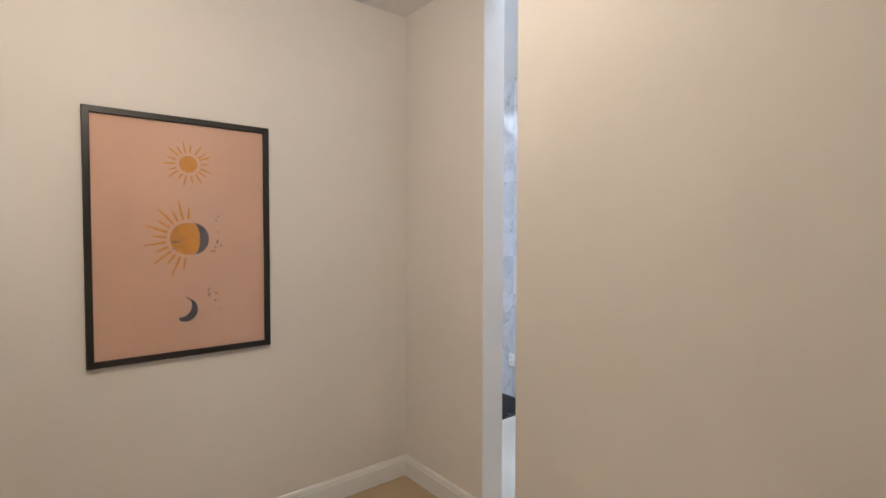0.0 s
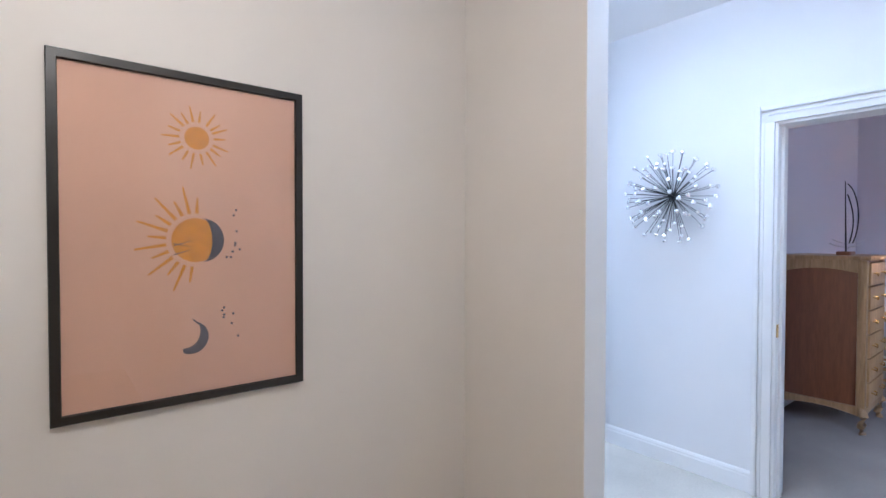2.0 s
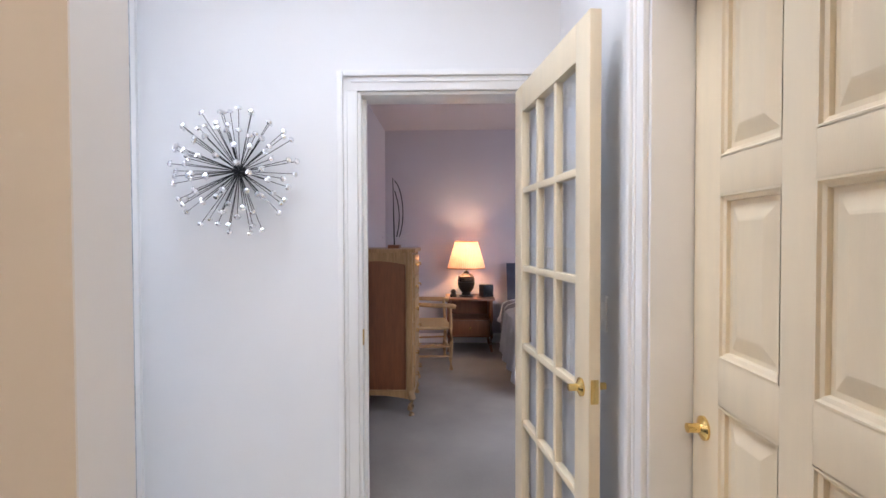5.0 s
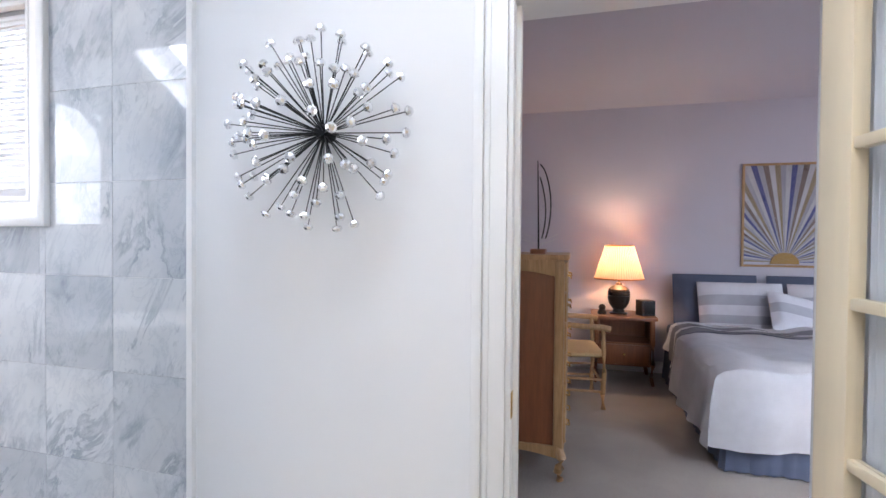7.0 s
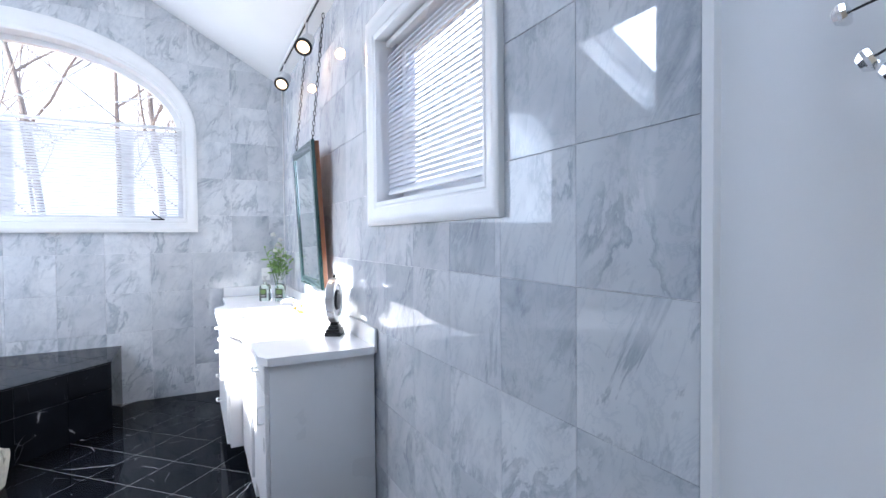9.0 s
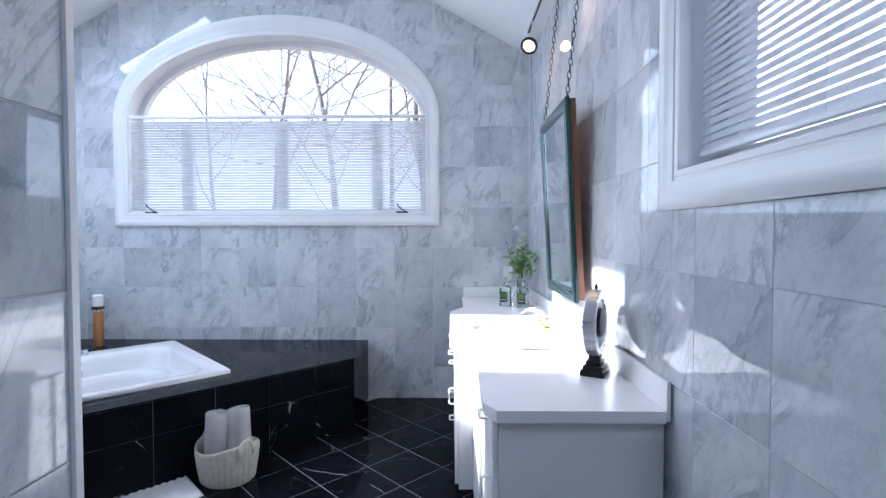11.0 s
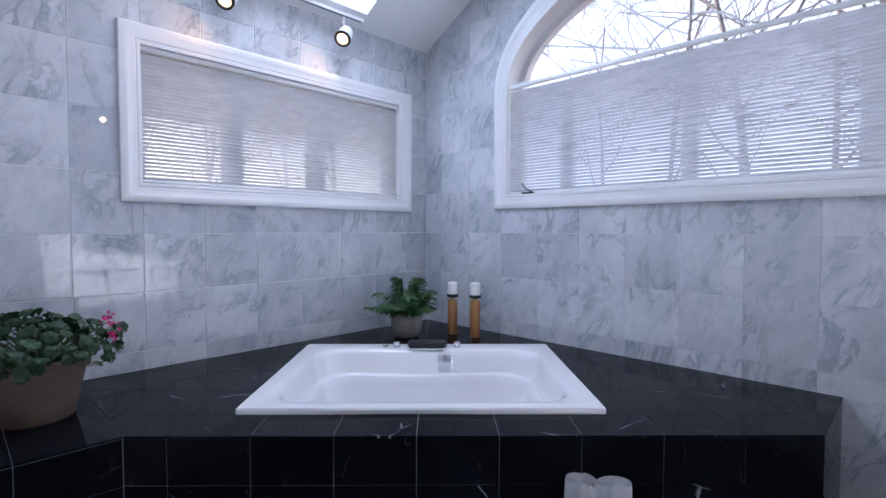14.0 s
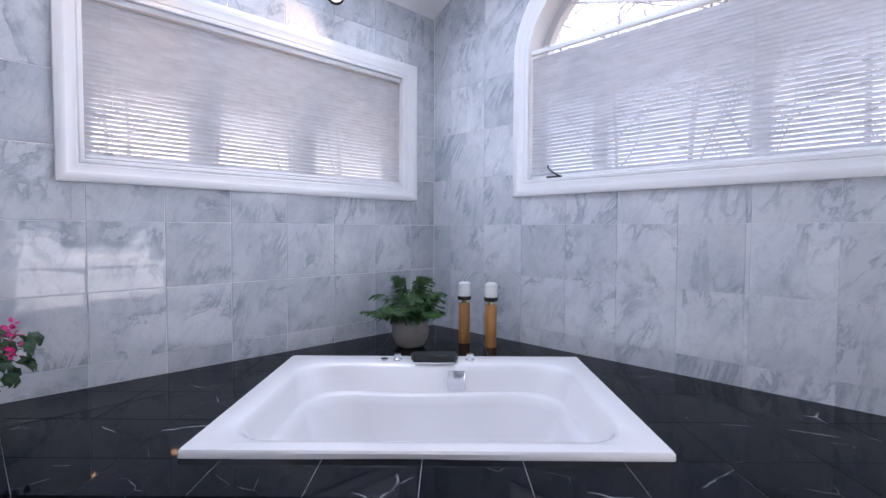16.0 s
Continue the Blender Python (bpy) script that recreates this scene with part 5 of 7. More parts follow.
fern = thing("potted_fern", (0.485, 7.17, DECK), "green fern in a round grey stone pot", "potted plant")
part("pot", lathe(bmesh.new(), [(0, 0), (0.066, 0), (0.084, 0.012), (0.105, 0.05), (0.114, 0.09), (0.112, 0.13), (0.100, 0.165), (0.090, 0.178), (0.083, 0.176), (0.094, 0.15), (0.10, 0.11), (0, 0.11)], 28), STONEPOT, fern, "rough grey stone pot")
part("soil", lathe(bmesh.new(), [(0.090, 0.150), (0.05, 0.158), (0, 0.16)], 20), SOIL, fern)
rng = random.Random(8)
for k in range(34):
    bm = bmesh.new()
    a, rise, reach = k * 2.4 + rng.uniform(-.4, .4), rng.uniform(0.06, 0.20), rng.uniform(0.16, 0.30)
    if k % 4 == 0:
        rise, reach = rng.uniform(0.22, 0.29), rng.uniform(0.03, 0.14)
    droop = rng.uniform(1.5, 2.5)
    d = Vector((math.cos(a), math.sin(a), 0))
    twist = Vector((-d.y, d.x, 0)) * rng.uniform(-0.05, 0.05)
    pts = []
    for j in range(23):
        s = j / 22
        pts.append(Vector((0, 0, 0.15)) + d * (0.015 + reach * s) + twist * s * s + Vector((0, 0, rise * math.sin(s * droop))))
    tube(bm, pts, 0.0022, 4, 0.0008, False)
    for j in range(3, 23):
        s = j / 22
        side = d.cross(Vector((0, 0, 1)))
        ln = (0.078 * math.sin(math.pi * (0.14 + 0.80 * s)) + 0.010) * rng.uniform(0.75, 1.15)
        for sg in (-1, 1):
            way = (side * sg + d * 0.75 + Vector((0, 0, rng.uniform(-0.45, 0.2)))).normalized()
            m = Matrix.Translation(pts[j]) @ way.to_track_quat("Y", "Z").to_matrix().to_4x4() @ pose(0, 0, 0, 0, rng.uniform(-35, 35), 0)
            leaf_blade(bm, m, ln, 0.0155, 0.25, 3)
    part("frond", bm, FERN, fern)

ger = thing("potted_geranium", (0.56, 5.08, DECK), "leafy geranium with pink flowers in a brown clay pot", "potted plant")
part("pot", lathe(bmesh.new(), [(0, 0), (0.125, 0), (0.132, 0.006), (0.175, 0.20), (0.19, 0.205), (0.194, 0.25), (0.188, 0.256), (0.172, 0.25), (0.168, 0.20), (0.13, 0.02), (0, 0.02)], 40), TERRACOTTA, ger, "brown clay pot with a rolled rim")
part("soil", lathe(bmesh.new(), [(0.172, 0.215), (0.1, 0.225), (0, 0.228)], 24), SOIL, ger)
rng = random.Random(21)
round_leaf = bmesh.new()
ring = []
for k in range(20):
    t = -math.pi * 0.5 + 0.28 + (2 * math.pi - 0.56) * k / 19
    r = 0.036 * (1 + 0.10 * math.cos(7 * t) + 0.03 * math.cos(14 * t))
    ring.append(round_leaf.verts.new((r * math.cos(t), 0.02 + r * math.sin(t), 0.007 * math.cos(2 * t) - 0.12 * r)))
hub = round_leaf.verts.new((0, 0.006, 0))
mid = [round_leaf.verts.new((v.co.x * 0.55, 0.006 + (v.co.y - 0.006) * 0.55, 0.004 + v.co.z * 0.3)) for v in ring]
for k in range(19):
    round_leaf.faces.new((hub, mid[k], mid[k + 1]))
    round_leaf.faces.new((mid[k], ring[k], ring[k + 1], mid[k + 1]))
leaf_me = bpy.data.meshes.new("leaf")
round_leaf.to_mesh(leaf_me)
round_leaf.free()
leaf_me.materials.append(LEAF)
for k in range(300):
    a, r, z = rng.uniform(0, 6.28), 0.31 * math.sqrt(rng.random()), 0
    z = 0.25 + 0.20 * (1 - (r / 0.33) ** 2) * rng.uniform(0.35, 1.0)
    if r > 0.2:
        z = rng.uniform(0.22, 0.36)
    p = Vector((r * math.cos(a), r * math.sin(a), z))
    o = new("leaf", leaf_me)
    o.parent = ger
    s = rng.uniform(0.48, 0.9)
    o.matrix_local = Matrix.Translation(p) @ pose(0, 0, 0, rng.uniform(-10, 65) if r < 0.2 else rng.uniform(20, 85), rng.uniform(-25, 25), math.degrees(a) + 90 + rng.uniform(-50, 50)) @ Matrix.Diagonal((s, s, s, 1))
    if k % 3 == 0:
        part("stalk", tube(bmesh.new(), [Vector((p.x * 0.15, p.y * 0.15, 0.22)), Vector((p.x * 0.6, p.y * 0.6, z * 0.8 + 0.03)), p], 0.003, 5, 0.0016), STEM, ger)
for ax, ay, az in ((0.245, 0.22, 0.345), (0.20, 0.24, 0.385), (0.15, 0.22, 0.40)):
    bm = bmesh.new()
    for j in range(12):
        c = Vector((ax, ay, az)) + Vector((rng.uniform(-.02, .02), rng.uniform(-.02, .02), rng.uniform(-.018, .018)))
        leaf_blade(bm, Matrix.Translation(c) @ pose(0, 0, 0, rng.uniform(-30, 80), 0, rng.uniform(0, 360)), 0.020, 0.017, 0.1, 2)
    part("flower_cluster", bm, PINK, ger, "cluster of pink flowers")
    part("stalk", tube(bmesh.new(), [Vector((ax * 0.2, ay * 0.2, 0.22)), Vector((ax * 0.7, ay * 0.7, az * 0.8)), Vector((ax, ay, az))], 0.0025, 5, 0.0018), STEM, ger)

# ---- on the bathroom floor ----
basket = thing("towel_basket", pose(2.355, 6.405, 0.0) @ Matrix.Diagonal((0.94, 0.94, 0.80, 1)), "cream woven basket with handles standing before the tub", "basket")
bm = bmesh.new()
n = 120
prof = [(0.135, 0.0), (0.150, 0.02), (0.166, 0.12), (0.175, 0.20), (0.176, 0.232), (0.170, 0.238), (0.164, 0.232), (0.160, 0.20), (0.14, 0.03), (0, 0.02)]
rings = []
for r, z in prof:
    if r == 0:
        rings.append([bm.verts.new((0, 0, z))])
        continue
    rib = 0.0035 if 0.01 < z < 0.225 and r > 0.145 and len(rings) < 4 else 0.0
    rings.append([bm.verts.new(((r + rib * (1 if k % 4 < 2 else -1)) * math.cos(2 * math.pi * k / n), (r + rib * (1 if k % 4 < 2 else -1)) * math.sin(2 * math.pi * k / n) * 0.86, z + (0.05 * (math.cos(2 * math.pi * k / n + 0.6) ** 2) * (z / 0.238) if z > 0.1 else 0))) for k in range(n)])
join_rings(bm, rings)
part("body", bm, ROPE, basket, "ribbed woven body")
for s in (-1, 1):
    d = Vector((math.cos(-0.6), math.sin(-0.6) * 0.86, 0)) * s
    side = Vector((-d.y, d.x, 0)).normalized()
    pts = [d * 0.178 + side * (0.042 * math.cos(math.pi * k / 10)) + Vector((0, 0, 0.235 + 0.075 * math.sin(math.pi * k / 10))) for k in range(11)]
    pts = [pts[0] - Vector((0, 0, 0.06))] + pts + [pts[-1] - Vector((0, 0, 0.06))]
    part("handle", tube(bmesh.new(), pts, 0.011, 8), ROPE, basket, "braided loop handle")


def rolled_towel(x, y, tall, turn):
    t = thing("rolled_towel", pose(x, y, 0.03, 3, 2, turn), "rolled white terry towel standing in the basket", "towel", "rolled towels in the basket")
    bm = bmesh.new()
    spiral = []
    for k in range(85):
        a = 2 * math.pi * k / 20
        spiral.append((0.010 + 0.056 * k / 84, a))
    rows = []
    for z, puff in ((0, 0.97), (0.03, 1.0), (tall - 0.015, 1.0), (tall - 0.004, 0.985), (tall, 0.96)):
        rows.append([bm.verts.new((r * puff * math.cos(a), r * puff * math.sin(a), z - 0.004 * math.cos(a))) for r, a in spiral])
    join_rings(bm, rows, False)
    r = bmesh.ops.solidify(bm, geom=bm.faces[:], thickness=0.009)
    part("roll", bm, TOWEL, t)
    return t


rolled_towel(2.290, 6.385, 0.345, 40)
rolled_towel(2.422, 6.425, 0.35, 200)

mat_thing = thing("bath_mat", pose(1.83, 6.12, 0.0, 0, 0, 45), "white tufted bath mat lying before the tub", "bath mat")
bm = bmesh.new()
rng = random.Random(4)
nx, ny = 46, 26
grid = [[bm.verts.new((-0.42 + 0.84 * i / nx, -0.26 + 0.52 * j / ny, 0.016 + (0.008 if (i + j) % 2 else 0) + rng.uniform(-.002, .002) if 0 < i < nx and 0 < j < ny else 0.001)) for j in range(ny + 1)] for i in range(nx + 1)]
for i in range(nx):
    for j in range(ny):
        bm.faces.new((grid[i][j], grid[i + 1][j], grid[i + 1][j + 1], grid[i][j + 1]))
part("mat_body", bm, TOWEL, mat_thing)


def wall_plate(name, m, label, category, kind):
    p = thing(name, m, label, category)
    part("plate", box(bmesh.new(), (-0.036 * (2 if kind == "double" else 1), -0.057, 0), (0.036 * (2 if kind == "double" else 1), 0.057, 0.006), 0.003), WHITEPLASTIC, p)
    for x in ((-0.023, 0.023) if kind == "double" else (0,)):
        if kind == "outlet":
            for y in (-0.02, 0.02):
                part("socket", lathe(bmesh.new(), [(0, 0.0075), (0.013, 0.0075), (0.014, 0.006), (0.014, 0.005)], 16, (x, y, 0)), WHITEPLASTIC, p, "white socket")
                for dx in (-0.005, 0.005):
                    part("slot", box(bmesh.new(), (x + dx - 0.0012, y - 0.004, 0.0072), (x + dx + 0.0012, y + 0.004, 0.0079)), DARKBOX, p, "dark slot")
        else:
            part("rocker", box(bmesh.new(), (x - 0.016, -0.033, 0.005), (x + 0.016, 0.033, 0.010), 0.002), WHITEPLASTIC, p)
    return p


wall_plate("light_switch", Matrix.Translation((3.60, SOUTH, 1.13)) @ SOUTH_F.to_3x3().to_4x4(), "white double rocker switch on the wall", "light switch", "double")
wall_plate("power_outlet", Matrix.Translation((4.03, NORTH - 0.010, 1.02)) @ NORTH_F.to_3x3().to_4x4(), "white outlet plate on the marble wall", "outlet", "outlet")
wall_plate("wall_outlet", Matrix.Translation((EAST - 0.010, 3.83, 0.33)) @ EAST_F.to_3x3().to_4x4(), "white outlet plate low on the marble wall", "outlet", "outlet")

# ---- starburst on the wall ----
star = thing("starburst_wall_art", (EAST, 3.015, 1.672), "black wire starburst with faceted crystal tips on the white wall", "wall art")
part("hub", lathe(bmesh.new(), [(0, 0.03), (0.018, 0.026), (0.024, 0.01), (0.024, -0.03), (0, -0.03)], 16), BLACKMETAL, star).matrix_local = pose(-0.035, 0, 0, 0, -90, 0)
gem = bmesh.new()
lathe(gem, [(0, 0.011), (0.009, 0.0095), (0.0145, 0.003), (0.0152, -0.001), (0.0135, -0.006), (0.0, -0.010)], 9)
bmesh.ops.recalc_face_normals(gem, faces=gem.faces)
gem_me = bpy.data.meshes.new("crystal")
gem.to_mesh(gem_me)
gem.free()
gem_me.materials.append(CRYSTAL)
rng = random.Random(17)
count = 88
for k in range(count):
    z = 0.07 + 0.93 * (k + 0.5) / count
    a = k * 2.39996 + rng.uniform(-0.12, 0.12)
    rad = math.sqrt(max(0, 1 - z * z))
    way = Vector((-z * 0.62, rad * math.cos(a), rad * math.sin(a))).normalized()
    ln = rng.uniform(0.235, 0.285) * (1.0 if z < 0.5 else 0.82)
    tip = Vector((-0.035, 0, 0)) + way * ln
    part("wire", rod(bmesh.new(), (-0.035, 0, 0), tip, 0.0017, seg=5, caps=False), BLACKMETAL, star)
    o = new("crystal", gem_me)
    o.parent = star
    o.matrix_local = Matrix.Translation(tip + way * 0.006) @ way.to_track_quat("Z", "Y").to_matrix().to_4x4()

# ---- framed print in the hall ----
PIC = (1.188, 0.889, 1.908, 1.925)
pic = thing("framed_print", (0, PICTURE_Y, 0), "pink print of sun, eclipse and moon in a black frame", "framed picture")
PIC_F = Matrix(((1, 0, 0, 0), (0, 0, -1, 0), (0, 1, 0, 0), (0, 0, 0, 1)))
PINKPAPER = plain("dusty_pink_paper", (0.68, 0.42, 0.31), 0.6, var=0.05, scale=3, grain=160, bump=0.03)
OCHRE = plain("ochre_ink", (0.64, 0.27, 0.03), 0.6, var=0.12, scale=40, bump=0.02)
SLATEINK = plain("slate_ink", (0.10, 0.095, 0.12), 0.6, var=0.1, scale=40, bump=0.02)


def pic_loop(share, height):
    r = [a + (b - a) * share for a, b in zip((PIC[0] + 0.026, PIC[1] + 0.026, PIC[2] - 0.026, PIC[3] - 0.026), PIC)]
    return [PIC_F @ Vector((u, v, height)) for u, v in corners(r)]


part("frame", casing_profile(bmesh.new(), pic_loop, ((0, 0.003), (0, 0.020), (0.08, 0.024), (0.9, 0.024), (1, 0.020), (1, 0.001))), BLACKFRAME, pic)
bm = box(bmesh.new(), (PIC[0] + 0.022, PIC[1] + 0.022, 0.004), (PIC[2] - 0.022, PIC[3] - 0.022, 0.010))
bm.transform(PIC_F)
sheet = part("print", bm, PINKPAPER, pic, "dusty pink printed sheet", False)
bm = box(bmesh.new(), (PIC[0] + 0.024, PIC[1] + 0.024, 0.0145), (PIC[2] - 0.024, PIC[3] - 0.024, 0.0165))
bm.transform(PIC_F)
part("glazing", bm, PANE, pic, "clear glazing", False).visible_shadow = False


def ink(pts, material, name, z=0.0102):
    bm = bmesh.new()
    vs = [bm.verts.new(PIC_F @ Vector((x, y, z))) for x, y in pts]
    f = bm.faces.new(vs)
    r = bmesh.ops.extrude_face_region(bm, geom=[f])
    bmesh.ops.translate(bm, verts=[v for v in r["geom"] if isinstance(v, bmesh.types.BMVert)], vec=(0, -0.0004, 0))
    part(name, bm, material, sheet, "", False)


def disc(cx, cy, r, a0=0, a1=360, n=32):
    return [(cx + r * math.cos(radians(a0 + (a1 - a0) * k / n)), cy + r * math.sin(radians(a0 + (a1 - a0) * k / n))) for k in range(n)]


def ray_mark(cx, cy, deg, r0, r1, w):
    c, s = math.cos(radians(deg)), math.sin(radians(deg))
    return [(cx + c * r0 - s * w, cy + s * r0 + c * w), (cx + c * r1 - s * w * 0.5, cy + s * r1 + c * w * 0.5), (cx + c * r1 + s * w * 0.5, cy + s * r1 - c * w * 0.5), (cx + c * r0 + s * w, cy + s * r0 - c * w)]


CX = 1.562
rng = random.Random(2)
ink(disc(CX, 1.726, 0.036), OCHRE, "sun_disc")
for k in range(18):
    ink(ray_mark(CX, 1.726, k * 20 + rng.uniform(-4, 4), 0.050, 0.086 + 0.014 * (k % 2), 0.0042), OCHRE, "ray")
CY = 1.402
ink(disc(CX - 0.005, CY, 0.070), OCHRE, "eclipse_sun")
right = [(CX + 0.013 + 0.066 * math.cos(radians(a)), CY + 0.070 * math.sin(radians(a))) for a in range(-98, 99, 7)]
left = [(CX + 0.013 + 0.030 * math.cos(radians(a)), CY + 0.070 * math.sin(radians(a))) for a in range(98, -99, -7)]
ink(right + left[1:-1], SLATEINK, "eclipse_moon", 0.0107)
for k in range(13):
    ink(ray_mark(CX - 0.005, CY, 88 + k * 14.5, 0.085, 0.135 + 0.036 * (k % 2), 0.0055), OCHRE, "ray")
for k in range(3):
    ink(ray_mark(CX - 0.03, CY - 0.005 - 0.014 * k, 18 - 30 * (k % 2), -0.04, 0.012, 0.0016), SLATEINK, "line", 0.0108)
MY = 1.092
right = [(CX - 0.020 + 0.050 * math.cos(radians(a)), MY + 0.052 * math.sin(radians(a))) for a in range(-118, 86, 8)]
left = [(CX - 0.040 + 0.046 * math.cos(radians(a)), MY + 0.018 + 0.050 * math.sin(radians(a))) for a in range(62, -106, -8)]
ink(right + left, SLATEINK, "crescent_moon")
for k in range(16):
    x, y = (CX + rng.uniform(0.085, 0.15), CY + rng.uniform(-0.06, 0.10)) if k < 9 else (CX + rng.uniform(-0.09, 0.13), MY + rng.uniform(-0.03, 0.09))
    if k >= 9 and abs(x - CX) < 0.05:
        x += 0.09
    ink(disc(x, y, 0.0042, n=8), SLATEINK, "speck")

# ---- doors ----
french = thing("french_door", pose(4.196, 1.745, 0, 0, 0, 180 + 8.0), "cream glazed french door standing open against the wall", "door")
DW, DH, DT = 0.80, 2.018, 0.035
bm = box(bmesh.new(), (0, -DT, 0.008), (0.105, 0, DH), 0.003)
part("stile", bm, CREAM, french)
part("stile", box(bmesh.new(), (DW - 0.105, -DT, 0.008), (DW, 0, DH), 0.003), CREAM, french)
part("top_rail", box(bmesh.new(), (0.105, -DT, DH - 0.115), (DW - 0.105, 0, DH), 0.002), CREAM, french)
part("bottom_rail", box(bmesh.new(), (0.105, -DT, 0.008), (DW - 0.105, 0, 0.245), 0.002), CREAM, french)
lw, lh = (DW - 0.21), (DH - 0.115 - 0.245)
for k in (1, 2):
    x = 0.105 + lw * k / 3
    part("glazing_bar", box(bmesh.new(), (x - 0.013, -DT + 0.004, 0.245), (x + 0.013, -0.004, DH - 0.115), 0.006), CREAM, french)
for k in range(1, 5):
    z = 0.245 + lh * k / 5
    part("glazing_bar", box(bmesh.new(), (0.105, -DT + 0.003, z - 0.013), (DW - 0.105, -0.003, z + 0.013), 0.006), CREAM, french)
for i in range(3):
    for j in range(5):
        x0, x1 = 0.105 + lw * i / 3 + (0.013 if i else 0), 0.105 + lw * (i + 1) / 3 - (0.013 if i < 2 else 0)
        z0, z1 = 0.245 + lh * j / 5 + (0.013 if j else 0), 0.245 + lh * (j + 1) / 5 - (0.013 if j < 4 else 0)
        p = part("pane", box(bmesh.new(), (x0, -DT / 2 - 0.002, z0), (x1, -DT / 2 + 0.002, z1)), PANE, french, "", False)
        p.visible_shadow = False
bm = bmesh.new()
rows = []
for z, gather in ((0.20, 0.5), (0.235, 0.35), (0.30, 0.9), (0.7, 1.0), (1.1, 0.9), (1.5, 1.0), (1.86, 0.9), (1.925, 0.35), (1.96, 0.5)):
    rows.append([bm.verts.new((0.07 + (DW - 0.14) * k / 260, 0.017 + 0.010 * gather * math.sin(k * 0.86 + 0.5 * math.sin(z * 3 + k * 0.05)), z)) for k in range(261)])
join_rings(bm, rows, False)
part("sheer_curtain", bm, FROST, french, "gathered white sheer curtain behind the panes")
for z in (0.235, 1.925):
    part("curtain_rod", rod(bmesh.new(), (0.05, 0.016, z), (DW - 0.05, 0.016, z), 0.004, seg=8), BRASS, french, "thin brass sash rod")


def lever(parent, x, z, y, out, toward, label="brass lever handle"):
    h = part("door_handle", lathe(bmesh.new(), [(0, 0), (0.028, 0), (0.028, 0.005), (0.018, 0.010), (0.011, 0.014), (0.011, 0.04), (0, 0.042)], 22), BRASS, parent, label)
    h.matrix_local = Matrix.Translation((x, y, z)) @ pose(0, 0, 0, -90 if out > 0 else 90)
    pts = [Vector((x, y + out * 0.04, z)), Vector((x + toward * 0.025, y + out * 0.046, z + 0.004)), Vector((x + toward * 0.07, y + out * 0.044, z + 0.002)), Vector((x + toward * 0.105, y + out * 0.04, z - 0.008))]
    lv = tube(bmesh.new(), pts, 0.010, 10, 0.006)
    lv.transform(h.matrix_local.inverted())
    part("lever", lv, BRASS, h)


lever(french, DW - 0.055, 0.925, -DT, -1, -1)
lever(french, DW - 0.055, 0.925, 0.0, 1, -1)
part("latch_plate", box(bmesh.new(), (DW - 0.001, -DT + 0.006, 0.89), (DW + 0.002, -0.006, 0.96), 0.001), BRASS, french, "brass latch plate")

closet = thing("closet_door", (d0 + 0.017, SOUTH - 0.115, 0), "closed cream six-panel door with a brass lever", "door")
CW, CH = d1 - d0 - 0.034, DOOR_CLOSET[3] - 0.026
part("slab", box(bmesh.new(), (0, -0.028, 0.008), (CW, -0.006, CH), 0.002), CREAM, closet)
rails = [(0.008, 0.22), (0.998, 1.102), (1.463, 1.545), (1.905, CH)]
for a, b in ((0, 0.112), (CW / 2 - 0.042, CW / 2 + 0.042), (CW - 0.112, CW)):
    part("stile", box(bmesh.new(), (a, -0.007, 0.008), (b, 0.012, CH), 0.003), CREAM, closet)
for a, b in rails:
    for x0, x1 in ((0.112, CW / 2 - 0.042), (CW / 2 + 0.042, CW - 0.112)):
        part("rail", box(bmesh.new(), (x0 - 0.002, -0.007, a), (x1 + 0.002, 0.0117, b), 0.003), CREAM, closet)
for (a, b), (c, d) in zip(rails, rails[1:]):
    for x0, x1 in ((0.112, CW / 2 - 0.042), (CW / 2 + 0.042, CW - 0.112)):
        bm = bmesh.new()
        rr = [[bm.verts.new((x, h, z)) for x, z in corners((x0 + i, b + i, x1 - i, c - i))] for i, h in ((0.0, 0.0125), (0.004, 0.0125), (0.007, 0.007), (0.014, 0.004), (0.016, -0.004), (0.026, -0.004), (0.055, 0.005), (0.060, 0.006))]
        join_rings(bm, rr)
        bm.faces.new(rr[-1])
        part("panel", bm, CREAM, closet, "", False)
lever(closet, CW - 0.055, 0.925, 0.012, 1, -1)

# ---- bedroom ----
chest = thing("chest_of_drawers", (5.72, 2.37, 0), "tall two-tone wooden chest of drawers with curved legs", "chest of drawers")
CWD, CDP, CHT = 0.60, 0.55, 1.29
part("case", box(bmesh.new(), (0.02, 0.02, 0.16), (CWD - 0.02, CDP, CHT - 0.03), 0.004), WALNUT, chest, "reddish brown side panels")
bm = prism(bmesh.new(), [(-0.02, -0.022), (CWD + 0.02, -0.022), (CWD + 0.02, CDP), (-0.02, CDP)], CHT - 0.03, CHT, 0.008)
part("top", bm, OAK, chest, "honey oak top")
for x in (0.0, CWD - 0.055):
    for y in (0.0, CDP - 0.055):
        sx, sy = (1 if x > 0.1 else -1), (1 if y > 0.1 else -1)
        bm = box(bmesh.new(), (x, y, 0.15), (x + 0.055, y + 0.055, CHT - 0.031), 0.012)
        cx, cy = x + 0.0275, y + 0.0275
        tube(bm, [(cx, cy, 0.19), (cx + sx * 0.022, cy + sy * 0.022, 0.135), (cx + sx * 0.012, cy + sy * 0.012, 0.08), (cx, cy, 0.045), (cx + sx * 0.012, cy + sy * 0.012, 0.015), (cx + sx * 0.018, cy + sy * 0.018, 0.0)], 0.030, 10, 0.020)
        part("leg", bm, OAK, chest, "honey oak corner post with a curved foot")
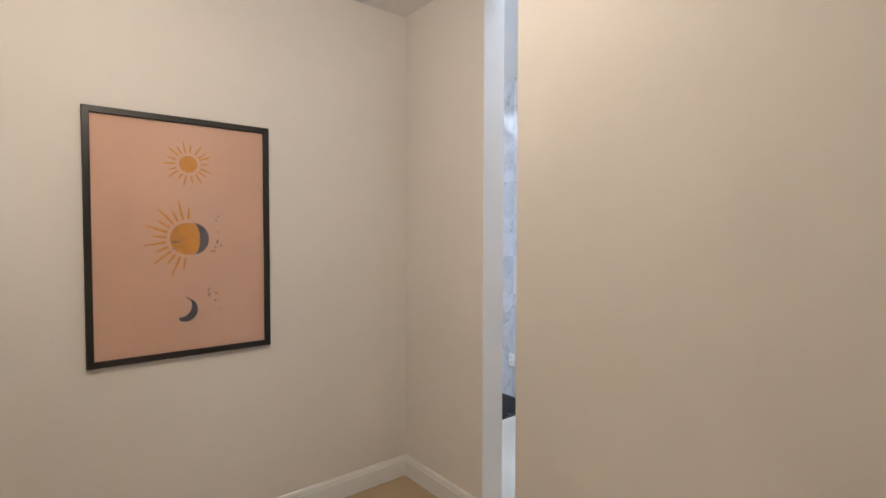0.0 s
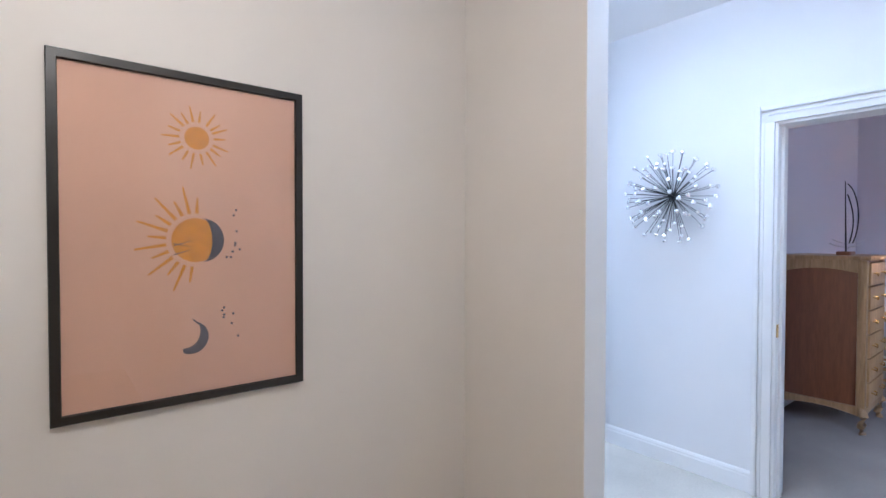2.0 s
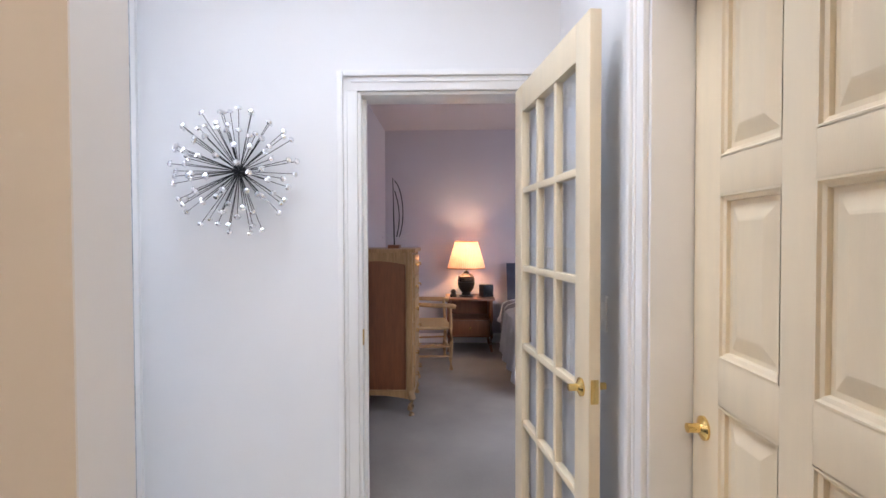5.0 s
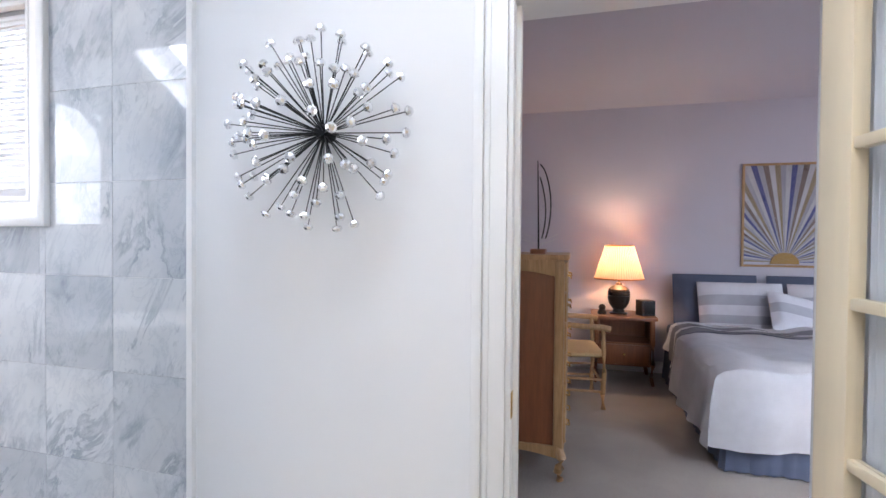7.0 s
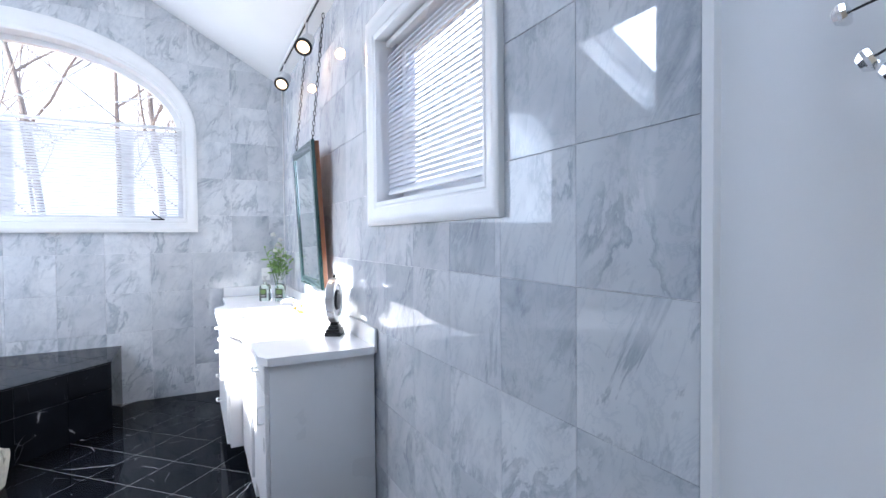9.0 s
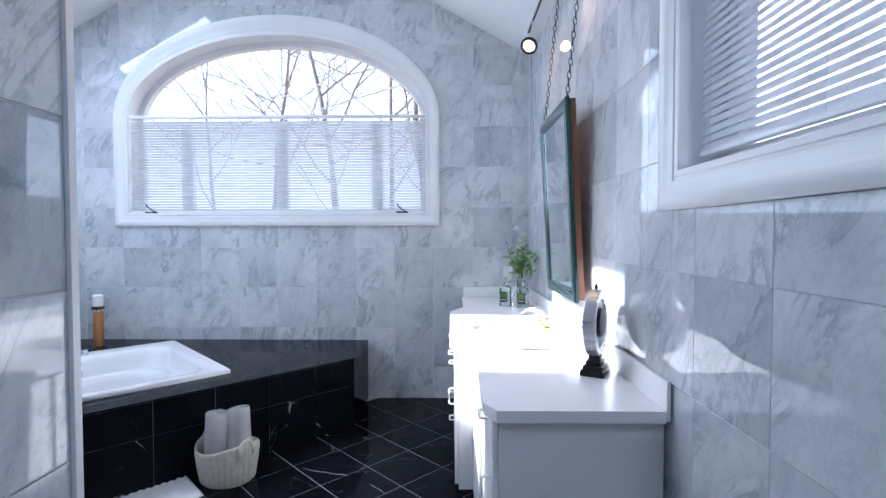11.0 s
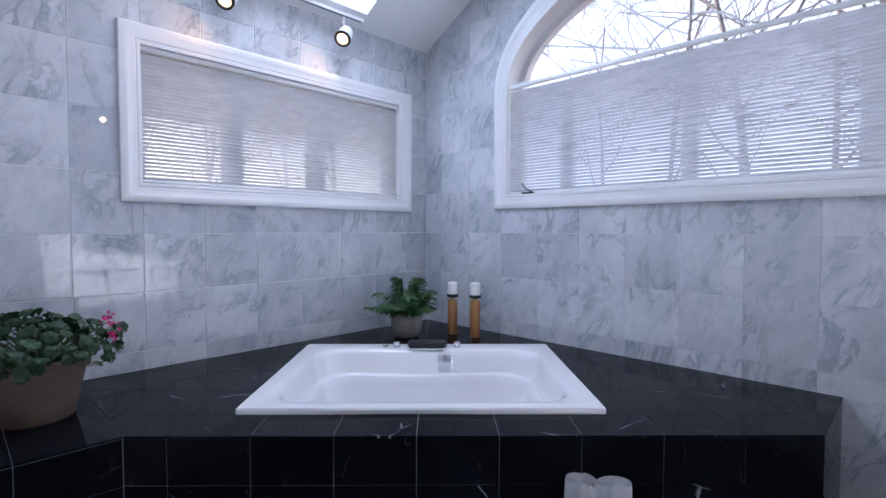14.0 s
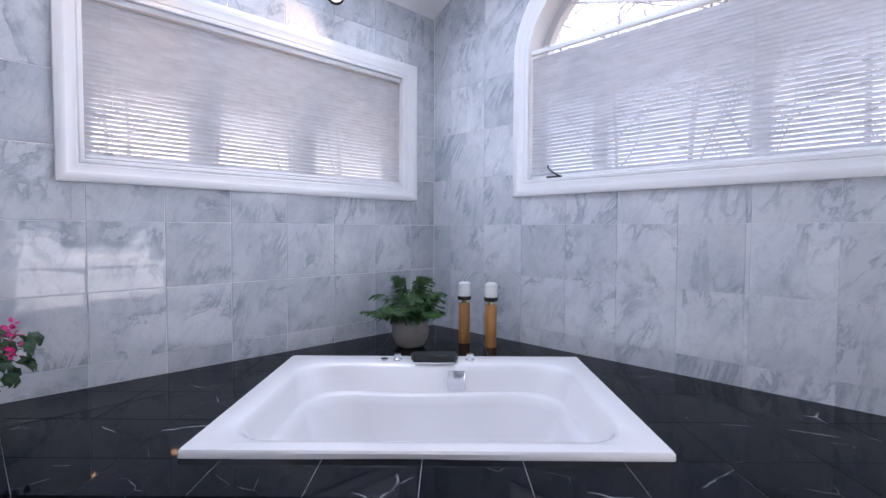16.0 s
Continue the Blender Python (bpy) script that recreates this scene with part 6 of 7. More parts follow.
for z0, z1, arc in ((CHT - 0.10, CHT - 0.031, 0.035), (0.13, 0.20, -0.035)):
    pts = []
    for k in range(17):
        s = k / 16
        bow = arc * math.sin(math.pi * s)
        pts.append((0.03 + (CDP - 0.06) * s, (z0 + bow) if arc > 0 else z0 - bow * 0.0 + 0.03 * math.sin(math.pi * s)))
    pts += [(CDP - 0.03, z1), (0.03, z1)]
    if arc > 0:
        pts = [(y, z - 0.03 + 0.0) if i < 17 else (y, z) for i, (y, z) in enumerate(pts)]
    bm = prism(bmesh.new(), pts, 0.0, 0.018)
    bm.transform(Matrix(((0, 0, 1, 0.004), (1, 0, 0, 0), (0, 1, 0, 0), (0, 0, 0, 1))))
    part("apron" if arc < 0 else "arched_rail", bm, OAK, chest, "scalloped honey oak rail", False)
for k in range(6):
    z0 = 0.20 + 0.175 * k
    dr = part("drawer_front", box(bmesh.new(), (0.06, -0.012, z0), (CWD - 0.06, 0.022, z0 + 0.165), 0.008), OAK, chest)
    for x in (0.17, CWD - 0.17):
        part("handle", tube(bmesh.new(), [(x - 0.04, -0.012, z0 + 0.09), (x - 0.04, -0.03, z0 + 0.085), (x, -0.034, z0 + 0.07), (x + 0.04, -0.03, z0 + 0.085), (x + 0.04, -0.012, z0 + 0.09)], 0.004, 6), BRASS, dr, "brass bail pull")
part("front_apron", box(bmesh.new(), (0.04, -0.006, 0.15), (CWD - 0.04, 0.018, 0.197), 0.006), OAK, chest)

boat = thing("sailboat_sculpture", (5.90, 2.53, CHT), "wire and glass sailboat sculpture on a wooden base", "sculpture")
part("base", prism(bmesh.new(), rounded(0.17, 0.09, 0.02, 4, 1), 0, 0.028, 0.006), WALNUT, boat, "wooden base")
part("mast", rod(bmesh.new(), (0, 0, 0.028), (0.0, 0.01, 0.56), 0.006, 0.003, 8), BLACKMETAL, boat)
bm = bmesh.new()
for r in (0.0, 0.03):
    tube(bm, [(0, -0.10 - r * 0.5 + 0.20 * s, 0.06 + 0.03 * (2 * s - 1) ** 2 + r) for s in [k / 10 for k in range(11)]], 0.003, 6)
tube(bm, [(0, 0.0, 0.028), (0, -0.02, 0.06)], 0.004, 6)
part("hull", bm, STEEL, boat, "bent wire hull")
for sgn, foot, top, shade in ((-1, 0.065, 0.54, 0.6), (-1, 0.035, 0.46, 0.9)):
    bow = [(0.012 * math.sin(math.pi * k / 14), sgn * (0.004 + foot * math.sin(math.pi * (0.12 + 0.88 * k / 14)) ** shade), 0.09 + (top - 0.09) * k / 14) for k in range(15)]
    bm = bmesh.new()
    rows = [[bm.verts.new((x * j + 0.002, sgn * 0.004 + (y - sgn * 0.004) * j, z)) for j in (0, 0.5, 1)] for x, y, z in bow]
    join_rings(bm, rows, False)
    bmesh.ops.solidify(bm, geom=bm.faces[:], thickness=0.003)
    sail = part("sail", bm, PANE, boat, "pale glass sail")
    part("sail_wire", tube(bmesh.new(), bow, 0.0045, 6), BLACKMETAL, sail)

chair = thing("armchair", pose(7.30, 2.36, 0, 0, 0, 8), "pale wooden armchair with a woven rush seat", "chair")
for x in (-0.27, 0.27):
    part("leg", tube(bmesh.new(), [(x, -0.24, 0.0), (x * 0.98, -0.235, 0.12), (x, -0.245, 0.30), (x, -0.24, 0.44), (x * 1.02, -0.23, 0.66)], 0.022, 10, 0.017), OAK, chair, "turned front leg")
    part("leg", tube(bmesh.new(), [(x * 0.85, 0.27, 0.0), (x * 0.82, 0.24, 0.25), (x * 0.8, 0.22, 0.45), (x * 0.8, 0.25, 0.75), (x * 0.8, 0.30, 0.98)], 0.021, 10, 0.017), OAK, chair, "back leg and post")
    part("arm", tube(bmesh.new(), [(x * 0.8, 0.25, 0.70), (x * 0.95, 0.10, 0.685), (x * 1.08, -0.08, 0.675), (x * 1.06, -0.22, 0.67), (x * 1.04, -0.285, 0.655)], 0.020, 10, 0.026), OAK, chair, "curved arm")
    for z in (0.14, 0.24):
        part("stretcher", rod(bmesh.new(), (x, -0.24, z), (x * 0.84, 0.25, z), 0.011, seg=8), OAK, chair)
part("stretcher", rod(bmesh.new(), (-0.27, -0.24, 0.20), (0.27, -0.24, 0.20), 0.011, seg=8), OAK, chair)
bm = bmesh.new()
rings = [[bm.verts.new((x, y, z)) for x, y in rounded(w, d, 0.04, 4, 6)] for w, d, z in ((0.50, 0.46, 0.415), (0.54, 0.50, 0.43), (0.54, 0.50, 0.45), (0.48, 0.44, 0.462), (0.2, 0.2, 0.452))]
join_rings(bm, rings)
bm.faces.new(rings[0])
bm.faces.new(rings[-1])
part("seat", bm, RUSH, chair, "woven rush seat")
for z in (0.58, 0.74, 0.90):
    part("back_slat", tube(bmesh.new(), [(-0.215, 0.235 + 0.07 * (z - 0.5), z), (0, 0.275 + 0.07 * (z - 0.5), z + 0.02), (0.215, 0.235 + 0.07 * (z - 0.5), z)], 0.018, 8), OAK, chair)

ns = thing("nightstand", (8.08, 1.86, 0), "brown wooden nightstand with an open shelf and a drawer", "nightstand")
bm = prism(bmesh.new(), [(x, y) for x, y in rounded(0.52, 0.60, 0.05, 5, 3)], 0.62, 0.65, 0.008)
part("top", bm, WALNUT, ns)
for x in (-0.21, 0.21):
    for y in (-0.25, 0.25):
        part("leg", tube(bmesh.new(), [(x, y, 0.62), (x * 1.02, y * 1.02, 0.40), (x * 1.04, y * 1.04, 0.2), (x * 0.98, y * 0.98, 0.08), (x * 1.05, y * 1.05, 0.0)], 0.026, 8, 0.016), WALNUT, ns)
part("back_panel", box(bmesh.new(), (0.19, -0.24, 0.18), (0.205, 0.24, 0.62)), WALNUT, ns)
for y in (-0.245, 0.233):
    part("side_panel", box(bmesh.new(), (-0.20, y, 0.18), (0.19, y + 0.012, 0.62)), WALNUT, ns)
part("shelf", box(bmesh.new(), (-0.21, -0.233, 0.385), (0.19, 0.233, 0.40)), WALNUT, ns)
dr = part("drawer_front", box(bmesh.new(), (-0.225, -0.228, 0.19), (-0.20, 0.228, 0.38), 0.006), WALNUT, ns)
part("knob", lathe(bmesh.new(), [(0, 0), (0.006, 0), (0.006, 0.012), (0.013, 0.018), (0.010, 0.026), (0, 0.028)], 12), BRASS, dr).matrix_local = pose(-0.225, 0, 0.29, 0, -90, 0)
part("bottom", box(bmesh.new(), (-0.20, -0.233, 0.175), (0.19, 0.233, 0.19)), WALNUT, ns)

tl = thing("table_lamp", (8.06, 1.90, 0.65), "lit table lamp with dark urn base and pleated shade", "table lamp")
part("base", lathe(bmesh.new(), [(0, 0), (0.085, 0), (0.088, 0.012), (0.06, 0.022), (0.052, 0.045), (0.066, 0.06), (0.094, 0.10), (0.106, 0.15), (0.108, 0.175), (0.101, 0.18), (0.108, 0.186), (0.108, 0.20), (0.101, 0.205), (0.107, 0.211), (0.106, 0.226), (0.099, 0.231), (0.101, 0.245), (0.066, 0.275), (0.035, 0.285), (0.03, 0.31), (0, 0.312)], 32), CERAMIC, tl, "dark bronze urn base")
part("neck", rod(bmesh.new(), (0, 0, 0.31), (0, 0, 0.42), 0.009, seg=10), BRASS, tl)
bm = bmesh.new()
n = 120
rings = [[bm.verts.new(((r + (0.0025 if k % 2 else -0.0025)) * math.cos(2 * math.pi * k / n), (r + (0.0025 if k % 2 else -0.0025)) * math.sin(2 * math.pi * k / n), z)) for k in range(n)] for r, z in ((0.235, 0.345), (0.19, 0.50), (0.135, 0.675))]
join_rings(bm, rings)
part("shade", bm, SHADE, tl, "pleated warm fabric shade", False)
for r, z in ((0.237, 0.345), (0.137, 0.672)):
    part("shade_trim", lathe(bmesh.new(), [(r - 0.003, z), (r + 0.004, z), (r + 0.004, z + 0.012), (r - 0.003, z + 0.012), (r - 0.003, z)], 48), TURNED, tl)
part("bulb", lathe(bmesh.new(), [(0, 0), (0.014, 0), (0.014, 0.02), (0.030, 0.055), (0.026, 0.08), (0, 0.095)], 16, (0, 0, 0.42)), glow("warm_bulb", (1.0, 0.72, 0.40), 6.0), tl, "glowing bulb")
lamp("table_lamp_bulb", "POINT", (8.06, 1.90, 0.65 + 0.545), LAMP_POWER, (1.0, 0.72, 0.46), radius=0.04)

radio = thing("clock_radio", pose(8.02, 1.655, 0.65, 0, 0, 25), "small black box speaker on the nightstand", "speaker")
part("body", box(bmesh.new(), (-0.06, -0.07, 0), (0.06, 0.07, 0.15), 0.008), DARKBOX, radio)
part("grille", box(bmesh.new(), (-0.064, -0.058, 0.02), (-0.058, 0.058, 0.14), 0.003), BLACKMETAL, radio, "dark front grille")
trinket = thing("trinket", (7.98, 2.06, 0.65), "small dark trinket on the nightstand", "ornament")
part("body", lathe(bmesh.new(), [(0, 0), (0.04, 0), (0.045, 0.02), (0.028, 0.05), (0.036, 0.07), (0.02, 0.095), (0, 0.10)], 18), CERAMIC, trinket)

# bed: its long side faces the door
BX0, BX1, BY0, BY1 = 6.12, 8.22, -0.18, 1.46
bed = thing("bed", ((BX0 + BX1) / 2, (BY0 + BY1) / 2, 0), "bed made up with a white duvet and slate blue skirt", "bed")
bw, bd = BX1 - BX0, BY1 - BY0
bm = bmesh.new()
n = 260
ring0, ring1 = [], []
pts = rounded(bw, bd, 0.04, 4, 60)
for k, (x, y) in enumerate(pts):
    f = 1 + 0.012 * math.sin(k * 1.9) + 0.006 * math.sin(k * 0.7)
    ring0.append(bm.verts.new((x * f, y * f, 0.01)))
    ring1.append(bm.verts.new((x * 0.99, y * 0.985, 0.34)))
join_rings(bm, [ring0, ring1])
part("bed_skirt", bm, LINENBLUE, bed, "pleated slate blue skirt")
bm = box(bmesh.new(), (-bw / 2 + 0.02, -bd / 2 + 0.02, 0.33), (bw / 2 - 0.02, bd / 2 - 0.02, 0.56), 0.06, 4)
part("mattress", bm, LINENBLUE, bed, "mattress under slate blue sheets")


def drape(x0, x1, top, hem, material, name, label, seed, over=0.02, foot=False):
    """Cloth laid across the bed and hanging down both long sides."""
    rng = random.Random(seed)
    bm = bmesh.new()
    prof = []
    half = bd / 2 + over
    for k in range(9):
        prof.append((half + 0.03 - 0.004 * k, hem + (top - 0.07 - hem) * k / 8))
    prof += [(half - 0.012, top - 0.035), (half - 0.05, top - 0.008)]
    prof += [(half - 0.05 - (2 * half - 0.1) * k / 18, top + 0.012 * math.sin(k * 1.3)) for k in range(1, 18)]
    prof += [(-y, z) for y, z in reversed(prof[:11])]
    nx = 36
    rows = []
    for i in range(10 if foot else 0):
        zi = hem + 0.02 + (top - hem - 0.01) * i / 9
        x = x0 - 0.012 * math.sin(math.pi * i / 9)
        rows.append([bm.verts.new((x + (0.022 * math.sin(y * 17 + 0.9 * math.sin(y * 5)) + 0.010 * math.sin(y * 41 + zi * 5)) * (1 - 0.6 * i / 9), y, min(z, zi) + 0.012 * math.sin(y * 6))) for y, z in prof])
    for i in range(nx + 1):
        x = x0 + (x1 - x0) * i / nx
        rows.append([bm.verts.new((x, y + (0.022 * math.sin(x * 17 + j * 0.2) * max(0.0, (top - z) / (top - hem)) if abs(y) > half - 0.06 else 0), z + 0.010 * math.sin(x * 6.1 + j * 0.5) + 0.006 * math.sin(x * 15 + j))) for j, (y, z) in enumerate(prof)])
    join_rings(bm, rows, False)
    bmesh.ops.solidify(bm, geom=bm.faces[:], thickness=0.022)
    return part(name, bm, material, bed, label)


drape(-bw / 2 - 0.06, 0.06, 0.635, 0.15, LINENWHITE, "duvet", "white cotton duvet hanging over the edge", 1, 0.06, True)
drape(0.06, 0.17, 0.642, 0.24, LINENGREY, "duvet_stripe", "grey stripe of the duvet", 2, 0.052)
drape(0.17, 0.22, 0.645, 0.30, LINENWHITE, "duvet_stripe", "white stripe of the duvet", 3, 0.050)
drape(0.22, 0.33, 0.647, 0.34, LINENGREY, "duvet_stripe", "grey stripe of the duvet", 4, 0.048)
drape(0.33, 0.46, 0.650, 0.41, LINENWHITE, "duvet_stripe", "white top edge of the duvet", 5, 0.046)


def pillow(m, w, h, t, material, label, stripes=()):
    p = thing("pillow", m, label, "pillow", "pillows on the bed")

    def cushion(bm, u0=-1.0, u1=1.0, puff=1.0):
        nu, nv = 16, 12
        for side in (1, -1):
            g = []
            for i in range(nu + 1):
                for j in range(nv + 1):
                    u, v = u0 + (u1 - u0) * i / nu, -1 + 2 * j / nv
                    full = ((1 - u ** 4) * (1 - v ** 4)) ** 0.55
                    pinch = 1 - 0.10 * (1 - abs(u)) * abs(v) ** 3
                    pv = 1 - 0.10 * (1 - abs(v)) * abs(u) ** 3
                    g.append(bm.verts.new((v * w / 2 * pv, side * (t / 2 * full * puff + (0.002 if puff > 1 else 0)), h / 2 + u * h / 2 * pinch)))
            for i in range(nu):
                for j in range(nv):
                    a = i * (nv + 1) + j
                    bm.faces.new((g[a], g[a + 1], g[a + nv + 2], g[a + nv + 1]))
        bmesh.ops.remove_doubles(bm, verts=bm.verts, dist=0.0012)
        return bm
    part("cover", cushion(bmesh.new()), material, p)
    for a, b in stripes:
        part("stripe", cushion(bmesh.new(), a, b, 1.03), LINENGREY, p, "woven grey stripe")
    return p


TOP = 0.56
pillow(pose(8.07, 1.02, TOP - 0.01, -14, 0, -90), 0.74, 0.52, 0.17, LINENBLUE, "slate blue bed pillow against the wall")
pillow(pose(8.07, 0.20, TOP - 0.01, -14, 0, -90), 0.74, 0.52, 0.17, LINENBLUE, "slate blue bed pillow against the wall")
pillow(pose(7.88, 0.84, TOP - 0.01, -20, 0, -88), 0.72, 0.47, 0.16, PILLOWSHADED, "white pillow with grey woven stripes", ((-0.72, -0.40), (0.0, 0.42)))
pillow(pose(7.86, 0.10, TOP - 0.01, -20, 0, -92), 0.72, 0.47, 0.16, PILLOWSHADED, "white pillow with grey woven stripes", ((-0.72, -0.40), (0.0, 0.42)))
pillow(pose(7.62, 0.50, TOP + 0.03, -38, 14, -80), 0.44, 0.40, 0.13, PILLOWSHADED, "small pale scatter cushion", ((-0.2, 0.3),))

# sunburst panel over the bed
art = thing("sunburst_panel", (BED_E, 0.35, 1.13), "framed sunburst panel in blue, gold and grey rays", "wall art")
ART_F = Matrix(((0, 0, -1, 0), (-1, 0, 0, 0), (0, 1, 0, 0), (0, 0, 0, 1)))
AW, AH = 0.76, 1.02


def art_loop(share, height):
    r = [a + (b - a) * share for a, b in zip((-AW / 2 + 0.022, 0.022, AW / 2 - 0.022, AH - 0.022), (-AW / 2, 0, AW / 2, AH))]
    return [ART_F @ Vector((u, v, height)) for u, v in corners(r)]


part("frame", casing_profile(bmesh.new(), art_loop, ((0, 0.002), (0, 0.022), (0.1, 0.026), (0.9, 0.026), (1, 0.022), (1, 0.002))), OAK, art, "narrow gilt frame")
RAYS = [plain("ray_blue", (0.06, 0.07, 0.22), 0.3, var=0.12), plain("ray_gold", (0.26, 0.20, 0.11), 0.3, var=0.15), plain("ray_silver", (0.36, 0.36, 0.40), 0.25, var=0.12), plain("ray_bronze", (0.17, 0.12, 0.10), 0.3, var=0.12), plain("ray_pale", (0.46, 0.45, 0.47), 0.3, var=0.1)]
lim = (-AW / 2 + 0.02, 0.02, AW / 2 - 0.02, AH - 0.02)
for k in range(60):
    a0, a1 = radians(k * 3.0), radians(k * 3.0 + 3.0)
    tri_pts = [(0.10 * math.cos(a0), 0.05 + 0.10 * math.sin(a0)), (1.6 * math.cos(a0), 0.05 + 1.6 * math.sin(a0)), (1.6 * math.cos(a1), 0.05 + 1.6 * math.sin(a1)), (0.10 * math.cos(a1), 0.05 + 0.10 * math.sin(a1))]
    for p, nn in (((lim[0], 0), (1, 0)), ((lim[2], 0), (-1, 0)), ((0, lim[1]), (0, 1)), ((0, lim[3]), (0, -1))):
        tri_pts = clip(tri_pts, p, nn)
    if len(tri_pts) > 2 and area(tri_pts) > 1e-5:
        bm = bmesh.new()
        prism(bm, tri_pts, 0.004, 0.010 + 0.001 * (k % 3))
        bm.transform(ART_F)
        part("ray", bm, RAYS[(0, 4, 2, 1, 4, 3, 2)[k % 7]], art, "", False)
bm = prism(bmesh.new(), [(0.125 * math.cos(math.pi * k / 20), 0.03 + 0.115 * math.sin(math.pi * k / 20)) for k in range(21)], 0.004, 0.016)
bm.transform(ART_F)
part("sun", bm, plain("gilt_sun", (0.34, 0.20, 0.04), 0.35, 0.3, var=0.15), art, "gilt half sun", False)
bm = box(bmesh.new(), (lim[0], lim[1], 0.019), (lim[2], lim[3], 0.0205))
bm.transform(ART_F)
part("glazing", bm, PANE, art, "", False).visible_shadow = False

# unseen ceiling lamp, added over the walker's way to give the hall its warm light
hall_lamp = thing("ceiling_light", (HALL_LAMP[0], HALL_LAMP[1], HALL_TOP), "unseen flush ceiling light, added for the warm light in the hall", "ceiling light")
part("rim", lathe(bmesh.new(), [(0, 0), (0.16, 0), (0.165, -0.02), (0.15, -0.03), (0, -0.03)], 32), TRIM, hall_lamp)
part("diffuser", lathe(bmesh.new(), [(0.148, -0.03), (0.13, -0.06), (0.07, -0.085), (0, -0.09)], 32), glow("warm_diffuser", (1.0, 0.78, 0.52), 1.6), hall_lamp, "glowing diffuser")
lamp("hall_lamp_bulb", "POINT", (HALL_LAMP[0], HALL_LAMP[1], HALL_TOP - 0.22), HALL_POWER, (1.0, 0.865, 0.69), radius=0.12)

# ---- tiles, one by one ----
ROW_H = 0.325


def rows_between(z0, z1):
    out, k = [], -4
    while 1.23 + ROW_H * k < z1:
        a, b = max(z0, 1.23 + ROW_H * k), min(z1, 1.23 + ROW_H * (k + 1))
        if b - a > 0.004:
            out.append((a, b))
        k += 1
    return out


def columns(u0, u1, start, step):
    k = math.floor((u0 - start) / step)
    out = []
    while start + step * k < u1:
        a, b = max(u0, start + step * k), min(u1, start + step * (k + 1))
        if b - a > 0.004:
            out.append((a, b))
        k += 1
    return out


THICK = 0.0032


def middle(a, b):
    return tuple((p + q) / 2 for p, q in zip(a, b))


for z0, z1 in rows_between(DECK, EAVE):
    for a, b in columns(STUB_N, NORTH - 0.001, 5.283, 0.3203):
        for r in minus((a, z0, b, z1), middle(WEST_WIN, WEST_CAS)):
            tile(wall_west, corners(r), WEST_F, THICK, MARBLE, "tile", 0.0021, 0.0010)
HE = flip(middle(EAST_WIN, EAST_CAS))
for z0, z1 in rows_between(0.0, EAVE):
    for a, b in columns(-NORTH + 0.010, -TILE_START, -3.835, 0.3085):
        for r in minus((a, z0, b, z1), HE):
            tile(wall_east, corners(r), EAST_F, THICK, MARBLE, "tile", 0.0008, 0.0006)
for z0, z1 in rows_between(0.0, 3.54):
    for a, b in columns(TILE_START, STUB_N - 0.001, STUB_N, 0.3203):
        tile(wall_stub, corners((a, z0, b, z1)), STUB_F, THICK, MARBLE, "tile", 0.0012, 0.0008)
AM = tuple((a + b) / 2 for a, b in zip(ARCH_IN, ARCH_OUT))
for z0, z1 in rows_between(0.0, roof(RIDGE)):
    for a, b in columns(WEST + 0.010, EAST - 0.010, 2.164, TILE):
        cuts = sorted({a, b, *[x for x in (ARCH_C - AM[0], ARCH_C + AM[0], RIDGE) if a < x < b]})
        for x0, x1 in zip(cuts, cuts[1:]):
            inside = ARCH_C - AM[0] <= (x0 + x1) / 2 <= ARCH_C + AM[0]
            bands = [(z0, min(z1, AM[2])), (max(z0, ARCH_SPRING), z1)] if inside else [(z0, z1)]
            for i, (c, d) in enumerate(bands):
                if d - c < 0.004:
                    continue
                poly = corners((x0, c, x1, d))
                if x0 < RIDGE:
                    poly = clip(poly, (WEST, EAVE), (SLOPE, -1))
                else:
                    poly = clip(poly, (EAST, EAVE), (-SLOPE, -1))
                if inside and i == 1 and poly:
                    low = []
                    for k in range(7):
                        x = x0 + (x1 - x0) * k / 6
                        s = max(0.0, 1 - ((x - ARCH_C) / AM[0]) ** 2)
                        low.append((x, max(c, ARCH_SPRING + AM[1] * math.sqrt(s))))
                    up = sorted([p for p in poly if p[1] > c + 1e-6], key=lambda p: -p[0])
                    if not up or max(p[1] for p in up) <= min(p[1] for p in low) + 0.004:
                        continue
                    top_z = max(p[1] for p in up)
                    low = [p for p in low if p[1] < top_z - 0.002]
                    if len(low) < 2:
                        continue
                    up = [p for p in up if low[0][0] - 1e-6 <= p[0] <= low[-1][0] + 1e-6] or [(low[-1][0], top_z), (low[0][0], top_z)]
                    poly = low + up
                tile(wall_north, poly, NORTH_F, THICK, MARBLE, "tile", 0.0006, 0.0005)

# black floor, laid on the diagonal
u_c, v_c = uv(3.094, 6.129)
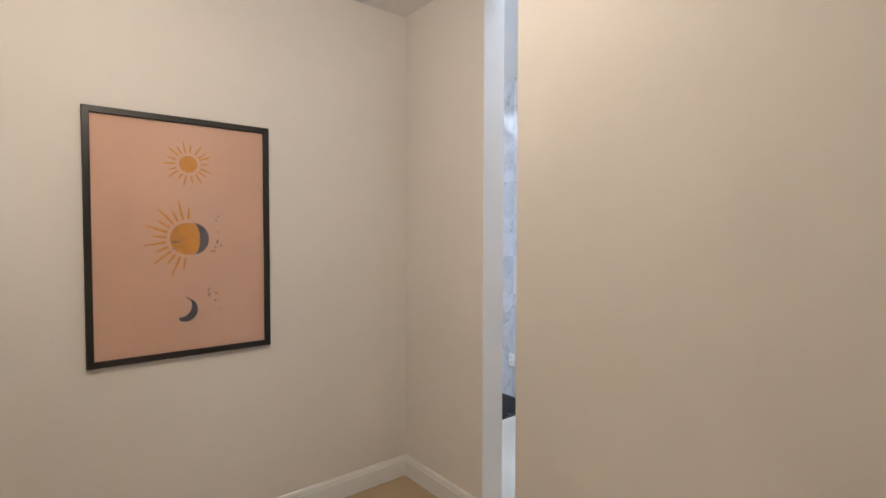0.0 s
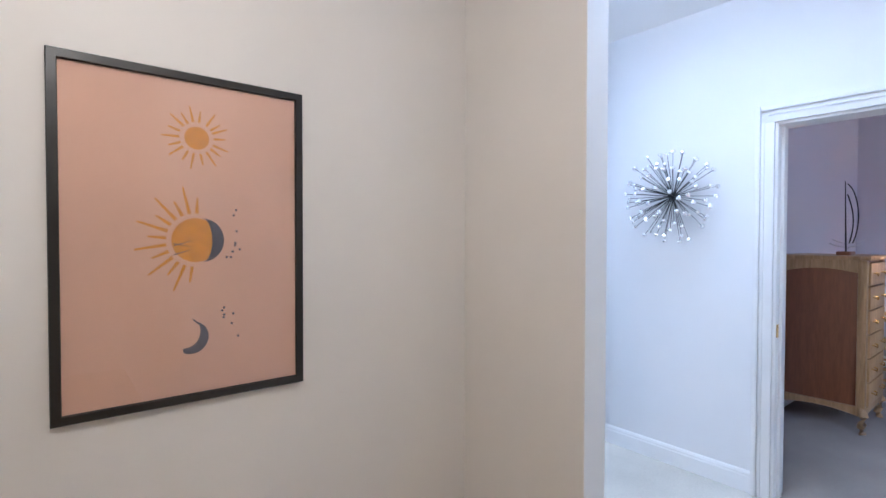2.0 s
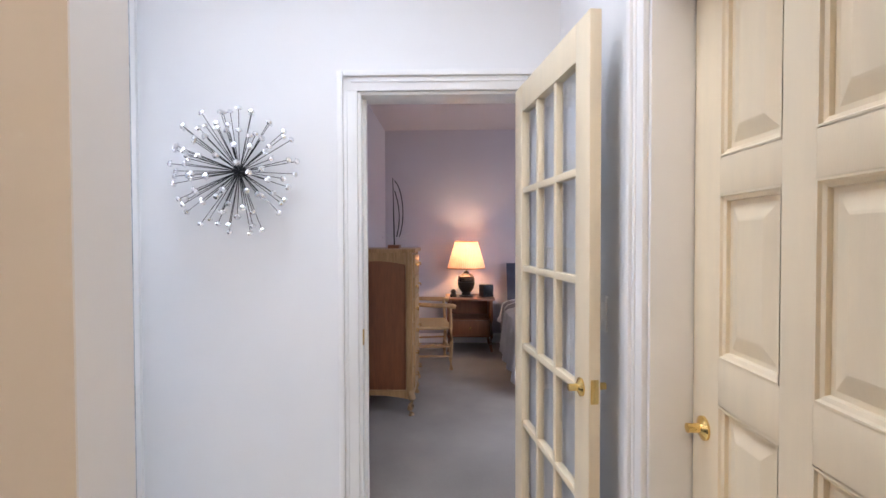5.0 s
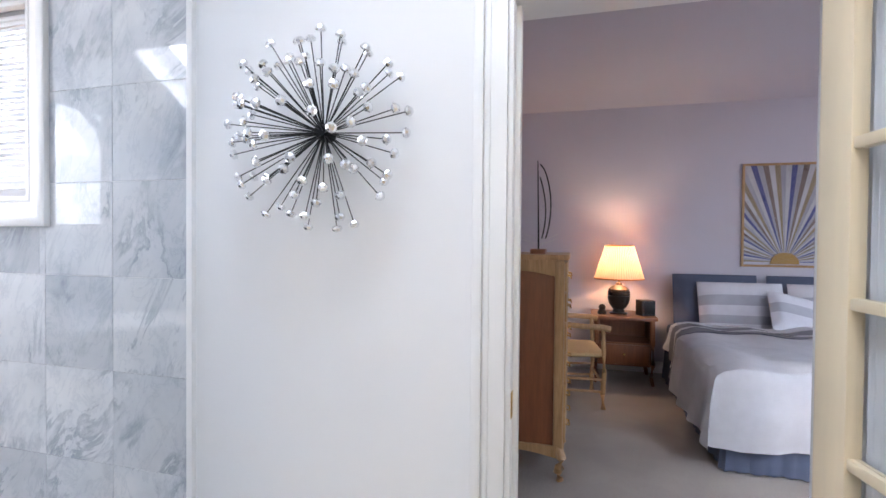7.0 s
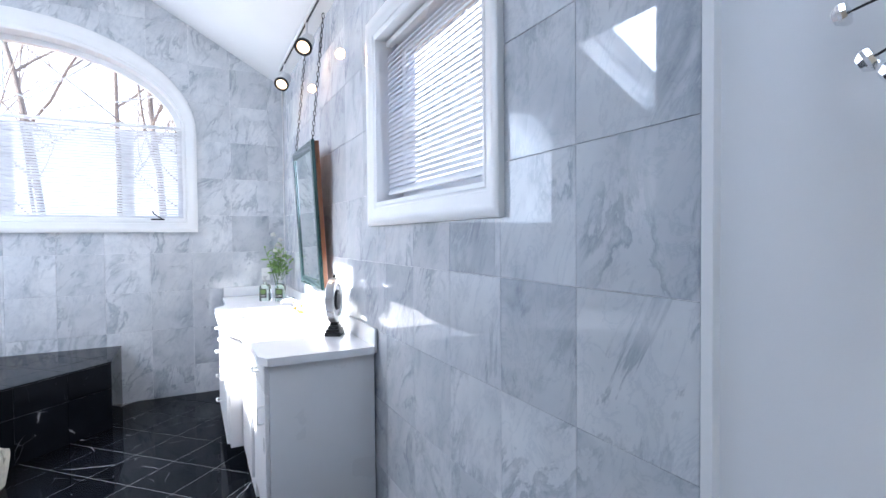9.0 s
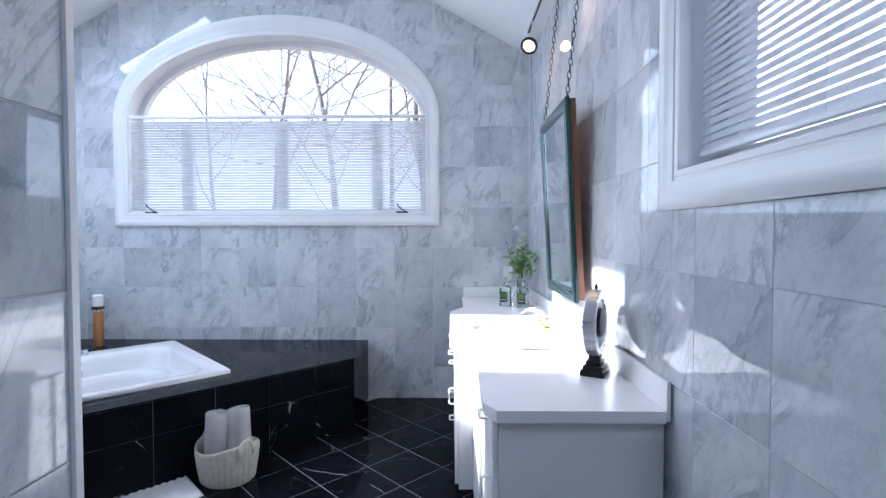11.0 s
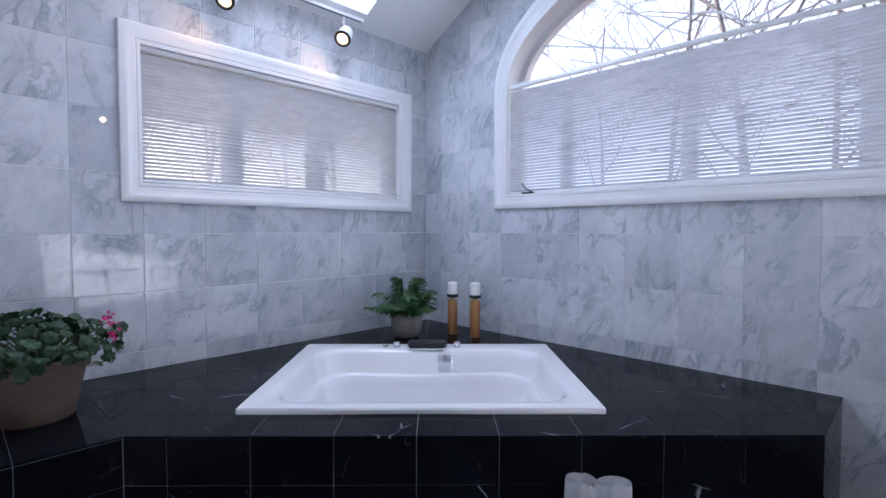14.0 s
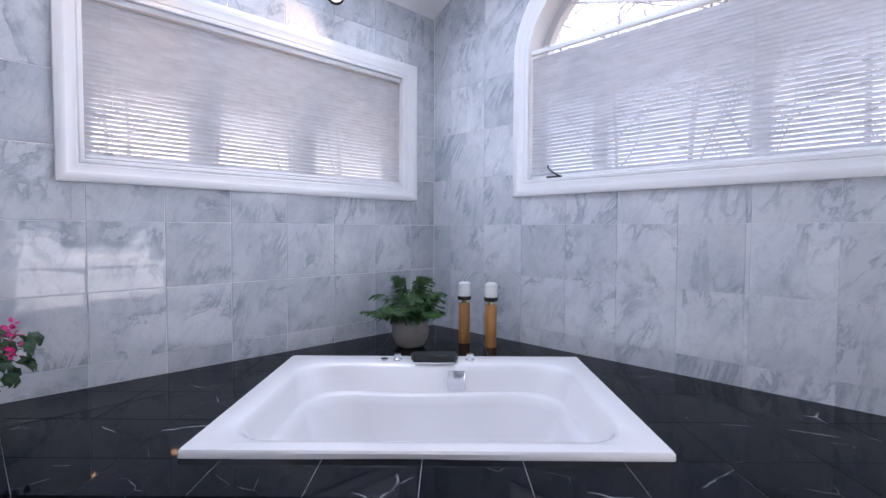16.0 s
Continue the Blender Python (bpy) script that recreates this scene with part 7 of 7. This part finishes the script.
for i in range(-22, 14):
    for j in range(-16, 10):
        c = [(u_c + 0.305 * (i + p), v_c + 0.305 * (j + q)) for p, q in ((0, 0), (1, 0), (1, 1), (0, 1))]
        poly = [((u - v) * H, (u + v) * H) for u, v in c]
        for p, nn in (((WEST, 0), (1, 0)), ((EAST, 0), (-1, 0)), ((0, TILE_START), (0, 1)), ((0, NORTH), (0, -1))):
            poly = clip(poly, p, nn)
        if len(poly) > 2:
            mx, my = sum(p[0] for p in poly) / len(poly), sum(p[1] for p in poly) / len(poly)
            if (my - mx) * H > FRONT_V + 0.25 or (mx < DECK_A[0] - 0.2) or (mx < STUB_W - 0.2 and my < STUB_N - 0.2):
                continue
            tile(floor_bath, poly, FLOOR_F, 0.008, BLACK, "floor_tile", 0.0026, 0.0008)

# black deck: front, sides and top
FRONT_F = Matrix(((H, 0, H, 0), (H, 0, -H, 0), (0, 1, 0, 0), (0, 0, 0, 1))) @ Matrix.Translation((0, 0, -FRONT_V - 0.0085))
ua, ub = uv(*DECK_A)[0], uv(*DECK_B)[0]
for z0, z1 in ((0.0, 0.285), (0.285, DECK - 0.012)):
    for a, b in columns(ua, ub, uv(1.132, 5.401)[0], 0.3135):
        tile(deck, corners((a, z0, b, z1)), FRONT_F, 0.0085, BLACK, "deck_tile", 0.0012, 0.0007)
    for a, b in columns(DECK_B[1], NORTH - 0.012, DECK_B[1], 0.31):
        tile(deck, corners((a, z0, b, z1)), Matrix(((0, 0, 1, DECK_B[0] - 0.008), (1, 0, 0, 0), (0, 1, 0, 0), (0, 0, 0, 1))), 0.0085, BLACK, "deck_tile", 0.0012, 0.0007)
    for a, b in columns(STUB_N, DECK_A[1], DECK_A[1], 0.31):
        tile(deck, corners((a, z0, b, z1)), Matrix(((0, 0, 1, DECK_A[0] - 0.008), (1, 0, 0, 0), (0, 1, 0, 0), (0, 0, 0, 1))), 0.0085, BLACK, "deck_tile", 0.0012, 0.0007)
TOP_F = UV @ Matrix.Translation((0, 0, DECK - 0.009))
vs_ = [FRONT_V - 0.008, TUB[1] + 0.0] + [TUB[1] + 0.3135 * k for k in range(1, 10)]
for v0, v1 in zip(vs_, vs_[1:]):
    for a, b in columns(ua - 1.6, ub + 0.6, uv(1.132, 5.401)[0], 0.3135):
        for r in minus((a, v0, b, v1), BASIN):
            poly = corners(r)
            for p, nn in ((uv(WEST + 0.009, 5), (H, -H)), (uv(2, NORTH - 0.010), (-H, -H)), (uv(DECK_B[0] + 0.004, 7), (-H, H)), (uv(1.0, DECK_A[1]), (H, H))):
                poly = clip(poly, p, nn) if poly else poly
            tile(deck, poly, TOP_F, 0.009, BLACK, "deck_tile", 0.0011, 0.0007)
for a, b in columns(WEST + 0.009, DECK_A[0] + 0.004, DECK_A[0] + 0.004 - 0.62, 0.31):
    for c, d in columns(STUB_N, DECK_A[1], DECK_A[1], 0.31):
        tile(deck, corners((a, c, b, d)), Matrix.Translation((0, 0, DECK - 0.009)), 0.009, BLACK, "deck_tile", 0.0011, 0.0007)
